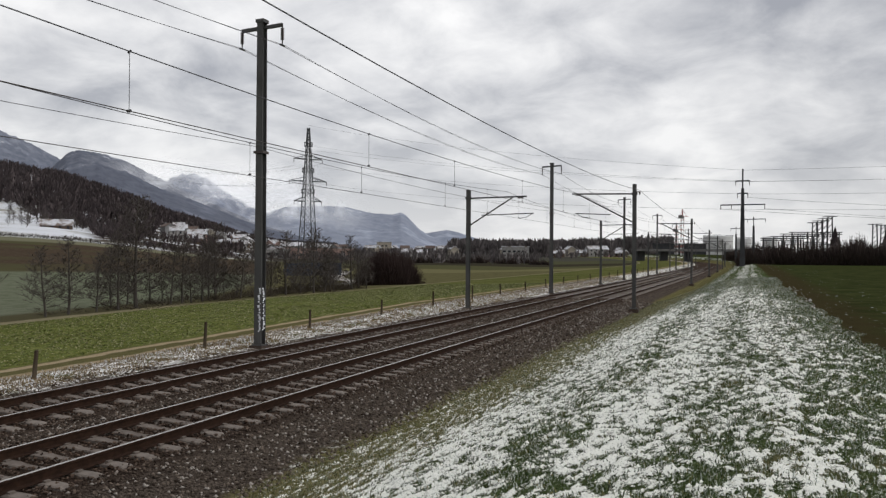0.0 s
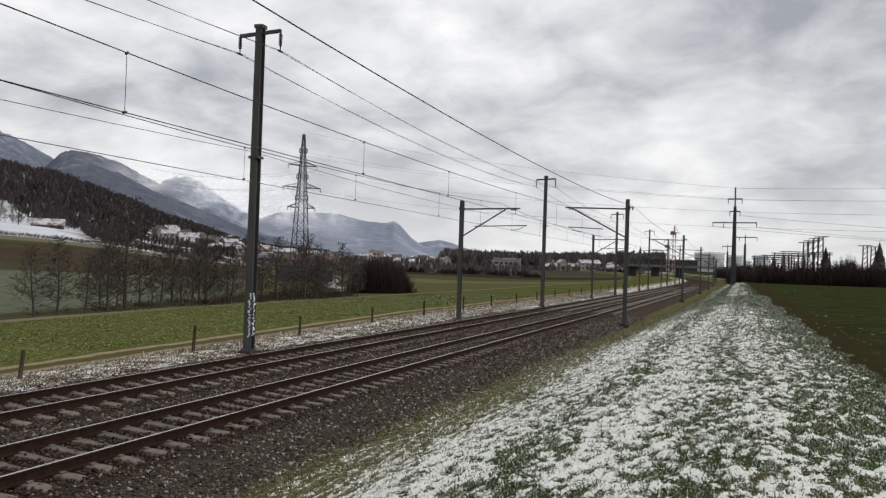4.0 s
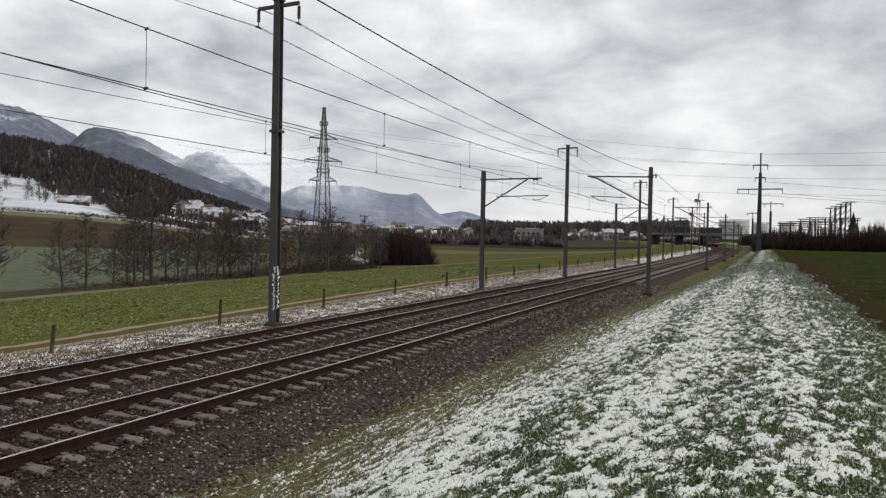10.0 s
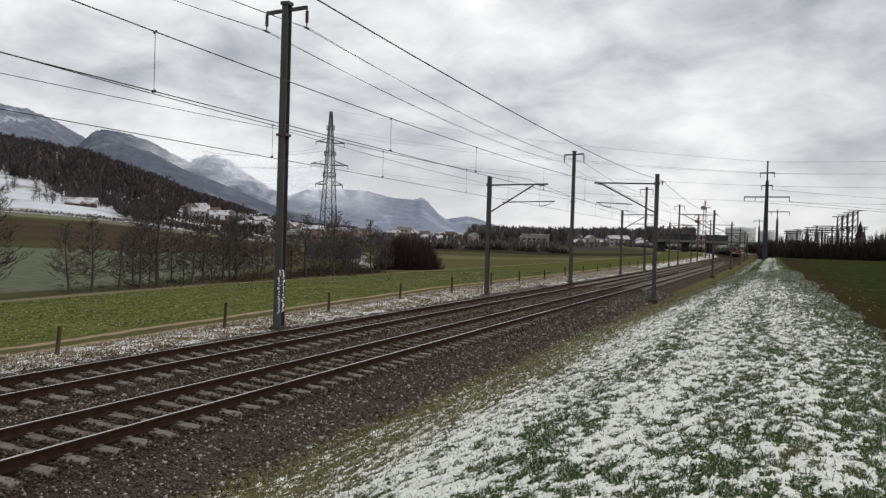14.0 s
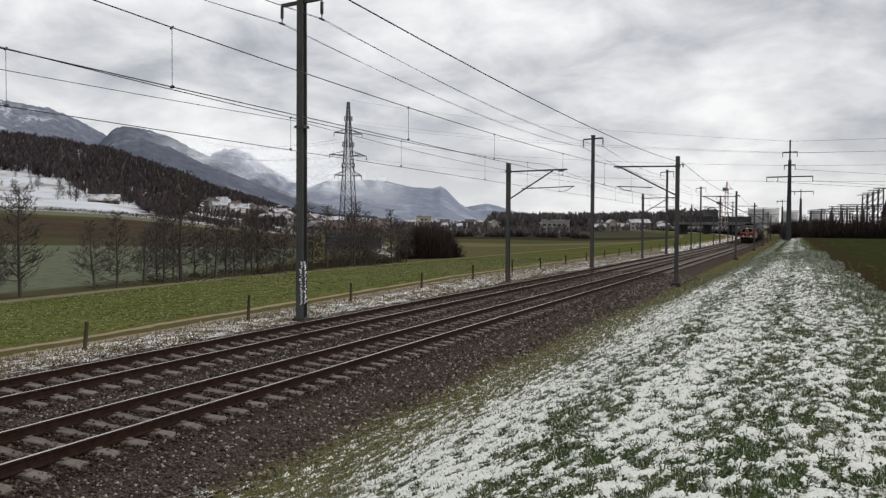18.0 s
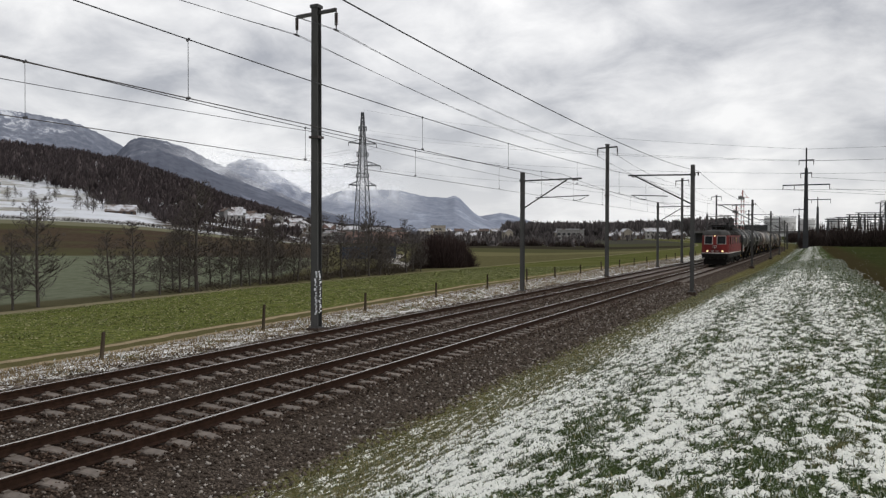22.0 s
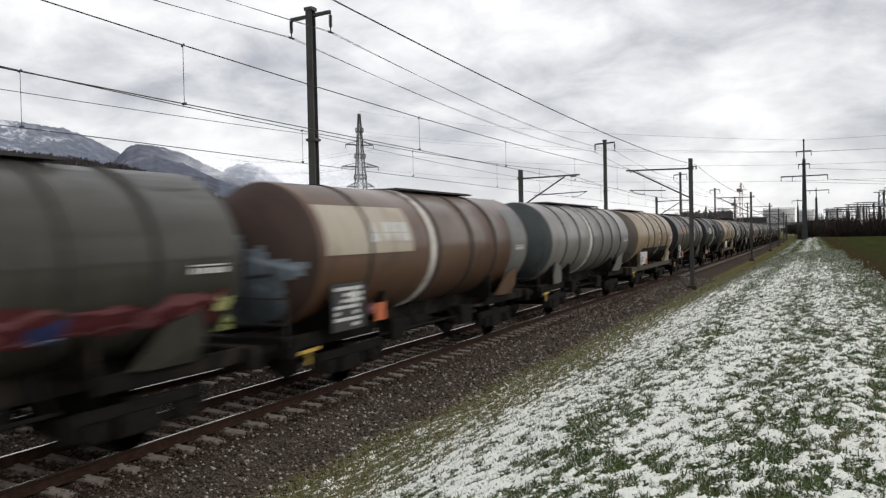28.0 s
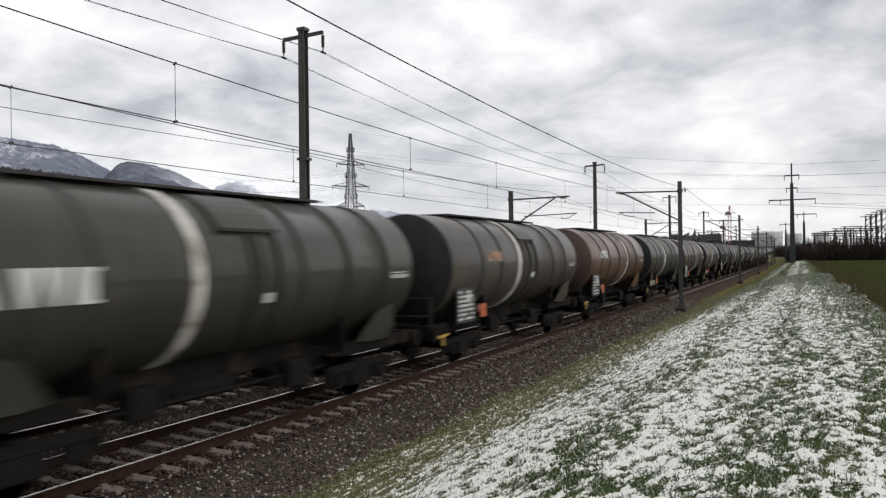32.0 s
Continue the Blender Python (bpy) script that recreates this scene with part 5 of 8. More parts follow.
def house(l, w, storeys, wall, roof, name="house", label=""):
    e = holder(name, Matrix.Identity(4), label or "small gabled house with a snow-covered roof in the town", "house", "houses of the town")
    hgt = 2.8 * storeys
    bm = box(bmesh.new(), -l / 2, l / 2, -w / 2, w / 2, -2.5, hgt)
    k = w * 0.33
    for s in (-1, 1):
        a = [bm.verts.new((s * l / 2, -w / 2, hgt)), bm.verts.new((s * l / 2, w / 2, hgt)), bm.verts.new((s * l / 2, 0, hgt + k))]
        bm.faces.new(a)
    part("wall", bm, wall, e)
    bm = bmesh.new()
    o = 0.5
    for s in (-1, 1):
        p = [(-l / 2 - o, s * (w / 2 + o), hgt - k * o / (w / 2)), (l / 2 + o, s * (w / 2 + o), hgt - k * o / (w / 2)), (l / 2 + o, 0, hgt + k), (-l / 2 - o, 0, hgt + k)]
        vs = [bm.verts.new(c) for c in p] + [bm.verts.new((c[0], c[1], c[2] + 0.3)) for c in p]
        for q in ((0, 1, 2, 3), (4, 5, 6, 7), (0, 1, 5, 4), (1, 2, 6, 5), (3, 0, 4, 7)):
            bm.faces.new([vs[i] for i in q])
    r = part("roof", bm, roof, e, "snow-covered roof" if roof is ROOFS[0] else "brown tiled roof")
    part("chimney", box(bmesh.new(), l * 0.15, l * 0.15 + 0.6, 0.4, 1.0, hgt + k * 0.5, hgt + k + 0.7), WALLS[3], r)
    first = None
    nx = max(2, int(l / 3.2))
    for st in range(storeys):
        for i in range(nx):
            x = -l / 2 + l * (i + 0.5) / nx
            m = pose(x, -w / 2, 0.9 + 2.8 * st)
            if first is None:
                bm = box(bmesh.new(), -0.55, 0.55, -0.03, 0.04, 0, 1.35)
                first = part("window", bm, GLASS_DARK, e)
                first.matrix_local = m
            else:
                shared("window", first, e, m)
    return e


kinds = []
for i, (l, w, st, wa, ro) in enumerate([(8, 6.5, 2, 0, 0), (8.5, 6.5, 2, 1, 0), (7, 6, 1, 3, 0), (10, 7, 2, 0, 0), (8, 6.5, 1, 4, 0), (11, 7.5, 2, 2, 0), (7.5, 6, 1, 0, 0), (9, 6.5, 2, 3, 1)]):
    kinds.append(house(l, w, st, WALLS[wa], ROOFS[ro]))
rng = random.Random(12)
used = set()
for i in range(190):
    az = rng.uniform(-36, -8.5)
    r = rng.uniform(600, 1050)
    if i < 20:
        az = rng.uniform(-42.4, -36.5)
        r = rng.uniform(470, 650)
    elif i < 80:
        az = rng.uniform(-36.5, -29)
        r = rng.uniform(560, 1000)
    x, y = polar(az, r)
    z = float(ground_z(x, y))
    m = pose(x, y, z + 0.3, 0, 0, -az + rng.choice([0, 0, 25, -30, 70, 110]))
    j = rng.randrange(8)
    if j not in used:
        used.add(j)
        kinds[j].matrix_world = m
    else:
        copy_thing(kinds[j], m)


def block(name, az, r, l, w, hgt, wall, label, windows=True, turn=0.0, z=None, rows=None):
    """A flat-roofed building with rows of windows towards the line."""
    x, y = polar(az, r)
    e = holder(name, pose(x, y, float(ground_z(x, y)) if z is None else z, 0, 0, -az + turn), label, "building")
    part("wall", box(bmesh.new(), -l / 2, l / 2, -w / 2, w / 2, -2, hgt), wall, e)
    part("roof", box(bmesh.new(), -l / 2 - 0.4, l / 2 + 0.4, -w / 2 - 0.4, w / 2 + 0.4, hgt, hgt + 0.5), ROOFS[0] if rows is None else DARK_CONCRETE, e)
    if windows:
        first = None
        for st in range(max(1, int(hgt / 3))):
            for i in range(max(2, int(l / 3.6))):
                m = pose(-l / 2 + 3.6 * (i + 0.5), -w / 2, 1.0 + 3 * st)
                if first is None:
                    first = part("window", box(bmesh.new(), -1.1, 1.1, -0.04, 0.05, 0, 1.3), GLASS_DARK, e)
                    first.matrix_local = m
                else:
                    shared("window", first, e, m)
    return e


block("long_building", -31.6, 440, 30, 12, 5.4, WALLS[2], "long pinkish two-storey building at the edge of town")
block("long_building", -29.2, 450, 22, 12, 5.6, WALLS[2], "pinkish two-storey building at the edge of town")
block("long_building", -33.3, 430, 16, 12, 4, WALLS[0], "low white building with a snowy roof")
block("apartment_block", -16.2, 600, 20, 12, 8, WALLS[0], "white apartment block among trees")
block("apartment_block", -25.6, 760, 14, 12, 11, WALLS[1], "tall cream apartment block")
block("warehouse", -9.4, 780, 34, 16, 9, WALLS[3], "grey warehouse beyond the fields", False)
block("warehouse", -4.6, 640, 46, 14, 8, DARK_CONCRETE, "long dark grey industrial hall", False, rows=1)
block("shed", -11.4, 740, 14, 6, 4.6, WALLS[0], "small white shed by the line", False)
# the barn on the snowy slope
x, y = polar(-47.2, 425)
b = house(14, 8, 1, WALLS[4], ROOFS[0], "barn", "long low timber barn with a snow-covered roof")
b.matrix_world = pose(x, y, float(ground_z(x, y)) - 1.9, 0, 0, 44)

# blue containers and stacked goods behind the brook trees
BLUE = surface("faded_blue_sheet", (0.026, 0.042, 0.075), (0.042, 0.062, 0.10), 2, 0.6, 0, 0.1)
for az, r, l in ((-31.6, 172, 6.0), (-29.6, 175, 6.0)):
    x, y = polar(az, r)
    e = holder("container", pose(x, y, float(ground_z(x, y)), 0, 0, -az), "dark blue steel container standing in a field", "container", "blue containers")
    part("body", box(bmesh.new(), -l / 2, l / 2, -1.2, 1.2, 0, 2.6, 0.03), BLUE, e)
    first = None
    for i in range(18):
        m = pose(-l / 2 + 0.25 + i * (l - 0.5) / 17, -1.2, 0)
        if first is None:
            first = part("rib", box(bmesh.new(), -0.06, 0.06, -0.04, 0.02, 0.15, 2.45), BLUE, e)
            first.matrix_local = m
        else:
            shared("rib", first, e, m)


def lane(points, width, material, name, label):
    """A strip of road lying on the land."""
    pts = [Vector((*p, 0)) for p in points]
    dense = []
    for a, b in zip(pts, pts[1:]):
        for i in range(8):
            dense.append(a.lerp(b, i / 8))
    dense.append(pts[-1])
    verts, faces = [], []
    for i, c in enumerate(dense):
        d = (dense[min(i + 1, len(dense) - 1)] - dense[max(i - 1, 0)]).normalized()
        s = Vector((-d.y, d.x, 0)) * width / 2
        for k in (1, -1):
            q = c + s * k
            verts.append((q.x, q.y, float(ground_z(q.x, q.y)) + 0.14))
    for i in range(len(dense) - 1):
        faces.append((2 * i, 2 * i + 1, 2 * i + 3, 2 * i + 2))
    return tagged(joined(name, verts, faces, material), label, "road", kind="structure")


GRAVEL = surface("pale_gravel", (0.26, 0.235, 0.20), (0.36, 0.33, 0.29), 1.5, 0.95, 0, 0.2, 0.01, (0.6, 0.6, 0.6), 0.1, 0.4)
lane([polar(-33.0, 92), polar(-30.5, 98), polar(-28.4, 106), polar(-27.4, 118), polar(-27.9, 135), polar(-29.0, 160), polar(-28.4, 200)], 3.0, GRAVEL, "road_lane", "pale gravel lane winding between fields")


# ---- lattice pylon ----
def lattice_pylon(az, r, height, name="lattice_pylon"):
    x, y = polar(az, r)
    e = holder(name, pose(x, y, float(ground_z(x, y)), 0, 0, -az + 22), "tall steel lattice pylon with three pairs of arms", "pylon")
    half = lambda z: 2.55 - 0.0508 * z
    levels = [0.0]
    while levels[-1] < height - 1.2:
        levels.append(min(height, levels[-1] + max(2.0, half(levels[-1]) * 1.9)))
    for sx in (-1, 1):
        for sy in (-1, 1):
            bm = bmesh.new()
            bar(bm, (sx * half(0), sy * half(0), 0), (sx * half(height), sy * half(height), height), 0.22)
            part("leg", bm, PYLON_STEEL, e)
    for face in range(4):
        bm = bmesh.new()
        c, s = math.cos(face * math.pi / 2), math.sin(face * math.pi / 2)
        turn = lambda u, v, z: (u * c - v * s, u * s + v * c, z)
        for a, b in zip(levels, levels[1:]):
            ha, hb = half(a), half(b)
            bar(bm, turn(-ha, ha, a), turn(hb, hb, b), 0.10)
            bar(bm, turn(ha, ha, a), turn(-hb, hb, b), 0.10)
            bar(bm, turn(-hb, hb, b), turn(hb, hb, b), 0.08)
        part("bracing", bm, PYLON_STEEL, e)
    for z, reach in ((20.8, 4.7), (27.3, 6.4), (34.4, 4.9)):
        for s in (-1, 1):
            h0 = half(z)
            bm = bmesh.new()
            for sy in (-1, 1):
                bar(bm, (s * h0, sy * h0, z), (s * reach, 0, z + 0.1), 0.24)
                bar(bm, (s * h0, sy * h0, z + 1.4), (s * reach, 0, z + 0.1), 0.16)
                for f in (0.33, 0.66):
                    bar(bm, (s * (h0 + (reach - h0) * f), sy * h0 * (1 - f), z), (s * (h0 + (reach - h0) * f), sy * h0 * (1 - f), z + 1.4 * (1 - f)), 0.07)
            arm = part("arm", bm, PYLON_STEEL, e)
            bm = bmesh.new()
            tube(bm, (s * reach, 0, z + 0.1), (s * reach, 0, z - 1.1), 0.10, n=6)
            part("insulator", bm, INSULATOR, arm)
    for ring, (zr, rr) in enumerate(((30.2, 1.9), (38.6, 1.3), (23.4, 2.1))):
      bm = bmesh.new()
      for a in range(12):
        w = 6.283 * a / 12
        w2 = 6.283 * (a + 1) / 12
        for zz in (zr, zr + 1.3):
            bar(bm, (rr * math.cos(w), rr * math.sin(w), zz), (rr * math.cos(w2), rr * math.sin(w2), zz), 0.13)
        bar(bm, (rr * math.cos(w), rr * math.sin(w), zr), (rr * math.cos(w), rr * math.sin(w), zr + 1.3), 0.10)
      part("antenna_ring", bm, PYLON_STEEL, e, "ring platform with aerials")
    return e


lattice_pylon(-31.0, 262, 44.6)


# ---- wooden and steel line poles on the right ----
def line_pole(az, r, z0, top, width, arms, label):
    x, y = polar(az, r)
    e = holder("line_pole", pose(x, y, z0, 0, 0, -az), label, "pole", "power line poles")
    bm = bmesh.new()
    hgt = top - z0
    for s in (-1, 1):
        bar(bm, (s * width * 0.5, 0, -0.5), (s * width * 0.16, 0, hgt * 0.80), 0.13, 0.3)
    box(bm, -width * 0.2, width * 0.2, -0.12, 0.12, hgt * 0.3, hgt)
    box(bm, -width * 0.42, width * 0.42, -0.1, 0.1, -0.5, hgt * 0.4)
    part("mast", bm, DARK_CONCRETE, e)
    for z, half in arms:
        bm = bar(bmesh.new(), (-half, 0, z - z0), (half, 0, z - z0 + 0.05), 0.16, 0.2)
        a = part("cross_arm", bm, PYLON_STEEL, e)
        for f in (-0.98, -0.5, 0.98) if half > 2 else (-0.95, 0.95):
            bm = tube(bmesh.new(), (half * f, 0, z - z0), (half * f, 0, z - z0 - 0.8), 0.07, n=6)
            part("insulator", bm, INSULATOR, a)
    return e


line_pole(-0.85, 150, 1.2, 18.2, 0.62, [(11.9, 3.7), (13.9, 0.9), (16.1, 1.2)], "tall dark power line pole with wide cross-arms")
line_pole(-0.15, 205, 1.0, 12.2, 0.5, [(11.6, 2.7)], "dark power line pole with one cross-arm")
line_pole(-1.25, 260, 1.0, 11.5, 0.5, [(11.0, 1.6)], "dark power line pole with one cross-arm")


def power_line(ends, sag, radius, label="high-voltage wire"):
    t = holder("power_line", Matrix.Identity(4), "thin power line crossing the sky", "wire", "power lines")
    for a, b in ends:
        strand("wire", sagging(a, b, sag, 18), radius, WIRE, t)
    return t


px, py = polar(-31.0, 262)
qx, qy = polar(-0.85, 150)
for (dz, off), (tz, to) in zip(((45, 0), (37.9, 3.4), (37.9, -3.4), (31.3, 4.6), (26.1, 4.0)), ((18.0, 0), (16.0, 1.1), (16.0, -1.1), (13.8, 0.8), (11.2, -3.6))):
    power_line([((px + off, py - off * 0.5, dz - 1.2), (qx + to, qy, tz)), ((qx + to, qy, tz), (qx + 130 + to, qy - 40, tz + 1.0))], 1.6, 0.02)
for s in (-1, 1):
    power_line([((px + 4.6 * s, py, 31.0), (px - 190, py + 160 + 8 * s, 52)), ((px + 4.6 * s, py, 26.0), (px - 190, py + 160 + 8 * s, 46))], 3.0, 0.035)
for z, o in ((11.2, -3.6), (11.2, 3.6), (13.2, 0.8)):
    power_line([((qx + o, qy, z), (qx + 95, qy + 5 + o, z - 3.5))], 1.2, 0.025)

# ---- substation gantries ----
GANTRY = surface("dark_gantry_steel", (0.05, 0.052, 0.055), (0.08, 0.082, 0.085), 2, 0.7, 0.2, 0)


def gantry(x, y, z, span, hgt, posts, label):
    e = holder("gantry", pose(x, y, z, 0, 0, 8), label, "gantry", "substation gantries")
    for i in range(posts):
        xx = -span / 2 + span * i / (posts - 1)
        bm = bmesh.new()
        bar(bm, (xx - 0.35, 0, -0.3), (xx, 0, hgt), 0.22)
        bar(bm, (xx + 0.35, 0, -0.3), (xx, 0, hgt), 0.22)
        part("post", bm, GANTRY, e)
    bm = bmesh.new()
    for zz in (hgt, hgt - 0.55):
        bar(bm, (-span / 2 - 0.8, 0, zz), (span / 2 + 0.8, 0, zz), 0.22)
    n = int(span / 0.9)
    for i in range(n):
        a, b = -span / 2 + span * i / n, -span / 2 + span * (i + 1) / n
        bar(bm, (a, 0, hgt - (0.55 if i % 2 else 0)), (b, 0, hgt - (0 if i % 2 else 0.55)), 0.07)
    g = part("girder", bm, GANTRY, e)
    for i in range(posts * 2):
        xx = -span / 2 + span * (i + 0.5) / (posts * 2)
        bm = tube(bmesh.new(), (xx, 0, hgt - 0.5), (xx, 0, hgt - 1.5), 0.09, n=6)
        part("insulator", bm, INSULATOR, g)
    return e


for az, r, span, hgt, posts in ((1.6, 225, 9, 6.4, 3), (2.3, 232, 10, 7.0, 3), (3.0, 238, 11, 7.8, 4), (3.6, 243, 12, 8.4, 4), (2.9, 222, 9, 5.4, 3)):
    x, y = polar(az, r)
    gantry(x, y, 1.0, span, hgt, posts, "dark steel substation gantry with hanging insulators")
for az, r, hgt in ((3.55, 215, 10.0), (3.85, 214, 10.4), (4.15, 213, 10.9), (4.45, 212, 11.3), (7.0, 230, 10.0), (7.45, 232, 9.8)):
    x, y = polar(az, r)
    e = holder("gantry_tower", pose(x, y, 1.0, 0, 0, -az), "dark steel lattice tower of the substation", "tower", "substation towers")
    bm = bmesh.new()
    for s in (-1, 1):
        bar(bm, (s * 0.7, 0, -0.3), (s * 0.45, 0, hgt), 0.3)
    for i in range(8):
        z0, z1 = hgt * i / 8, hgt * (i + 1) / 8
        bar(bm, (-0.6, 0, z0), (0.6, 0, z1), 0.16)
    part("mast", bm, GANTRY, e)
    part("cross_arm", bar(bmesh.new(), (-1.6, 0, hgt), (1.6, 0, hgt + 0.1), 0.2), GANTRY, e)

# ---- storage tanks, bridge, cranes ----
TANK_WHITE = surface("white_tank_steel", (0.62, 0.62, 0.62), (0.72, 0.72, 0.72), 0.3, 0.7, 0, 0, stain=(0.30, 0.29, 0.28), stain_scale=0.1, amount=0.5)
for az, r, rad, hgt in ((-2.40, 640, 10.8, 13.6), (-0.75, 700, 6.0, 12.6), (0.85, 680, 5.6, 13.0)):
    x, y = polar(az, r)
    e = holder("storage_tank", pose(x, y, float(ground_z(x, y)), 0, 0, 0), "large white cylindrical storage tank", "storage tank", "storage tanks")
    part("shell", tube(bmesh.new(), (0, 0, -1), (0, 0, hgt), rad, n=48), TANK_WHITE, e, smooth=False)
    bm = tube(bmesh.new(), (0, 0, hgt), (0, 0, hgt + 1.6), rad, rad * 0.1, 48)
    part("roof", bm, TANK_WHITE, e)
    bm = bmesh.new()
    for i in range(40):
        a, b = 6.283 * i / 40, 6.283 * (i + 1) / 40
        bar(bm, (rad * math.cos(a), rad * math.sin(a), hgt + 1.0), (rad * math.cos(b), rad * math.sin(b), hgt + 1.0), 0.12)
        bar(bm, (rad * math.cos(a), rad * math.sin(a), hgt), (rad * math.cos(a), rad * math.sin(a), hgt + 1.0), 0.1)
    part("railing", bm, GANTRY, e)
    for z in (hgt * 0.35, hgt * 0.7):
        part("band", tube(bmesh.new(), (0, 0, z), (0, 0, z + 0.3), rad + 0.12, n=48), CONCRETE, e)

e = holder("road_bridge", Matrix.Identity(4), "long low dark concrete road bridge over the line", "bridge", kind="structure")
A, B = Vector((-58, 423, 0)), Vector((-9, 400, 0))
d = (B - A).normalized()
bm = bar(bmesh.new(), A + Vector((0, 0, 4.7)), B + Vector((0, 0, 4.6)), 9.0, 0.6)
part("deck", bm, CONCRETE, e)
n_ = Vector((d.y, -d.x, 0))
for s in (-1, 1):
    bm = bar(bmesh.new(), A + n_ * 4.4 * s + Vector((0, 0, 5.3)), B + n_ * 4.4 * s + Vector((0, 0, 5.2)), 0.25, 0.5)
    part("parapet", bm, CONCRETE, e)
L_ = (B - A).length
for f in (0.05, 0.30, 0.55, 0.93, 0.99):
    c = A + d * (L_ * f)
    bm = bmesh.new()
    bar(bm, c - n_ * 3.4 + Vector((0, 0, 1.3)), c + n_ * 3.4 + Vector((0, 0, 1.3)), 0.9, 6.2)
    part("pier", bm, DARK_CONCRETE, e)
clump("hedge", (-5.0, 300.0), (14.0, 6.0, 5.5), 6000, 91, HEDGE, "dark leafless scrub beside the bridge", 0.08, lumps=12, category="hedge")
clump("hedge", (3.0, 330.0), (16.0, 8.0, 8.5), 6000, 92, HEDGE, "dark leafless trees beside the bridge", 0.09, lumps=12, category="hedge")

# crane red, lightened to hold the haze of its distance
RED = surface("faded_red_crane_paint", (0.34, 0.13, 0.11), (0.44, 0.19, 0.165), 1, 0.6, 0, 0)
for az, r, hgt, jib, turn in ((-4.72, 560, 31, 13, 78), (-5.1, 620, 22, 10, 70)):
    x, y = polar(az, r)
    e = holder("tower_crane", pose(x, y, float(ground_z(x, y)), 0, 0, turn), "red and white tower crane", "crane", "tower cranes")
    n = int(hgt / 2)
    for i in range(n):
        bm = bmesh.new()
        z0, z1 = hgt * 0.86 * i / n, hgt * 0.86 * (i + 1) / n
        for sx in (-0.8, 0.8):
            for sy in (-0.8, 0.8):
                bar(bm, (sx, sy, z0), (sx, sy, z1), 0.22)
        bar(bm, (-0.8, -0.8, z0), (0.8, -0.8, z1), 0.14)
        bar(bm, (0.8, 0.8, z0), (-0.8, 0.8, z1), 0.14)
        part("mast_section", bm, RED if i % 2 else TANK_WHITE, e)
    bm = bmesh.new()
    z = hgt * 0.86
    bar(bm, (-jib * 0.4, 0, z), (jib, 0, z), 0.8, 0.3)
    bar(bm, (-jib * 0.4, 0, z), (0, 0, hgt), 0.15)
    bar(bm, (jib * 0.8, 0, z), (0, 0, hgt), 0.15)
    part("jib", bm, RED, e)
    part("cab", box(bmesh.new(), -1.0, 1.0, -1.0, 1.0, z - 1.8, z - 0.3, 0.1), CONCRETE, e)
    part("counterweight", box(bmesh.new(), -jib * 0.4, -jib * 0.25, -1.2, 1.2, z - 1.8, z + 0.3), CONCRETE, e)
    part("peak", bar(bmesh.new(), (0, 0, z), (0, 0, hgt), 0.7), RED, e)

# dark scrub and embankment under and behind the bridge
for i in range(9):
    x, y = polar(-9.6 + i * 1.05, 720 - i * 3)
    clump("hedge", (x, y), (11.0, 6.0, 4.2 + (i * 7 % 3) * 0.7), 1500, 120 + i, HEDGE, "dark leafless scrub along the bend of the line", 0.14, lumps=10, category="hedge", group="scrub by the bridge")
for i in range(14):
    x, y = polar(-24.0 + i * 0.72, 330 + (i * 37 % 60))
    clump("hedge", (x, y), (9.0, 5.0, 2.6 + (i * 5 % 4) * 0.8), 800, 140 + i, HEDGE, "dark leafless hedge across the valley fields", 0.12, lumps=8, category="hedge", group="valley hedges")

# ---- train ----
def paint(name, c, grime, rough=0.42, amount=0.5, streak=1.0, gloss=0.34):
    """Old tank paint: soot and rust run down it, dust lies on top."""
    m, nt, p = shader(name)
    k = Nodes(nt)
    tc = k.add("ShaderNodeTexCoord")
    v = tc.outputs["Object"]
    mp = k.add("ShaderNodeMapping")
    mp.inputs["Scale"].default_value = (1.0, 3.0, 0.35)
    k.link(v, mp.inputs[0])
    runs, patch, fine = k.noise(mp.outputs[0], 1.6, 6, 0.65), k.noise(v, 0.7, 5, 0.6, 0.4), k.noise(v, 14, 4, 0.7)
    col = k.mix(k.math("MULTIPLY", k.step(runs, 0.42, 0.72), amount * streak), c, grime)
    col = k.mix(k.math("MULTIPLY", k.step(patch, 0.48, 0.7), amount), col, grime)
    col = k.mix(k.math("MULTIPLY", k.step(fine, 0.5, 0.8), 0.25), col, tuple(min(1.0, a * 1.5 + 0.02) for a in grime))
    k.link(col, p.inputs["Base Color"])
    k.link(k.math("ADD", k.math("MULTIPLY", patch, 0.35), rough - 0.12, True), p.inputs["Roughness"])
    p.inputs["Specular IOR Level"].default_value = gloss
    if gloss > 0.18:
        p.inputs["Coat Weight"].default_value, p.inputs["Coat Roughness"].default_value = 0.30, 0.10
    k.link(k.bump(fine, 0.12, 0.004), p.inputs["Normal"])
    return m


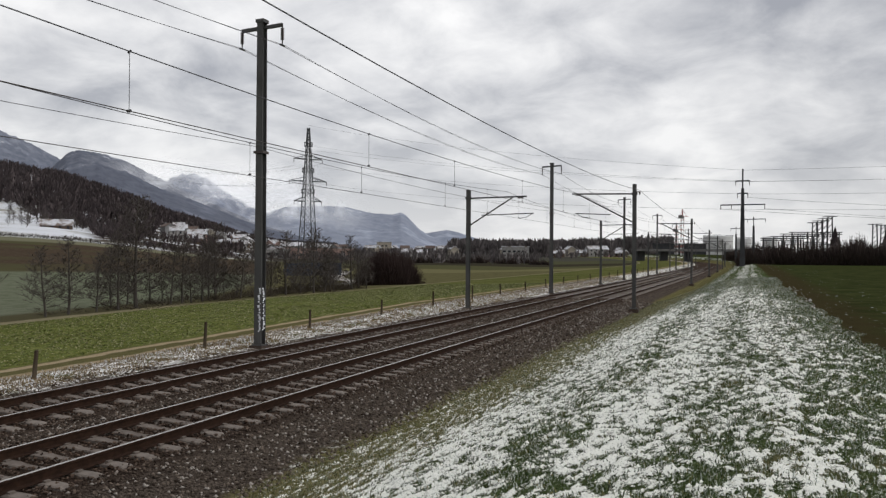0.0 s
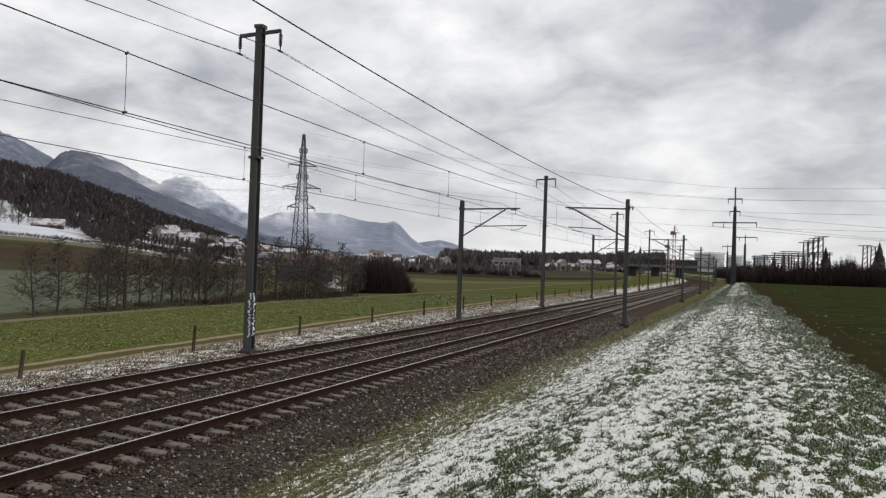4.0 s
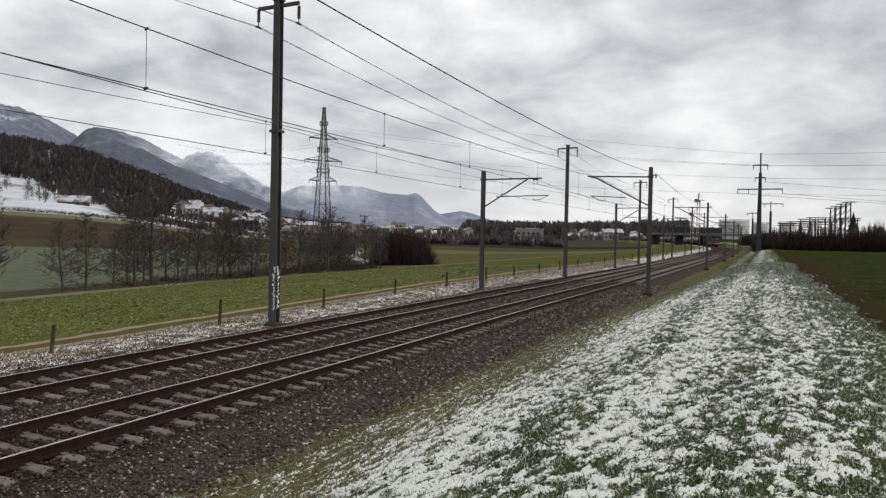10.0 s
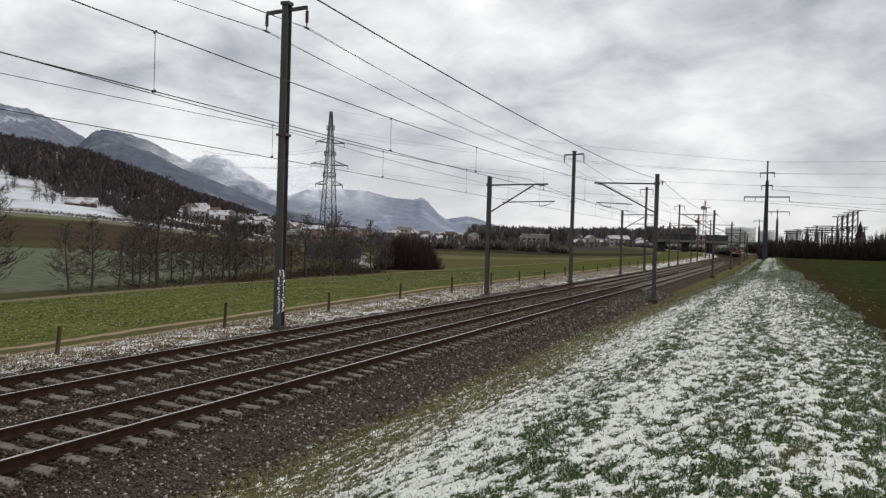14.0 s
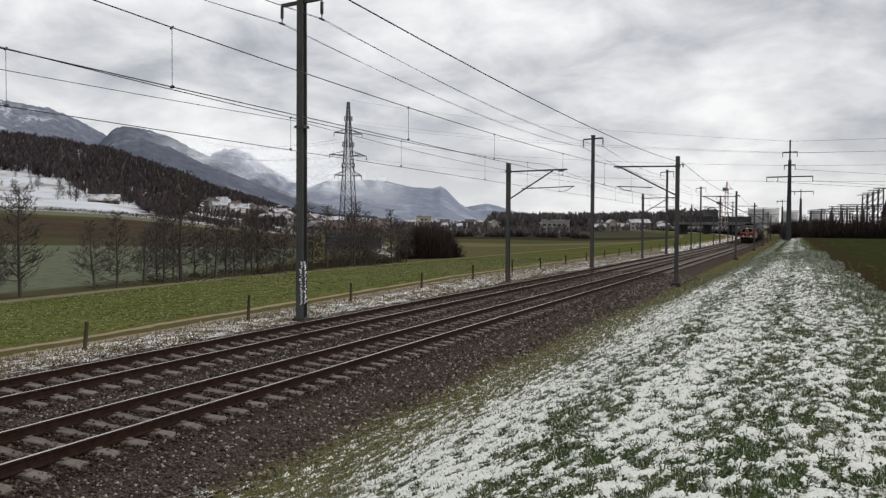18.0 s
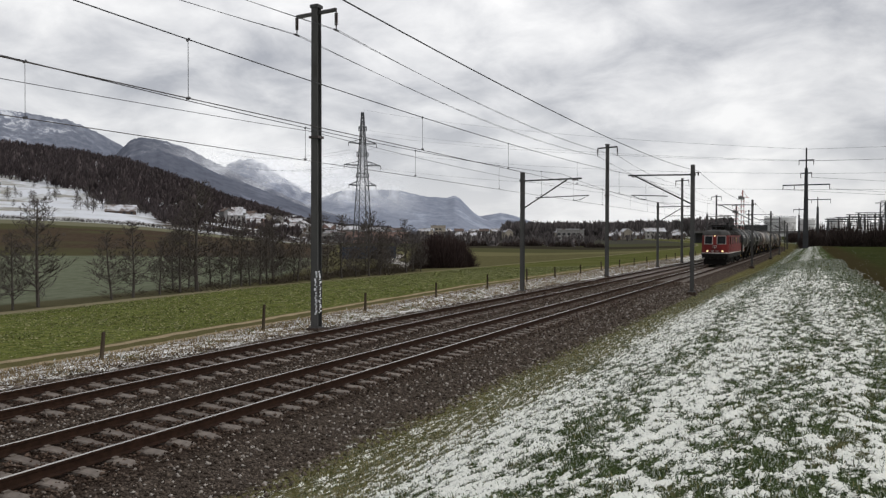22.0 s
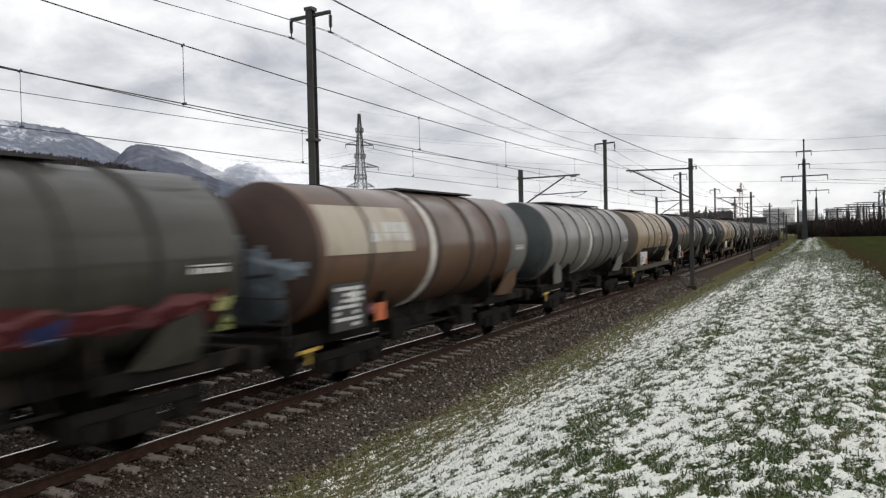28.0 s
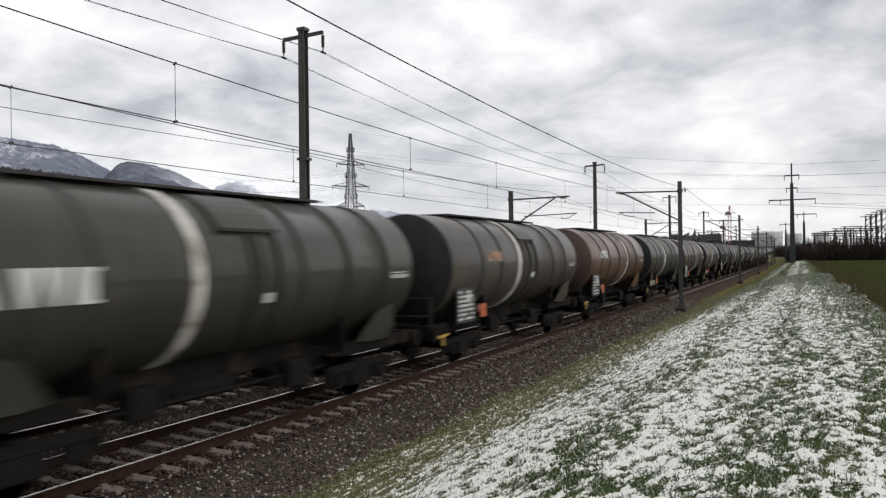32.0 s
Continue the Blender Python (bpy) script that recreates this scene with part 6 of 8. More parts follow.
PAINTS = {
    "black": paint("sooty_black_tank_paint", (0.012, 0.013, 0.012), (0.024, 0.022, 0.019), 0.55, 0.4, gloss=0.19),
    "green": paint("dark_green_tank_paint", (0.034, 0.033, 0.025), (0.065, 0.058, 0.044), 0.45, 0.6, gloss=0.22),
    "brown": paint("rust_brown_tank_paint", (0.120, 0.066, 0.038), (0.060, 0.036, 0.025), 0.34, 0.6),
    "grey": paint("light_grey_tank_paint", (0.205, 0.195, 0.180), (0.125, 0.113, 0.100), 0.34, 0.6),
    "panel": paint("grey_repaint", (0.15, 0.15, 0.145), (0.075, 0.07, 0.065), 0.45, 0.6),
    "beige": paint("dusty_beige_tank_paint", (0.30, 0.225, 0.135), (0.19, 0.135, 0.08), 0.42, 0.6),
    "dusty": paint("dusty_dark_grey_tank_paint", (0.052, 0.047, 0.041), (0.100, 0.078, 0.058), 0.42, 0.6, gloss=0.24),
    "maroon": paint("dirty_maroon_tank_paint", (0.050, 0.030, 0.025), (0.085, 0.060, 0.050), 0.4, 0.6),
    "pale": paint("pale_cream_patch", (0.42, 0.37, 0.29), (0.26, 0.21, 0.15), 0.55, 0.5),
}
RING = surface("dark_ring_steel", (0.022, 0.020, 0.018), (0.04, 0.036, 0.032), 6, 0.7, 0, 0)
WHITE_BAND = surface("dirty_white_band", (0.62, 0.60, 0.55), (0.76, 0.74, 0.69), 4, 0.6, 0, 0, stain=(0.30, 0.27, 0.23), stain_scale=1.5, amount=0.6)
UNDER = surface("black_running_gear", (0.007, 0.0065, 0.006), (0.017, 0.015, 0.0135), 6, 0.85, 0, 0.2, 0.003, gloss=0.12)
SILL = surface("dusty_sill_steel", (0.007, 0.0063, 0.0056), (0.015, 0.0132, 0.0115), 4, 0.85, 0, 0.1, 0.003, (0.030, 0.024, 0.019), 1.2, 0.5, gloss=0.1)
WHEEL = surface("worn_wheel_steel", (0.012, 0.011, 0.010), (0.028, 0.024, 0.021), 6, 0.6, 0.4, 0)
PLATE_W = surface("off_white_plate", (0.48, 0.48, 0.46), (0.60, 0.60, 0.58), 5, 0.6, 0, 0)
ORANGE = surface("orange_hazard_plate", (0.42, 0.10, 0.035), (0.52, 0.15, 0.055), 5, 0.6, 0, 0)
YELLOW = surface("yellow_handle_paint", (0.45, 0.29, 0.05), (0.55, 0.38, 0.09), 5, 0.6, 0, 0)
RUSTY_MARK = surface("rust_stained_marking", (0.34, 0.17, 0.09), (0.45, 0.30, 0.20), 4, 0.7, 0, 0)
INK = plain("dark_lettering_paint", (0.04, 0.04, 0.042), 0.6)
PALE_MARK = plain("white_marking_paint", (0.60, 0.60, 0.57), 0.6)
SPRAY_R = surface("sprayed_red_paint", (0.055, 0.014, 0.015), (0.12, 0.026, 0.029), 3, 0.6, 0, 0, gloss=0.25)
SPRAY_PINK = surface("sprayed_bright_red_paint", (0.13, 0.036, 0.042), (0.21, 0.085, 0.09), 3, 0.5, 0, 0)
SPRAY_BLUE = surface("sprayed_dark_blue_paint", (0.02, 0.03, 0.10), (0.03, 0.05, 0.15), 3, 0.5, 0, 0)
SPRAY_LIGHT = surface("sprayed_pale_blue_paint", (0.20, 0.25, 0.29), (0.28, 0.33, 0.37), 3, 0.5, 0, 0)
SPRAY_B = surface("sprayed_grey_blue_paint", (0.10, 0.125, 0.15), (0.18, 0.21, 0.24), 3, 0.5, 0, 0)
SPRAY_Y = surface("sprayed_yellow_paint", (0.42, 0.42, 0.16), (0.5, 0.5, 0.22), 3, 0.5, 0, 0)
# end paints hold soot and part of the ends' own shade in their colour
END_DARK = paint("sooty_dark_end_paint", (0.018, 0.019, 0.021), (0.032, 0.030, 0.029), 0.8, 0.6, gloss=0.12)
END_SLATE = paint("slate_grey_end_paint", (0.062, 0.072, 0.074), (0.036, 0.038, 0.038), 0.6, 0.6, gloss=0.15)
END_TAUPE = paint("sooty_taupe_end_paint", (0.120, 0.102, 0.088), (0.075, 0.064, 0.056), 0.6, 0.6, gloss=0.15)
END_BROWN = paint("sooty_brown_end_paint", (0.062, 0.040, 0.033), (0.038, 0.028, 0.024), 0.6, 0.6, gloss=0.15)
TANK_R, TANK_Z = 1.54, 2.88


DOME = 0.80


def spin_barrel(bm, y0, y1, r, dome, z, n=48):
    """A tank lying along y with shallow dished ends that meet the shell in a tight knuckle."""
    cap = [(dome * (1 - q ** 2.6) + 0.05, r * q) for q in (0.02, 0.2, 0.4, 0.6, 0.75, 0.87, 0.955)] + [(0.035, r * 0.985), (0.0, r)]
    prof = [(y0 - 0.074, r * 0.985), (y0 - 0.04, r * 0.996), (y0, r)] + [(y1 + d, rr) for d, rr in reversed(cap)]
    rings = []
    for y, rr in prof:
        rings.append([bm.verts.new((rr * math.cos(6.283185 * i / n), y, z + rr * math.sin(6.283185 * i / n))) for i in range(n)])
    for a, b in zip(rings, rings[1:]):
        for i in range(n):
            bm.faces.new((a[i], a[(i + 1) % n], b[(i + 1) % n], b[i]))
    bm.faces.new(list(reversed(rings[-1])))
    bmesh.ops.recalc_face_normals(bm, faces=bm.faces)
    return bm


def end_y(x, z, h, up=0.006):
    """The leading end's surface at x, z, a little proud of the plate."""
    q2 = min(1.0, (x * x + (z - TANK_Z) ** 2) / TANK_R ** 2)
    return -h - DOME * (1 - q2 ** 1.3) - 0.05 - up


def end_skin(bm, h, up, n=48):
    """The dished plate of the leading end."""
    rings = []
    for q in (0.0, 0.2, 0.4, 0.6, 0.75, 0.87, 0.94, 0.985):
        if q == 0.0:
            rings.append([bm.verts.new((0, end_y(0, TANK_Z, h, up), TANK_Z))])
            continue
        rings.append([bm.verts.new((TANK_R * q * math.cos(6.283185 * i / n), end_y(TANK_R * q, TANK_Z, h, up), TANK_Z + TANK_R * q * math.sin(6.283185 * i / n))) for i in range(n)])
    for i in range(n):
        bm.faces.new((rings[0][0], rings[1][i], rings[1][(i + 1) % n]))
    for a, b in zip(rings[1:], rings[2:]):
        for i in range(n):
            bm.faces.new((a[i], b[i], b[(i + 1) % n], a[(i + 1) % n]))
    bmesh.ops.recalc_face_normals(bm, faces=bm.faces)
    return bm


def end_patch(bm, h, outline, up, step=0.07):
    """A sprayed shape on the leading end, inside the outline (x, z)."""
    xs, zs = [p[0] for p in outline], [p[1] for p in outline]

    def inside(x, z):
        hit = False
        for (xa, za), (xb, zb) in zip(outline, outline[1:] + outline[:1]):
            if (za > z) != (zb > z) and x < xa + (z - za) / (zb - za) * (xb - xa):
                hit = not hit
        return hit and math.hypot(x, z - TANK_Z) < TANK_R * 0.965

    grid = {}

    def vert(i, j):
        if (i, j) not in grid:
            x, z = min(xs) + i * step, min(zs) + j * step
            grid[i, j] = bm.verts.new((x, end_y(x, z, h, up), z))
        return grid[i, j]

    for i in range(int((max(xs) - min(xs)) / step) + 1):
        for j in range(int((max(zs) - min(zs)) / step) + 1):
            if inside(min(xs) + (i + 0.5) * step, min(zs) + (j + 0.5) * step):
                bm.faces.new((vert(i, j), vert(i + 1, j), vert(i + 1, j + 1), vert(i, j + 1)))
    return bm


def end_stroke(bm, h, a, b, width, up):
    """A sprayed line on the leading end."""
    a, b = Vector(a), Vector(b)
    d = (b - a).normalized()
    s = Vector((-d.y, d.x)) * width / 2
    n = 6
    rows = []
    for i in range(n + 1):
        c = a.lerp(b, i / n)
        rows.append([bm.verts.new((q.x, end_y(q.x, q.y, h, up), q.y)) for q in (c - s, c + s)])
    for p, q in zip(rows, rows[1:]):
        bm.faces.new((p[0], p[1], q[1], q[0]))
    return bm


def wavy(bm, y0, y1, a0, a1, r, z, rng, step=0.16, n=6):
    """A sprayed strip along the side with a wandering upper and lower edge."""
    m = max(2, int((y1 - y0) / step))
    rows, lo, hi = [], a0, a1
    for j in range(m + 1):
        lo += rng.uniform(-0.05, 0.05) + (a0 - lo) * 0.3
        hi += rng.uniform(-0.06, 0.06) + (a1 - hi) * 0.3
        y = y0 + (y1 - y0) * j / m
        rows.append([bm.verts.new((r * math.cos(lo + (hi - lo) * i / n), y, z + r * math.sin(lo + (hi - lo) * i / n))) for i in range(n + 1)])
    for a, b in zip(rows, rows[1:]):
        for i in range(n):
            bm.faces.new((a[i], a[i + 1], b[i + 1], b[i]))
    bmesh.ops.recalc_face_normals(bm, faces=bm.faces)
    return bm


def hoop(bm, y, w, r, z, t=0.03, n=40, a0=0.0, a1=6.283185):
    """A flat band round the tank from angle a0 to a1."""
    closed = a1 - a0 > 6.28
    k = n if closed else n + 1
    rows = []
    for i in range(k):
        a = a0 + (a1 - a0) * i / n
        c, s = math.cos(a), math.sin(a)
        rows.append([bm.verts.new((rr * c, y + o, z + rr * s)) for rr, o in ((r - 0.01, -w / 2), (r + t, -w / 2), (r + t, w / 2), (r - 0.01, w / 2))])
    for i in range(k if closed else k - 1):
        a, b = rows[i], rows[(i + 1) % k]
        for j in range(3):
            bm.faces.new((a[j], a[j + 1], b[j + 1], b[j]))
    bmesh.ops.recalc_face_normals(bm, faces=bm.faces)
    return bm


def skin(bm, y0, y1, a0, a1, r, z, n=10):
    """A patch that hugs the tank's side, seen from the +x side."""
    rows = [[bm.verts.new((r * math.cos(a0 + (a1 - a0) * i / n), y, z + r * math.sin(a0 + (a1 - a0) * i / n))) for y in (y0, y1)] for i in range(n + 1)]
    for a, b in zip(rows, rows[1:]):
        bm.faces.new((a[0], a[1], b[1], b[0]))
    bmesh.ops.recalc_face_normals(bm, faces=bm.faces)
    return bm


def wheelset(parent, y, first):
    if first is not None:
        o = shared("wheelset", first, parent, pose(0, y, 0))
        return first
    bm = bmesh.new()
    for s in (-1, 1):
        tube(bm, (s * 0.69, 0, 0.46), (s * 0.82, 0, 0.46), 0.455, 0.46, 28)
        tube(bm, (s * 0.66, 0, 0.46), (s * 0.69, 0, 0.46), 0.485, 0.485, 28)
    tube(bm, (-0.95, 0, 0.46), (0.95, 0, 0.46), 0.085, n=10)
    ob = part("wheelset", bm, WHEEL, parent)
    ob.matrix_local = pose(0, y, 0)
    return ob


BOGIE = {}


def bogie(parent, y):
    """A two-axle bogie with side frames, springs and axle boxes."""
    if "b" in BOGIE:
        src = BOGIE["b"]
        b = shared("bogie", src, parent, pose(0, y, 0))
        for c in src.children:
            shared(c.name.split(".")[0], c, b, c.matrix_local.copy())
        return b
    bm = bmesh.new()
    for s in (-1, 1):
        box(bm, s * 1.0 - 0.06, s * 1.0 + 0.06, -1.25, 1.25, 0.62, 0.80, 0.02)
        box(bm, s * 1.0 - 0.07, s * 1.0 + 0.07, -0.45, 0.45, 0.28, 0.66, 0.03)
        for a, b in ((-1.42, -1.28), (1.28, 1.42)):
            box(bm, s * 1.0 - 0.09, s * 1.0 + 0.05, a, b, 0.42, 0.78, 0.02)
        for o in (-0.55, 0.55):
            box(bm, s * 0.80 - 0.06, s * 0.80 + 0.06, o * 0.9 - 0.07, o * 0.9 + 0.07, 0.24, 0.70, 0.02)
        for yy in (-0.9, 0.9):
            for o in (-0.24, 0.24):
                tube(bm, (s * 1.0, yy + o, 0.40), (s * 1.0, yy + o, 0.64), 0.075, n=10)
            box(bm, s * 1.0 - 0.10, s * 1.0 + 0.12, yy - 0.15, yy + 0.15, 0.32, 0.60, 0.03)
    box(bm, -1.0, 1.0, -0.2, 0.2, 0.55, 0.85)
    b = part("bogie", bm, UNDER, parent, "black two-axle bogie")
    b.matrix_local = pose(0, y, 0)
    first = None
    for yy in (-0.9, 0.9):
        first = wheelset(b, yy, first)
    BOGIE["b"] = b
    return b


def buffers(parent, y, way):
    for s in (-1, 1):
        bm = bmesh.new()
        tube(bm, (s * 0.875, y, 1.05), (s * 0.875, y + way * 0.38, 1.05), 0.11, 0.10, 12)
        tube(bm, (s * 0.875, y + way * 0.38, 1.05), (s * 0.875, y + way * 0.62, 1.05), 0.075, n=12)
        tube(bm, (s * 0.875, y + way * 0.60, 1.05), (s * 0.875, y + way * 0.64, 1.05), 0.225, 0.22, 20)
        part("buffer", bm, UNDER, parent)
    bm = bmesh.new()
    tube(bm, (0, y, 1.0), (0, y + way * 0.5, 0.98), 0.05, n=8)
    bar(bm, (0, y + way * 0.3, 1.0), (0, y + way * 0.45, 0.62), 0.07)
    part("coupling", bm, UNDER, parent)


def marks(bm, rng, x, y0, y1, z0, z1, rows, fill=0.75):
    """Rows of small bars where unreadable writing stands."""
    dz = (z1 - z0) / rows
    for i in range(rows):
        y = y0
        while y < y1 - 0.05:
            w = rng.uniform(0.08, 0.35)
            if rng.random() < fill:
                box(bm, x, x + 0.004, y, min(y + w, y1), z0 + dz * (i + 0.2), z0 + dz * (i + 0.75))
            y += w + 0.05
    return bm


def tank_wagon(length, colour, band, rings, label, logo=None, plate=0, cover=None, hatch=None, under_black=False, seed=0, end_colour=None, spray="", dashed=False, low_frame=False, walk_from=0.15, walk_to=0.8):
    """A bogie tank wagon, front end at -y. length is that of the barrel; band lies that far behind its front."""
    rng = random.Random(seed)
    e = holder("tank_wagon", Matrix.Identity(4), label, "tank wagon", "wagons of the freight train")
    h = length / 2
    R, Z = TANK_R, TANK_Z
    pt = PAINTS[colour]
    tank = part("tank", spin_barrel(bmesh.new(), -h, h, R, DOME, Z), pt, e, smooth=True)
    # the end's colour is darkened for soot and for shade together
    part("tank_end", end_skin(bmesh.new(), h, 0.0), {"brown": END_BROWN, "maroon": END_BROWN, "beige": END_TAUPE, "grey": END_SLATE}.get(colour, END_DARK), tank, "sooty dished end plate with its shade in the paint", True)
    for f in rings:
        part("ring", hoop(bmesh.new(), -h + f, 0.13, R, Z, 0.025), RING, tank)
    if band is not None:
        y = -h + band
        if dashed:
            for a0, a1 in ((-0.75, -0.45), (-0.36, -0.18), (-0.08, 0.06), (0.16, 0.30), (0.42, 1.5)):
                part("white_band", hoop(bmesh.new(), y, 0.20, R, Z, 0.016, 8, a0, a1), WHITE_BAND, tank)
        else:
            part("white_band", hoop(bmesh.new(), y, 0.24, R, Z, 0.035), WHITE_BAND, tank, "white painted band round the tank")
    if end_colour:
        part("repainted_panel", skin(bmesh.new(), h - 1.55, h - 0.05, -1.3, 0.80, R + 0.014, Z, 16), PAINTS[end_colour], tank, "grey repainted panel at the end of the tank", True)
    if under_black:
        # black skin over the lower part of the barrel
        part("lower_jacket", skin(bmesh.new(), -h + 1.6, h - 1.2, -1.4, -0.42, R + 0.014, Z), PAINTS["black"], tank, "black lower side of the tank", True)
    if cover == "pale":
        part("pale_panel", skin(bmesh.new(), -h + 0.1, -h + 3.9, -0.02, 0.72, R + 0.013, Z), PAINTS["pale"], tank, "pale painted panel", True)
    if hatch is not None:
        # a hinged plate over the side ladder
        ya, yb = -h + hatch, -h + hatch + 1.6
        bm = skin(bmesh.new(), ya, yb, 0.56, 1.16, R + 0.06, Z, 5)
        part("side_flap", bm, pt, tank, "plate over the side ladder")
        bm = bmesh.new()
        bar(bm, ((R + 0.06) * math.cos(0.55), ya - 0.05, Z + (R + 0.06) * math.sin(0.55)), ((R + 0.06) * math.cos(0.55), yb + 0.05, Z + (R + 0.06) * math.sin(0.55)), 0.06)
        part("flap_edge", bm, RING, tank)
        part("ladder_rail", hoop(bmesh.new(), ya + 0.75, 0.09, R, Z, 0.05, 20, -0.8, 0.55), RING, tank)
        part("ladder_rail", hoop(bmesh.new(), yb - 0.1, 0.07, R, Z, 0.05, 20, -0.8, 0.55), RING, tank)
        part("notice", skin(bmesh.new(), ya + 0.95, ya + 1.3, -0.32, -0.20, R + 0.02, Z, 2), PALE_MARK, tank)
    # walkway and manhole
    y0, y1 = -h + length * walk_from, -h + length * walk_to
    bm = bmesh.new()
    for s in (-1, 1):
        bar(bm, (s * 0.42, y0, Z + R + 0.05), (s * 0.42, y1, Z + R + 0.05), 0.05)
    n = int((y1 - y0) / 0.5)
    for i in range(n + 1):
        bar(bm, (-0.45, y0 + (y1 - y0) * i / n, Z + R + 0.045), (0.45, y0 + (y1 - y0) * i / n, Z + R + 0.045), 0.04)
        if i % 4 == 0:
            for s in (-1, 1):
                bar(bm, (s * 0.42, y0 + (y1 - y0) * i / n, Z + R - 0.1), (s * 0.42, y0 + (y1 - y0) * i / n, Z + R + 0.05), 0.05)
    box(bm, -0.36, 0.36, y0, y1, Z + R + 0.055, Z + R + 0.068)
    part("walkway", bm, RING, tank, "dark steel walkway along the top")
    bm = tube(bmesh.new(), (0, 0, Z + R - 0.05), (0, 0, Z + R + 0.09), 0.3, n=16)
    part("manhole", bm, RING, tank)
    # end ladder and rails at the leading end
    bm = bmesh.new()
    for s in (-0.2, 0.2):
        bar(bm, (-0.75 + s, -h - 0.80, 1.1), (-0.75 + s, -h - 0.80, Z + R + 0.1), 0.045)
    for i in range(10):
        z = 1.35 + i * 0.32
        bar(bm, (-0.95, -h - 0.80, z), (-0.55, -h - 0.80, z), 0.035)
    for z in (1.55, 2.05):
        bar(bm, (-1.2, -h - 0.84, z), (1.2, -h - 0.84, z), 0.035)
    for x in (-1.2, 1.2):
        bar(bm, (x, -h - 0.84, 1.1), (x, -h - 0.84, 2.05), 0.04)
    part("end_ladder", bm, RING, e)
    # frame
    bm = bmesh.new()
    for s in (-1, 1):
        if low_frame:
            box(bm, s * 1.18 - 0.06, s * 1.18 + 0.06, -h - 0.85, h + 0.85, 0.98, 1.24, 0.02)
        else:
            for a, b in ((-h - 0.85, -h + 2.7), (h - 2.7, h + 0.85)):
                box(bm, s * 1.05 - 0.06, s * 1.05 + 0.06, a, b, 1.0, 1.28, 0.02)
    for a, b in ((-h - 0.85, -h - 0.55), (h + 0.55, h + 0.85)):
        box(bm, -1.3, 1.3, a, b, 0.86, 1.28, 0.03)
    box(bm, -0.3, 0.3, -h - 0.6, h + 0.6, 0.95, 1.3)
    # filler block added under the barrel to stop daylight showing through
    box(bm, -0.42, 0.42, -h + 0.4, h - 0.4, 0.98, 1.56)
    part("frame", bm, PAINTS["dusty"] if low_frame else SILL, e, "dusty steel underframe")
    for yc in (-h + 1.75, h - 1.75):
        for y in (yc - 1.1, yc + 1.1):
            part("saddle", box(bmesh.new(), -1.3, 1.3, y - 0.05, y + 0.05, 1.25, 1.95), SILL, e)
        way = -1 if yc < 0 else 1
        for s in (-1, 1):
            bm = bmesh.new()
            edge = [(0.15, 1.16, 1.28), (0.55, 1.20, 1.24), (1.55, 1.20, 1.24), (1.62, 1.30, 1.55), (1.50, 1.385, 2.10), (0.75, 1.33, 1.92), (0.35, 1.24, 1.52)]
            outer = [bm.verts.new((s * (x + 0.02), yc + way * (y - 0.5), z)) for y, x, z in edge]
            inner = [bm.verts.new((s * (x - 0.03), yc + way * (y - 0.5), z)) for y, x, z in edge]
            bm.faces.new(outer)
            bm.faces.new(inner)
            for i in range(7):
                bm.faces.new((outer[i], outer[(i + 1) % 7], inner[(i + 1) % 7], inner[i]))
            bmesh.ops.recalc_face_normals(bm, faces=bm.faces)
            part("cradle", bm, pt, e, "curved cradle plate under the end of the tank")
        bogie(e, yc)
    bm = bmesh.new()
    tube(bm, (0.35, -1.2, 0.85), (0.35, 0.6, 0.85), 0.2, n=14)
    box(bm, -0.7, -0.2, -0.8, 0.3, 0.75, 1.1, 0.03)
    tube(bm, (0, 0.9, 1.5), (0, 0.9, 0.75), 0.12, n=10)
    tube(bm, (-1.25, 0.9, 0.8), (1.25, 0.9, 0.8), 0.09, n=10)
    for s in (-1, 1):
        tube(bm, (s * 0.95, -h + 3.2, 0.86), (s * 0.95, h - 3.2, 0.86), 0.035, n=6)
        box(bm, s * 0.9 - 0.22, s * 0.9 + 0.22, 1.5, 2.3, 0.62, 1.15, 0.03)
        box(bm, s * 0.9 - 0.2, s * 0.9 + 0.2, -2.6, -1.9, 0.7, 1.2, 0.03)
        for y in (-h + 3.3, -1.0, 1.3, h - 3.3):
            bar(bm, (s * 0.95, y, 0.84), (s * 0.6, y, 1.4), 0.06)
    part("brake_gear", bm, UNDER, e, "air tank, pipes and outlet valve")
    buffers(e, -h - 0.85, -1)
    buffers(e, h + 0.85, 1)
    # plates on the side that faces the bank
    yp = -h + 0.5
    if plate == 1:
        bm = box(bmesh.new(), 1.38, 1.41, yp + 0.2, yp + 2.1, 1.35, 2.05, 0.01)
        pl = part("data_plate", bm, PLATE_W, e, "large off-white data plate")
        part("writing", marks(bmesh.new(), rng, 1.411, yp + 0.3, yp + 1.2, 1.4, 2.0, 6), INK, pl)
        part("hazard_plate", box(bmesh.new(), 1.412, 1.425, yp + 1.55, yp + 2.05, 1.36, 1.68), ORANGE, pl, "orange hazard plate")
        part("hazard_sign", tube(bmesh.new(), (1.411, yp + 1.35, 1.58), (1.425, yp + 1.35, 1.58), 0.2, n=4), PALE_MARK, pl)
    elif plate == 2:
        bm2 = marks(bmesh.new(), rng, 1.39, yp, yp + 1.1, 1.3, 2.2, 6)
        box(bm2, 1.375, 1.388, yp - 0.1, yp + 1.2, 1.25, 2.25)
        pl = part("data_plate", bm2, INK, e, "black data panel")
        part("writing", marks(bmesh.new(), rng, 1.391, yp, yp + 1.1, 1.3, 2.2, 7), PALE_MARK, pl)
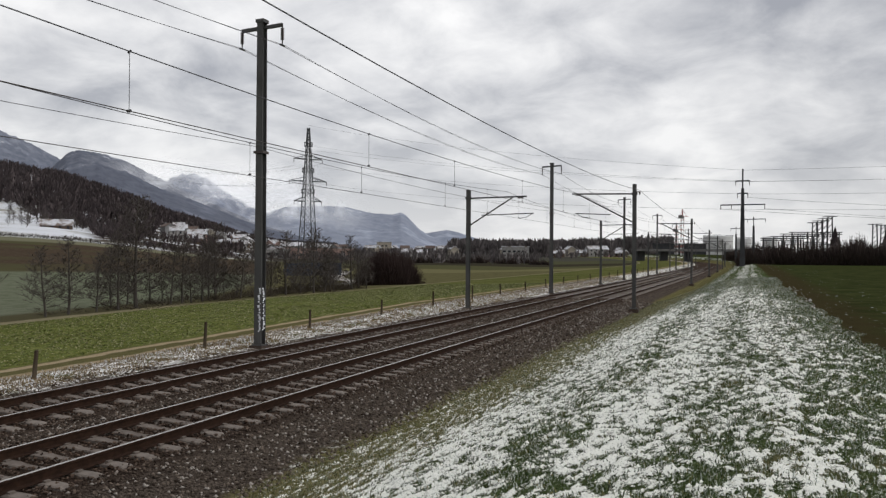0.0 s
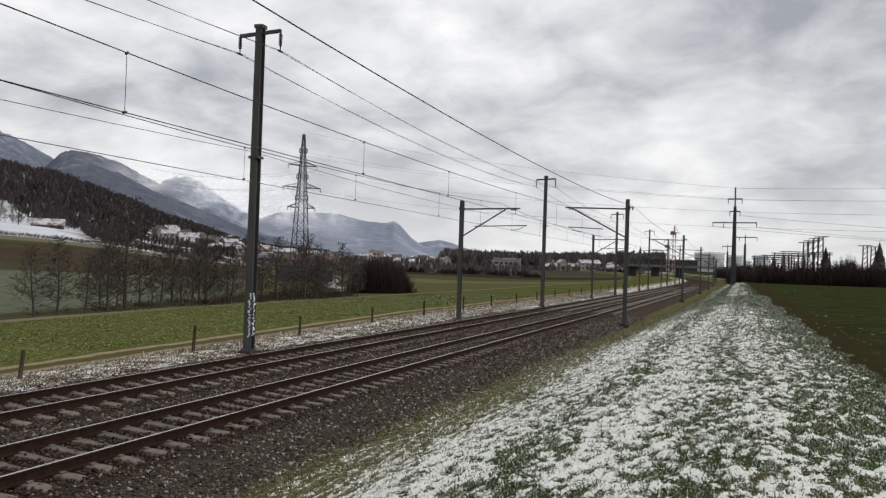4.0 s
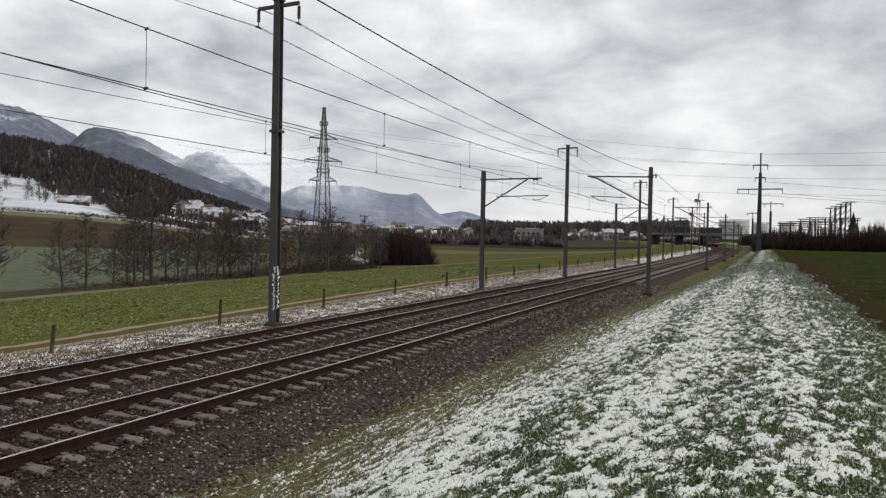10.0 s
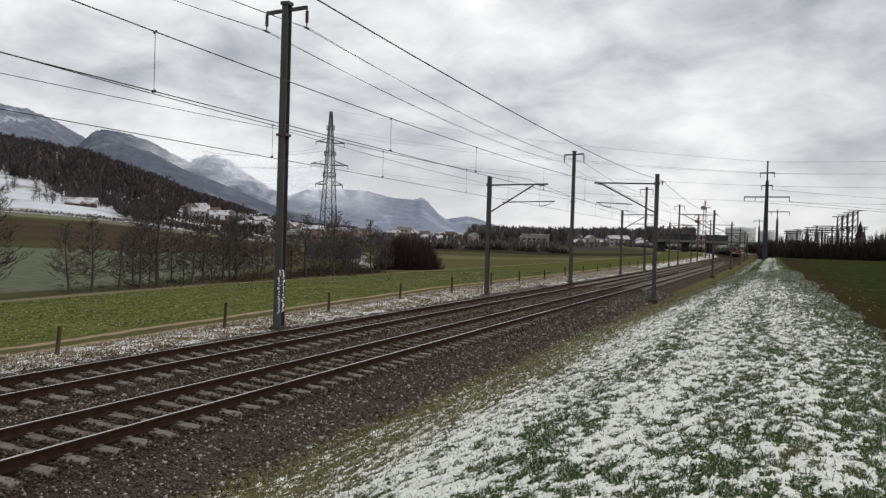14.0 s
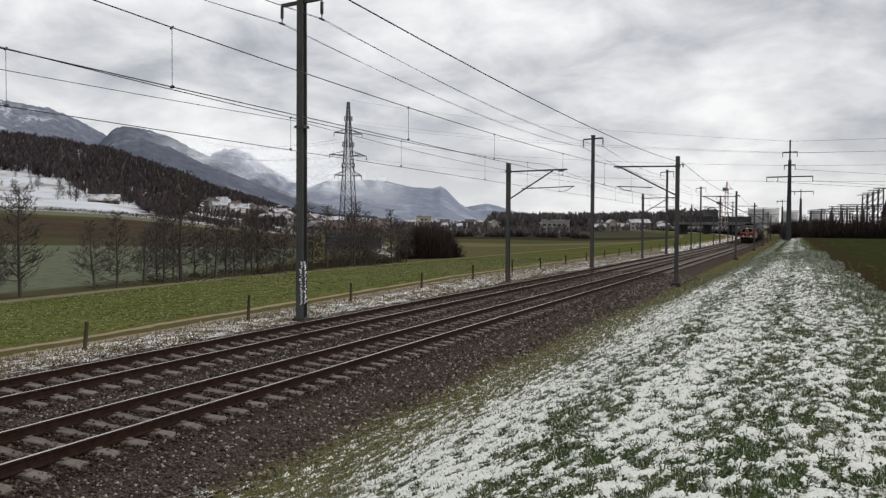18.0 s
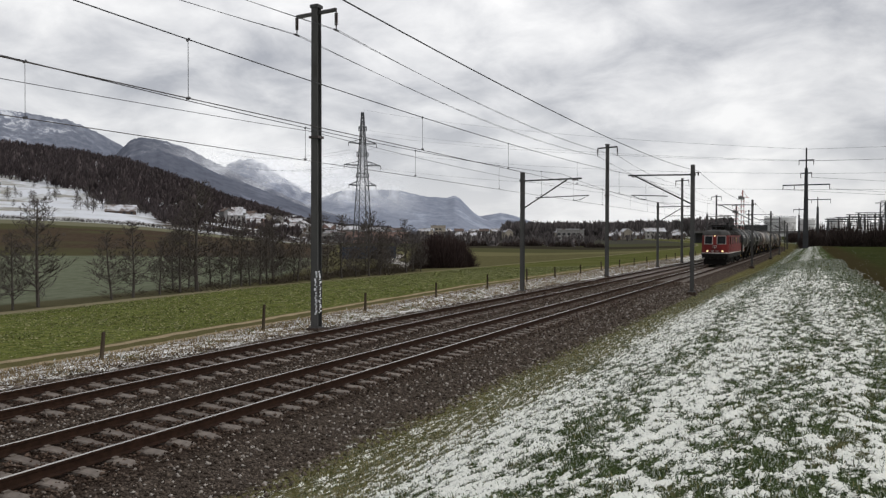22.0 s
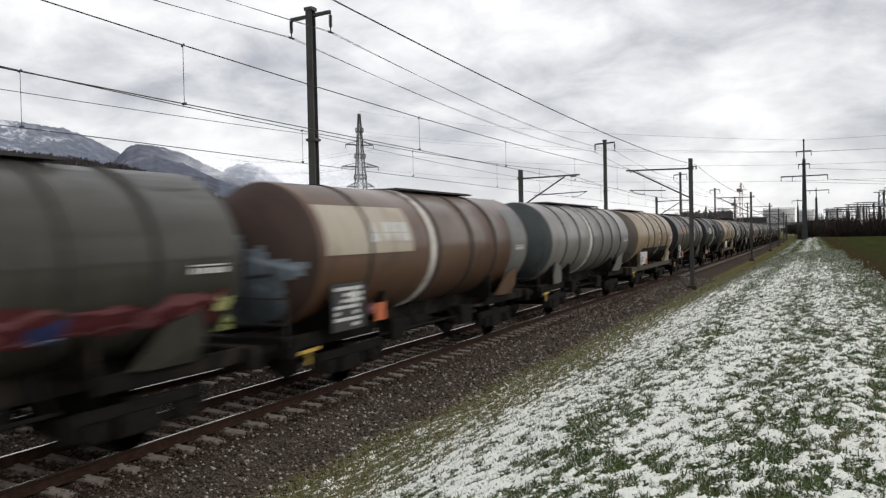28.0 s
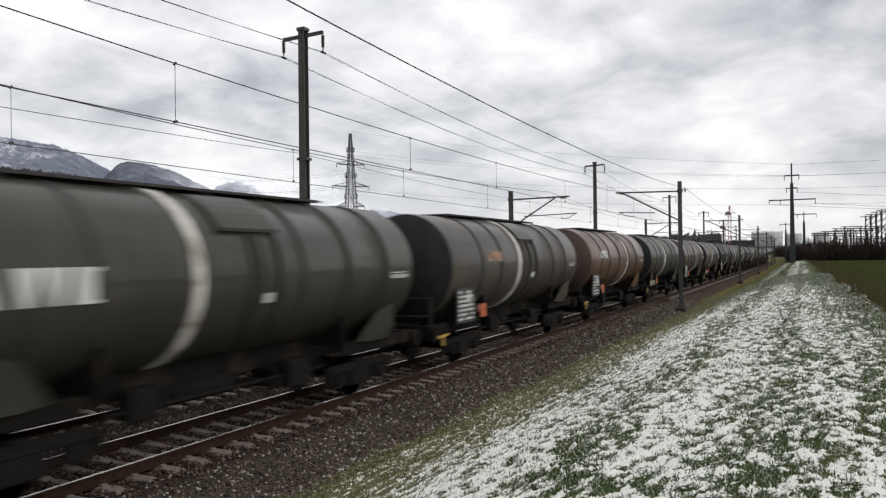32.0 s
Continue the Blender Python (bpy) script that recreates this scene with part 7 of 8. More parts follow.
        for y_, z_, r_, m_ in ((0.75, 1.95, 0.17, PALE_MARK), (1.45, 1.62, 0.16, SPRAY_PINK)):
            part("hazard_sign", tube(bmesh.new(), (1.392, yp + y_, z_), (1.404, yp + y_, z_), r_, n=4), m_, pl)
        part("hazard_plate", box(bmesh.new(), 1.38, 1.40, yp + 1.65, yp + 2.1, 1.32, 1.72), ORANGE, e, "orange hazard plate")
    elif plate == 3:
        bm = box(bmesh.new(), 1.30, 1.325, yp - 0.3, yp + 1.35, 1.16, 1.46, 0.01)
        pl = part("data_plate", bm, PAINTS["pale"], e, "long dusty cream data panel on the frame")
        part("writing", marks(bmesh.new(), rng, 1.326, yp - 0.2, yp + 1.25, 1.2, 1.42, 3), INK, pl)
        part("hazard_plate", box(bmesh.new(), 1.37, 1.39, yp + 1.5, yp + 1.95, 1.22, 1.62), ORANGE, e, "orange hazard plate")
    for c in e.children:
        if c.name.startswith(("data_plate", "hazard_plate")):
            c.location.x = 0.06
    if low_frame:
        part("cream_patch", skin(bmesh.new(), h - 0.95, h - 0.12, -0.52, 0.14, R + 0.015, Z, 8), PAINTS["pale"], tank, "cream repainted patch at the end of the tank", True)
        bm = bmesh.new()
        for y in (h - 1.9, -h + 0.6):
            vs = [bm.verts.new(c) for c in ((1.30, y, 1.24), (1.30, y + 1.5, 1.24), (1.44, y + 1.25, 1.86), (1.44, y + 0.1, 1.86))]
            bm.faces.new(vs)
        part("cradle_plate", bm, PAINTS["pale"], e, "dusty cradle plate under the tank end")
    bm = bmesh.new()
    bar(bm, (1.25, -h - 0.55, 0.95), (1.25, -h + 0.15, 0.98), 0.06)
    bar(bm, (1.28, -h - 0.25, 0.95), (1.28, -h - 0.25, 0.70), 0.06)
    part("brake_handle", bm, YELLOW, e, "yellow brake handle")
    # plain shapes where the owner's mark stands
    if logo:
        yl, zl, sz = logo
        mat_ = PALE_MARK if colour not in ("dusty",) else RUSTY_MARK
        if cover == "pale":
            mat_ = PLATE_W
        bm = bmesh.new()
        a0 = (zl - Z) / R
        dz = sz / R
        rr = R + 0.03
        for o, (wa, wb), (ca, cb) in ((0.0, (0.0, 0.85), (0.38, 0.56)), (1.15, (0.22, 0.55), (0.0, 0.8)), (2.0, (0.22, 0.48), (0.0, 0.75)), (2.85, (0.0, 0.8), (0.05, 0.8))):
            y0 = -h + yl
            bm.faces.new([bm.verts.new((rr * math.cos(a), y0 + (o + w_) * sz * 1.1, Z + rr * math.sin(a))) for a, w_ in ((a0, wa), (a0, wb), (a0 + dz, cb), (a0 + dz, ca))])
        part("owner_mark", bm, mat_, tank, "plain pale marks of the owner")
    bm = bmesh.new()
    skin(bm, h - 1.15, h - 0.35, -0.045, -0.030, R + 0.02, Z, 1)
    y = h - 1.15
    while y < h - 0.42:
        w_ = rng.uniform(0.05, 0.13)
        skin(bm, y, y + w_, -0.125, -0.065, R + 0.02, Z, 1)
        y += w_ + 0.04
    part("writing", bm, PALE_MARK, tank)
    if spray == "red":
        part("sprayed_paint", wavy(bmesh.new(), h - 5.6, h - 0.25, -0.74, -0.38, R + 0.018, Z, rng), SPRAY_R, tank, "dark red sprayed strip low on the side")
        part("sprayed_outline", wavy(bmesh.new(), h - 5.5, h - 0.3, -0.42, -0.37, R + 0.026, Z, rng, n=1), SPRAY_PINK, tank, "bright red sprayed outline")
        part("sprayed_outline", wavy(bmesh.new(), h - 4.6, h - 1.6, -0.62, -0.58, R + 0.026, Z, rng, n=1), SPRAY_PINK, tank, "bright red sprayed outline")
        for y, w, a, da, m_ in ((h - 3.9, 0.55, -0.56, 0.13, SPRAY_BLUE), (h - 2.1, 0.4, -0.55, 0.16, SPRAY_PINK), (h - 3.75, 0.4, -0.66, 0.05, PALE_MARK), (h - 1.15, 0.35, -0.58, 0.12, SPRAY_PINK), (h - 5.0, 0.7, -0.58, 0.10, SPRAY_PINK)):
            part("sprayed_spot", wavy(bmesh.new(), y, y + w, a - da / 2, a + da / 2, R + 0.03, Z, rng, 0.1, 2), m_, tank)
        part("sprayed_spot", wavy(bmesh.new(), h - 0.42, h - 0.06, -0.60, -0.40, R + 0.024, Z, rng, 0.08, 4), SPRAY_Y, tank, "yellow sprayed spot")
    if spray == "end":
        # blocky shapes over the leading dished end
        part("sprayed_paint", end_patch(bmesh.new(), h, [(-1.45, 1.9), (-1.45, 3.25), (-0.9, 3.3), (-0.75, 3.1), (-0.45, 3.12), (-0.35, 3.35), (0.15, 3.3), (0.25, 3.0), (0.6, 3.1), (0.75, 2.85), (1.42, 2.7), (1.2, 2.45), (0.95, 2.4), (0.85, 1.85), (0.5, 1.55), (-0.4, 1.42)], 0.012), SPRAY_B, tank, "grey-blue sprayed shapes on the end")
        for a, b in (((-0.85, 3.2), (-0.8, 2.0)), ((-0.30, 3.25), (-0.35, 1.9)), ((-0.35, 2.75), (0.2, 2.7)), ((0.25, 3.0), (0.15, 2.0)), ((0.25, 2.45), (0.75, 2.5)), ((0.75, 2.85), (0.8, 2.4)), ((-1.3, 2.5), (-0.85, 2.55))):
            part("sprayed_line", end_stroke(bmesh.new(), h, a, b, 0.07, 0.02), INK, tank)
        for a, b in (((-0.6, 3.05), (-0.55, 2.2)), ((-0.1, 3.2), (0.1, 3.1)), ((0.35, 2.85), (1.2, 2.62)), ((-1.2, 3.1), (-1.0, 2.7)), ((0.4, 2.3), (0.6, 2.2))):
            part("sprayed_line", end_stroke(bmesh.new(), h, a, b, 0.10, 0.024), SPRAY_LIGHT, tank)
    return e


# the wagons behind the engine: distance of the barrel's front behind the engine's nose, and the wagon
TRAIN = []


def couple(u, length, *args, **kw):
    TRAIN.append((u + 0.4 + length / 2, tank_wagon(length, *args, seed=len(TRAIN), **kw)))


couple(17.9, 12.7, "black", 8.0, (1.6, 3.3, 5.1, 6.6, 9.6, 11.2), "sooty black tank wagon with a white band", logo=(1.0, 3.1, 0.42), plate=2)
couple(33.4, 12.6, "black", 8.0, (1.8, 3.8, 5.8, 9.4, 11.0), "sooty black tank wagon with a white band", plate=3)
couple(49.1, 12.8, "green", 7.7, (2.1, 4.1, 6.3, 7.15, 9.4, 11.0), "dark green tank wagon with a white band and red sprayed shapes", logo=(1.3, 2.75, 0.52), plate=3, hatch=5.6, spray="red")
couple(64.5, 12.3, "brown", 5.0, (1.9, 5.4, 7.6, 9.4), "rusty brown tank wagon with a grey end and sprayed front", logo=(1.9, 3.1, 0.46), plate=2, cover="pale", spray="end", end_colour="panel", walk_from=0.42, walk_to=0.82)
couple(79.8, 12.9, "grey", 5.4, (1.7, 3.6, 5.75, 7.5, 9.3, 11.1), "dirty light grey tank wagon with many rings", plate=0, walk_from=0.2, walk_to=0.85)
couple(95.4, 11.1, "beige", 6.4, (2.9, 4.7, 7.1, 9.0), "dusty beige tank wagon with a dashed white band", plate=1, dashed=True, under_black=True, low_frame=True, walk_from=0.05, walk_to=0.62)
couple(109.1, 13.0, "dusty", 7.9, (2.1, 4.0, 6.0, 6.9, 9.6, 11.2), "dusty dark grey tank wagon with a white band", logo=(1.45, 3.0, 0.50), plate=2, hatch=5.9)
couple(125.0, 12.4, "black", 5.0, (1.9, 3.4, 5.4, 7.6, 9.6, 11.0), "sooty black tank wagon with a white band and pale owner's mark", logo=(1.3, 2.9, 0.5), plate=3, hatch=5.5)
couple(140.4, 11.2, "beige", 6.1, (2.9, 4.7, 7.1, 9.0), "dusty beige tank wagon with a dashed white band", plate=1, dashed=True, under_black=True, low_frame=True, walk_from=0.05, walk_to=0.62)
couple(154.2, 12.3, "green", 4.6, (2.6, 6.3, 7.6, 9.3, 11.0), "dark green tank wagon with a white band and pale owner's mark", logo=(0.6, 2.62, 0.50), plate=0, hatch=5.3)
couple(169.1, 13.0, "dusty", 5.6, (2.2, 3.9, 6.2, 7.4, 9.6, 11.3), "dusty dark grey tank wagon with a white band", logo=(2.6, 3.0, 0.3), plate=2, hatch=6.0)
u = 184.9
for i, c in enumerate(("brown", "green", "maroon", "dusty", "black", "dusty", "green", "black", "maroon", "black", "dusty", "black", "green", "black", "black", "black")):
    couple(u, 12.7, c, 5.2 if i % 2 else 7.8, (1.9, 3.6, 5.9, 8.4, 10.4), "%s tank wagon far back in the train" % {"brown": "rusty brown", "green": "dark green", "maroon": "dirty maroon", "dusty": "dusty grey", "black": "sooty black"}[c], logo=(1.6, 3.0, 0.36) if i % 3 == 0 else None, plate=2 + i % 2)
    u += 15.5


# ---- electric engine ----
E_RED = surface("faded_red_engine_paint", (0.145, 0.014, 0.013), (0.192, 0.020, 0.017), 2.0, 0.5, 0, 0.05, 0.002, (0.095, 0.014, 0.013), 0.8, 0.6, gloss=0.24)
E_GREY = surface("dusty_grey_roof_paint", (0.058, 0.056, 0.054), (0.092, 0.088, 0.083), 2.0, 0.75, 0, 0.1, 0.003, (0.04, 0.037, 0.034), 0.7, 0.6, gloss=0.2)
E_BLACK = surface("sooty_louvre_roof", (0.007, 0.0065, 0.006), (0.015, 0.013, 0.0115), 3.0, 0.85, 0, 0.2, 0.004, gloss=0.05)
E_SKIRT = surface("grey_green_skirt", (0.014, 0.015, 0.013), (0.026, 0.026, 0.023), 3, 0.75, 0, 0.1, 0.003, (0.014, 0.012, 0.010), 0.9, 0.5, gloss=0.15)
E_WHITE = surface("white_stripe_paint", (0.58, 0.55, 0.52), (0.66, 0.63, 0.60), 3, 0.6, 0, 0)
E_GLASS = plain("windscreen_glass", (0.010, 0.012, 0.014), 0.08)
E_GLASS.node_tree.nodes["Principled BSDF"].inputs["Specular IOR Level"].default_value = 0.16
E_LOUVRE = surface("green_grey_grille", (0.035, 0.050, 0.040), (0.055, 0.072, 0.056), 3, 0.6, 0, 0)
RUBBER = plain("black_rubber", (0.012, 0.012, 0.012), 0.8)
LAMP_ON = plain("lit_lamp_glass", (0.9, 0.75, 0.45), 0.3, 0.0, (1.0, 0.70, 0.34), 1.5)
FRAME_W = plain("pale_window_frame", (0.46, 0.44, 0.42), 0.5)


def loft(bm, sections):
    """A skin through rings of equal count."""
    rings = [[bm.verts.new(c) for c in s] for s in sections]
    n = len(rings[0])
    for a, b in zip(rings, rings[1:]):
        for i in range(n):
            bm.faces.new((a[i], a[(i + 1) % n], b[(i + 1) % n], b[i]))
    bm.faces.new(rings[0])
    bm.faces.new(rings[-1])
    bmesh.ops.recalc_face_normals(bm, faces=bm.faces)
    return bm


def plan_ring(z, w, y0, y1, cut, bulge):
    """A horizontal outline: straight sides, ends slightly arrow-shaped with rounded corners."""
    pts = []
    for end, s in ((y0, -1), (y1, 1)):
        half = [(w, end - s * cut), (w - 0.07, end - s * cut * 0.38), (w - 0.28, end - s * cut * 0.16), (w * 0.45, end + s * bulge * 0.75), (0, end + s * bulge)]
        full = half + [(-x, y) for x, y in reversed(half[:-1])]
        pts += full if s < 0 else [(x, y) for x, y in reversed(full)]
    return [(x, y, z) for x, y in pts]


def engine():
    e = holder("electric_locomotive", Matrix.Identity(4), "red electric locomotive with grey cab roofs and lit headlamps", "locomotive")
    h, w = 8.2, 1.485
    body = part("body", loft(bmesh.new(), [plan_ring(1.50, w, -h, h, 0.75, 0.10), plan_ring(2.35, w, -h + 0.03, h - 0.03, 0.75, 0.10), plan_ring(3.42, w - 0.03, -h + 0.20, h - 0.20, 0.75, 0.09)]), E_RED, e, "faded red body")
    skirt = part("skirt", loft(bmesh.new(), [plan_ring(0.92, w - 0.02, -h + 0.03, h - 0.03, 0.75, 0.09), plan_ring(1.42, w, -h, h, 0.75, 0.10)]), E_SKIRT, e, "grey-green skirt")
    part("stripe", loft(bmesh.new(), [plan_ring(1.42, w + 0.012, -h - 0.012, h + 0.012, 0.75, 0.10), plan_ring(1.50, w + 0.012, -h - 0.012, h + 0.012, 0.75, 0.10)]), E_WHITE, e, "white stripe")
    # cab roofs and the louvred middle
    for s in (-1, 1):
        a, b = (-h + 0.20, -h + 2.75) if s < 0 else (h - 2.75, h - 0.20)
        secs = []
        for z, ww, ya, yb in ((3.42, w - 0.02, 0.0, 0.0), (3.62, w - 0.05, 0.03, 0), (3.86, w - 0.22, 0.16, 0), (4.0, w - 0.55, 0.40, 0), (4.06, 0.45, 0.75, 0)):
            if s < 0:
                secs.append(plan_ring(z, ww, a + ya, b, min(0.75, ww), 0.09))
            else:
                secs.append(plan_ring(z, ww, a, b - ya, min(0.75, ww), 0.09))
        part("cab_roof", loft(bmesh.new(), secs), E_GREY, e, "dusty grey rounded cab roof", False)
    prof = [(w - 0.02, 3.42), (w - 0.10, 3.62), (w - 0.42, 3.92), (w - 0.72, 4.0), (-w + 0.72, 4.0), (-w + 0.42, 3.92), (-w + 0.10, 3.62), (-w + 0.02, 3.42)]
    part("louvre_roof", loft(bmesh.new(), [[(x, y, z) for x, z in prof] for y in (-h + 2.3, h - 1.3)]), E_BLACK, e, "sooty black sloping roof panels")
    first = None
    for i in range(6):
        y = -h + 2.55 + i * (2 * h - 4.0) / 5
        if first is None:
            bm = bmesh.new()
            arch = [(x0 + (0.012 if x0 > 0 else -0.012), z0 + 0.012) for x0, z0 in prof]
            for (x0, z0), (x1, z1) in zip(arch, arch[1:]):
                bar(bm, (x0, 0, z0), (x1, 0, z1), 0.11, 0.03)
            first = part("roof_rib", bm, E_GREY, e)
            first.matrix_local = pose(0, y, 0)
        else:
            shared("roof_rib", first, e, pose(0, y, 0))
    bm = box(bmesh.new(), -0.62, 0.62, -h + 3.0, h - 3.2, 3.98, 4.2, 0.05)
    box(bm, -0.5, 0.5, -2.2, 2.4, 4.2, 4.36, 0.05)
    part("roof_box", bm, E_BLACK, e)
    bm = bmesh.new()
    for s in (-0.62, 0.62):
        bar(bm, (s, -h + 3.2, 4.42), (s, h - 3.0, 4.42), 0.03)
        for i in range(9):
            y = -h + 3.2 + i * (2 * h - 6.2) / 8
            bar(bm, (s, y, 4.1), (s, y, 4.42), 0.03)
    part("roof_conductor", bm, E_BLACK, e)
    for s in (-1, 1):
        bm = tube(bmesh.new(), (0.35, s * (h - 1.35), 4.02), (0.35, s * (h - 1.35), 4.28), 0.05, n=8)
        box(bm, 0.22, 0.48, s * (h - 1.35) - 0.08, s * (h - 1.35) + 0.08, 4.2, 4.3)
        part("horn", bm, E_BLACK, e)
    # pantographs: the leading one folded, the trailing one raised
    def base(y):
        bm = bmesh.new()
        for sx in (-0.5, 0.5):
            for sy in (-0.55, 0.55):
                tube(bm, (sx, y + sy, 4.05), (sx, y + sy, 4.36), 0.07, n=8)
        for sx in (-0.5, 0.5):
            bar(bm, (sx, y - 0.7, 4.38), (sx, y + 0.7, 4.38), 0.07)
        for sy in (-0.6, 0.6):
            bar(bm, (-0.55, y + sy, 4.38), (0.55, y + sy, 4.38), 0.07)
        return bm
    yp = -h + 3.1
    bm = base(yp)
    bar(bm, (-0.3, yp + 0.6, 4.45), (-0.3, yp - 0.9, 4.52), 0.06)
    bar(bm, (0.3, yp + 0.6, 4.45), (0.3, yp - 0.9, 4.52), 0.06)
    bar(bm, (-0.5, yp - 0.9, 4.47), (-0.5, yp + 0.9, 4.52), 0.05)
    bar(bm, (0.5, yp - 0.9, 4.47), (0.5, yp + 0.9, 4.52), 0.05)
    for dy in (-0.18, 0.18):
        tube(bm, (-0.6, yp - 0.6 + dy, 4.56), (0.6, yp - 0.6 + dy, 4.56), 0.035, n=6)
        for s in (-1, 1):
            tube(bm, (s * 0.6, yp - 0.6 + dy, 4.56), (s * 0.78, yp - 0.6 + dy, 4.44), 0.03, n=6)
    part("folded_pantograph", bm, E_BLACK, e, "folded dark pantograph")
    yp = h - 3.6
    bm = base(yp)
    knee, head = (yp + 1.0, 4.95), (yp - 0.35, 5.62)
    for s in (-1, 1):
        tube(bm, (s * 0.10, yp - 0.45, 4.40), (s * 0.10, knee[0], knee[1]), 0.04, n=6)
        tube(bm, (s * 0.12, knee[0], knee[1]), (s * 0.42, head[0], head[1] - 0.12), 0.028, n=6)
    tube(bm, (-0.12, knee[0], knee[1]), (0.12, knee[0], knee[1]), 0.04, n=6)
    tube(bm, (0, yp + 0.3, 4.40), (0, knee[0] - 0.1, knee[1] - 0.08), 0.03, n=6)
    for dy in (-0.17, 0.17):
        tube(bm, (-0.5, head[0] + dy, head[1]), (0.5, head[0] + dy, head[1]), 0.03, n=6)
        for s in (-1, 1):
            tube(bm, (s * 0.5, head[0] + dy, head[1]), (s * 0.78, head[0] + dy, head[1] - 0.14), 0.026, n=6)
    for s in (-1, 1):
        tube(bm, (s * 0.45, head[0] - 0.17, head[1] - 0.05), (s * 0.45, head[0] + 0.17, head[1] - 0.05), 0.025, n=6)
    part("raised_pantograph", bm, E_BLACK, e, "raised dark single-arm pantograph")
    # windows of the cabs
    for s in (-1, 1):
        for x0, x1 in ((-1.12, -0.26), (0.22, 1.14)):
            bm, bm2 = bmesh.new(), bmesh.new()
            z0, z1 = 2.46, 3.36
            def pt_(x, z, o):
                q = abs(x)
                f = 0.10 - 0.0374 * q if q < 0.668 else 0.075 - 0.363 * (q - 0.668)
                return (x, s * (h - 0.03 - 0.159 * (z - 2.35) + f + o), z)
            xm = -0.668 if x0 < 0 else 0.668
            for xa, xb in ((x0, xm), (xm, x1)):
                bm.faces.new([bm.verts.new(pt_(x, z, 0.03)) for x, z in ((xa, z0), (xb, z0), (xb, z1), (xa, z1))])
            wnd = part("windscreen", bm, E_GLASS, e, "dark windscreen")
            for (xa, za), (xb, zb) in (((x0, z0), (xm, z0)), ((xm, z0), (x1, z0)), ((x1, z0), (x1, z1)), ((x1, z1), (xm, z1)), ((xm, z1), (x0, z1)), ((x0, z1), (x0, z0))):
                bar(bm2, pt_(xa, za, 0.025), pt_(xb, zb, 0.025), 0.055, 0.055)
            part("window_frame", bm2, FRAME_W, wnd, "pale window frame")
        for sx in (-1, 1):
            # corner window
            bm = bmesh.new()
            z0, z1 = 2.46, 3.34
            pa, pb = (w, 1.02), (w - 0.07, 0.31)
            back = lambda z: 0.03 + 0.159 * (z - 2.35)
            slim = lambda z: 0.028 * (z - 2.35)
            bm.faces.new([bm.verts.new((sx * (x_ - slim(z) + 0.012), s * (h - d_ - back(z) + 0.03), z)) for (x_, d_), z in ((pa, z0), (pb, z0), (pb, z1), (pa, z1))])
            part("corner_window", bm, E_GLASS, e)
            bm = box(bmesh.new(), sx * (w - 0.01) - 0.02, sx * (w - 0.01) + 0.012, min(s * (h - 1.35), s * (h - 2.1)), max(s * (h - 1.35), s * (h - 2.1)), 2.42, 3.30, 0.01)
            part("cab_side_window", bm, E_GLASS, e)
            bm = tube(bmesh.new(), (sx * 0.80, s * (h - 0.03), 1.67), (sx * 0.80, s * (h + 0.10), 1.67), 0.125, 0.115, 18)
            l = part("lamp_ring", bm, FRAME_W, e)
            bm = tube(bmesh.new(), (sx * 0.80, s * (h + 0.08), 1.67), (sx * 0.80, s * (h + 0.115), 1.67), 0.10, 0.085, 18)
            part("headlamp", bm, LAMP_ON if s < 0 else E_GLASS, l, "lit warm headlamp" if s < 0 else "")
            for yy in (1.1, 2.02):
                bm = bar(bmesh.new(), (sx * (w + 0.05), s * (h - yy), 1.5), (sx * (w + 0.04), s * (h - yy), 2.5), 0.014)
                part("handrail", bm, E_RED, e)
        bm = tube(bmesh.new(), (-0.02, s * (h - 0.17), 3.37), (-0.02, s * (h + 0.02), 3.37), 0.085, 0.075, 14)
        part("top_lamp", bm, LAMP_ON if s < 0 else E_GLASS, e, "lit top lamp" if s < 0 else "")
        # shield with a cross, number shown as bars
        bm = bmesh.new()
        yq = s * (h + 0.075)
        vs = [bm.verts.new((x, yq, z)) for x, z in ((-0.21, 2.30), (0.21, 2.30), (0.20, 2.02), (0.12, 1.90), (0, 1.85), (-0.12, 1.90), (-0.20, 2.02))]
        bm.faces.new(vs)
        sh = part("shield", bm, FRAME_W, e, "shield with a white cross")
        bm = bmesh.new()
        vs = [bm.verts.new((x * 0.84, yq + s * 0.008, 2.075 + (z - 2.075) * 0.84)) for x, z in ((-0.21, 2.30), (0.21, 2.30), (0.20, 2.02), (0.12, 1.90), (0, 1.85), (-0.12, 1.90), (-0.20, 2.02))]
        bm.faces.new(vs)
        part("shield_field", bm, E_RED, sh)
        bm = bmesh.new()
        yb = sorted((yq + s * 0.012, yq + s * 0.02))
        box(bm, -0.035, 0.035, yb[0], yb[1], 1.97, 2.2)
        box(bm, -0.115, 0.115, yb[0], yb[1], 2.05, 2.12)
        part("cross", bm, FRAME_W, sh)
        bm = bmesh.new()
        for i in range(7):
            if i != 5:
                yb = sorted((s * (h + 0.075), s * (h + 0.09)))
                box(bm, -0.38 + i * 0.11, -0.30 + i * 0.11, yb[0], yb[1], 1.62, 1.74)
        part("number", bm, FRAME_W, e)
        # buffer beam, buffers, hose and plough
        yb = sorted((s * (h - 0.12), s * (h + 0.12)))
        part("buffer_beam", box(bmesh.new(), -1.35, 1.35, yb[0], yb[1], 0.86, 1.26, 0.03), UNDER, e)
        buffers(e, s * (h + 0.12), s)
        yb = sorted((s * (h - 0.35), s * (h - 0.05)))
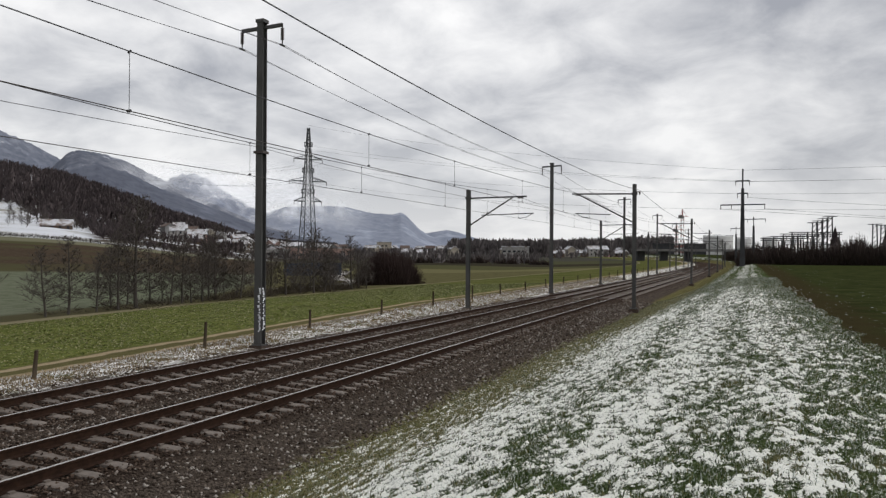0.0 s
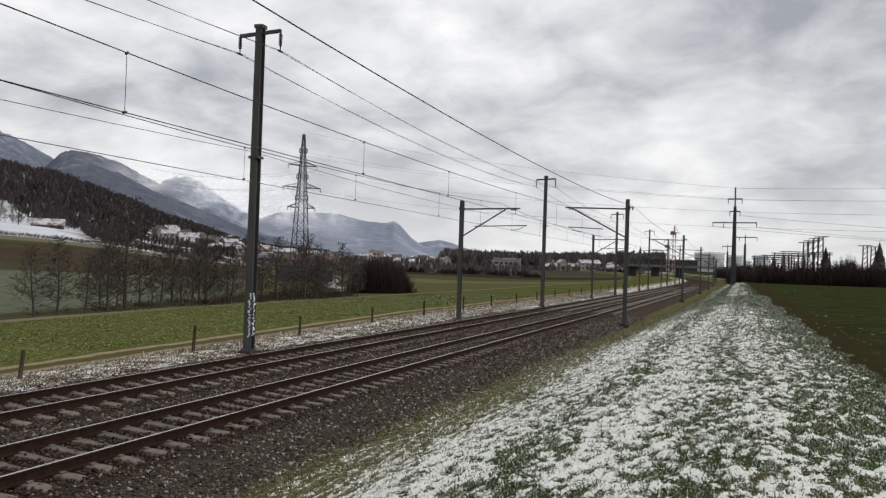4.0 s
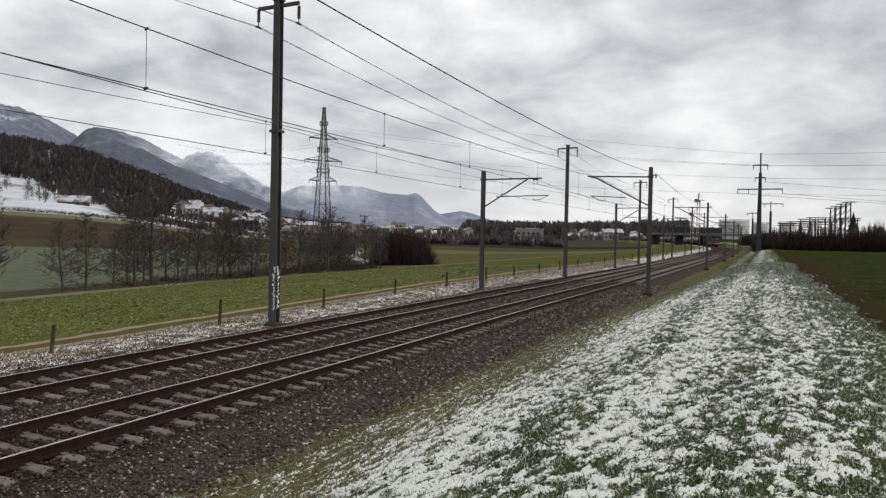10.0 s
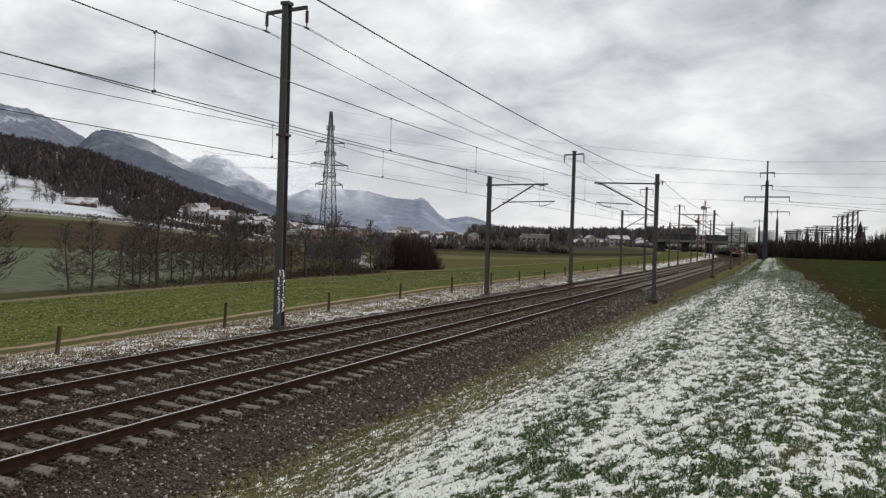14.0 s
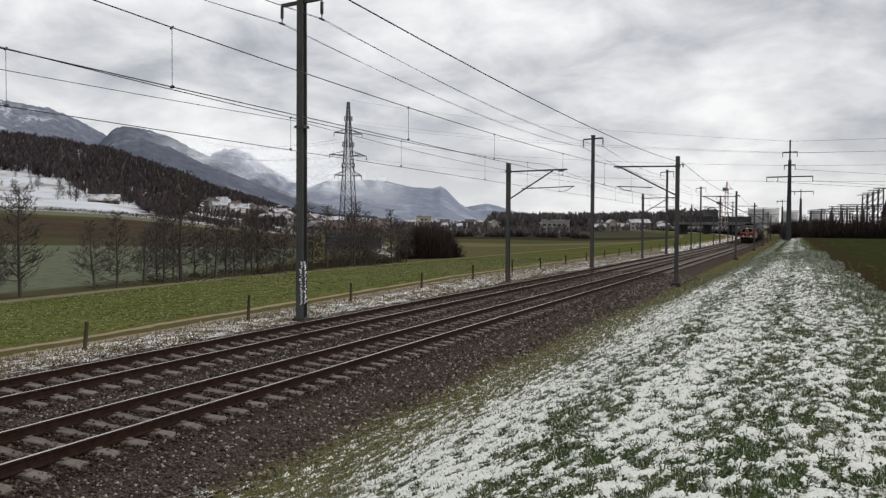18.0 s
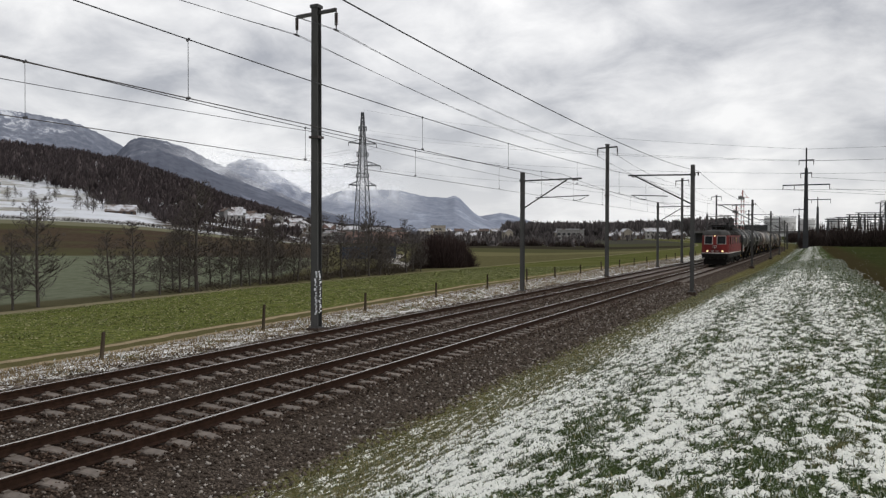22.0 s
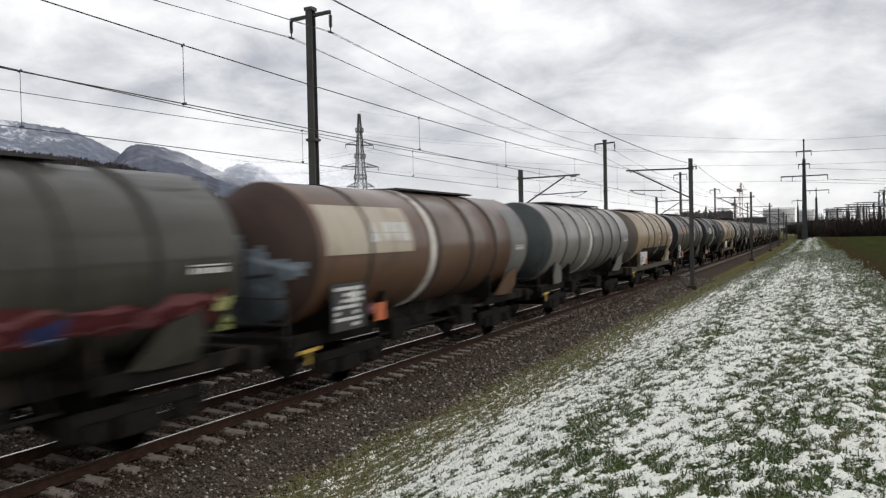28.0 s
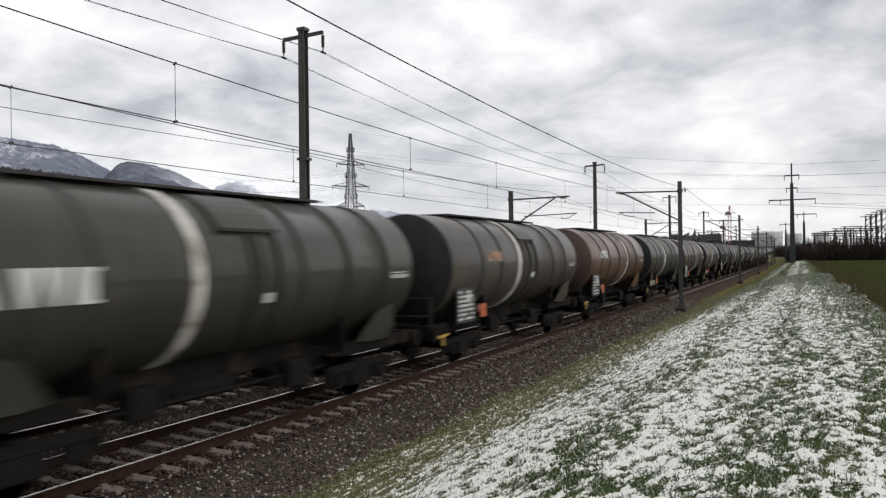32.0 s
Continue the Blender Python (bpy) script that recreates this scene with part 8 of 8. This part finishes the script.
        part("plough", box(bmesh.new(), -1.2, 1.2, yb[0], yb[1], 0.18, 0.80, 0.04), UNDER, e)
        for x in (-0.45, 0.35):
            bm = tube(bmesh.new(), (x, s * (h + 0.05), 0.95), (x, s * (h + 0.3), 0.80), 0.04, n=8)
            tube(bm, (x, s * (h + 0.3), 0.80), (x + 0.05, s * (h + 0.32), 0.70), 0.05, 0.06, 8)
            part("hose", bm, WHEEL, e)
    # side windows and grilles
    for sx in (-1, 1):
        for y0, y1, m_ in ((3.75, 4.95, E_LOUVRE), (6.75, 7.95, E_LOUVRE), (9.7, 10.8, E_LOUVRE), (12.65, 13.85, E_LOUVRE)):
            bm = box(bmesh.new(), sx * (w - 0.02) - 0.02, sx * (w - 0.02) + 0.022, -h + y0, -h + y1, 2.50, 3.22, 0.01)
            g = part("side_window", bm, m_, e, "dull green side window")
            bm = bmesh.new()
            for a, b in (((y0, 2.48), (y1, 2.48)), ((y0, 3.24), (y1, 3.24)), ((y0, 2.48), (y0, 3.24)), ((y1, 2.48), (y1, 3.24))):
                bar(bm, (sx * (w - 0.012), -h + a[0], a[1]), (sx * (w - 0.012), -h + b[0], b[1]), 0.05, 0.05)
            part("window_frame", bm, RUBBER, g)
        bm = box(bmesh.new(), sx * (w - 0.012) - 0.01, sx * (w - 0.012) + 0.015, -h + 8.65, -h + 9.1, 2.62, 3.2, 0.02)
        part("shield_emblem", bm, YELLOW, e, "small yellowish crest")
        bm = box(bmesh.new(), sx * w - 0.005, sx * w + 0.008, -h + 8.4, -h + 8.7, 2.12, 2.22)
        rng = random.Random(3)
        xx = sx * w if sx > 0 else sx * w - 0.006
        marks(bm, rng, xx, -h + 3.6, -h + 5.6, 1.95, 2.1, 1)
        marks(bm, rng, xx, -h + 11.3, -h + 13.6, 2.1, 2.22, 1)
        part("number", bm, INK, e)
        for y in (-2.2, 2.4):
            bm = box(bmesh.new(), sx * (w + 0.002) - 0.01, sx * (w + 0.002) + 0.012, y - 0.09, y + 0.09, 0.7, 1.38, 0.01)
            part("step", bm, UNDER, e)
    for yc in (-h + 3.1, h - 3.1):
        bm = bmesh.new()
        for s in (-1, 1):
            box(bm, s * 1.12 - 0.08, s * 1.12 + 0.08, yc - 2.1, yc + 2.1, 0.55, 0.86, 0.04)
            for o in (-1.4, 1.4):
                box(bm, s * 1.12 - 0.12, s * 1.12 + 0.14, yc + o - 0.22, yc + o + 0.22, 0.38, 0.80, 0.04)
                for q in (-0.42, 0.42):
                    tube(bm, (s * 1.12, yc + o + q, 0.50), (s * 1.12, yc + o + q, 0.84), 0.10, n=10)
            box(bm, s * 1.12 - 0.07, s * 1.12 + 0.1, yc - 0.5, yc + 0.5, 0.3, 0.62, 0.04)
        b = part("bogie", bm, UNDER, e, "black motor bogie")
        for o in (-1.4, 1.4):
            bm = bmesh.new()
            for s in (-1, 1):
                tube(bm, (s * 0.69, yc + o, 0.63), (s * 0.82, yc + o, 0.63), 0.625, 0.63, 32)
                tube(bm, (s * 0.66, yc + o, 0.63), (s * 0.69, yc + o, 0.63), 0.655, 0.655, 32)
            tube(bm, (-0.9, yc + o, 0.63), (0.9, yc + o, 0.63), 0.1, n=10)
            part("wheelset", bm, WHEEL, b)
    bm = box(bmesh.new(), -1.1, 1.1, -1.9, 1.9, 0.35, 0.92, 0.06)
    part("transformer", bm, UNDER, e)
    return e


TRAIN.append((7.95, engine()))


# ---- what moves ----
def nose_at(t):
    """How far along the line the engine's nose stands at t seconds."""
    return 21.75 + 24.0 * (25 - t) if t < 25 else 21.75 - 24.4 * (t - 25)


def motions():
    times = [i * 1.0 for i in range(33)]
    for u, thing in TRAIN:
        rows = []
        for t in times:
            s = max(-155.0, nose_at(t) + u)
            q, h = on_line(s)
            rows.append((t, pose(q.x, q.y, q.z, 0, 0, math.degrees(h))))
        walk(thing, rows)


motions()
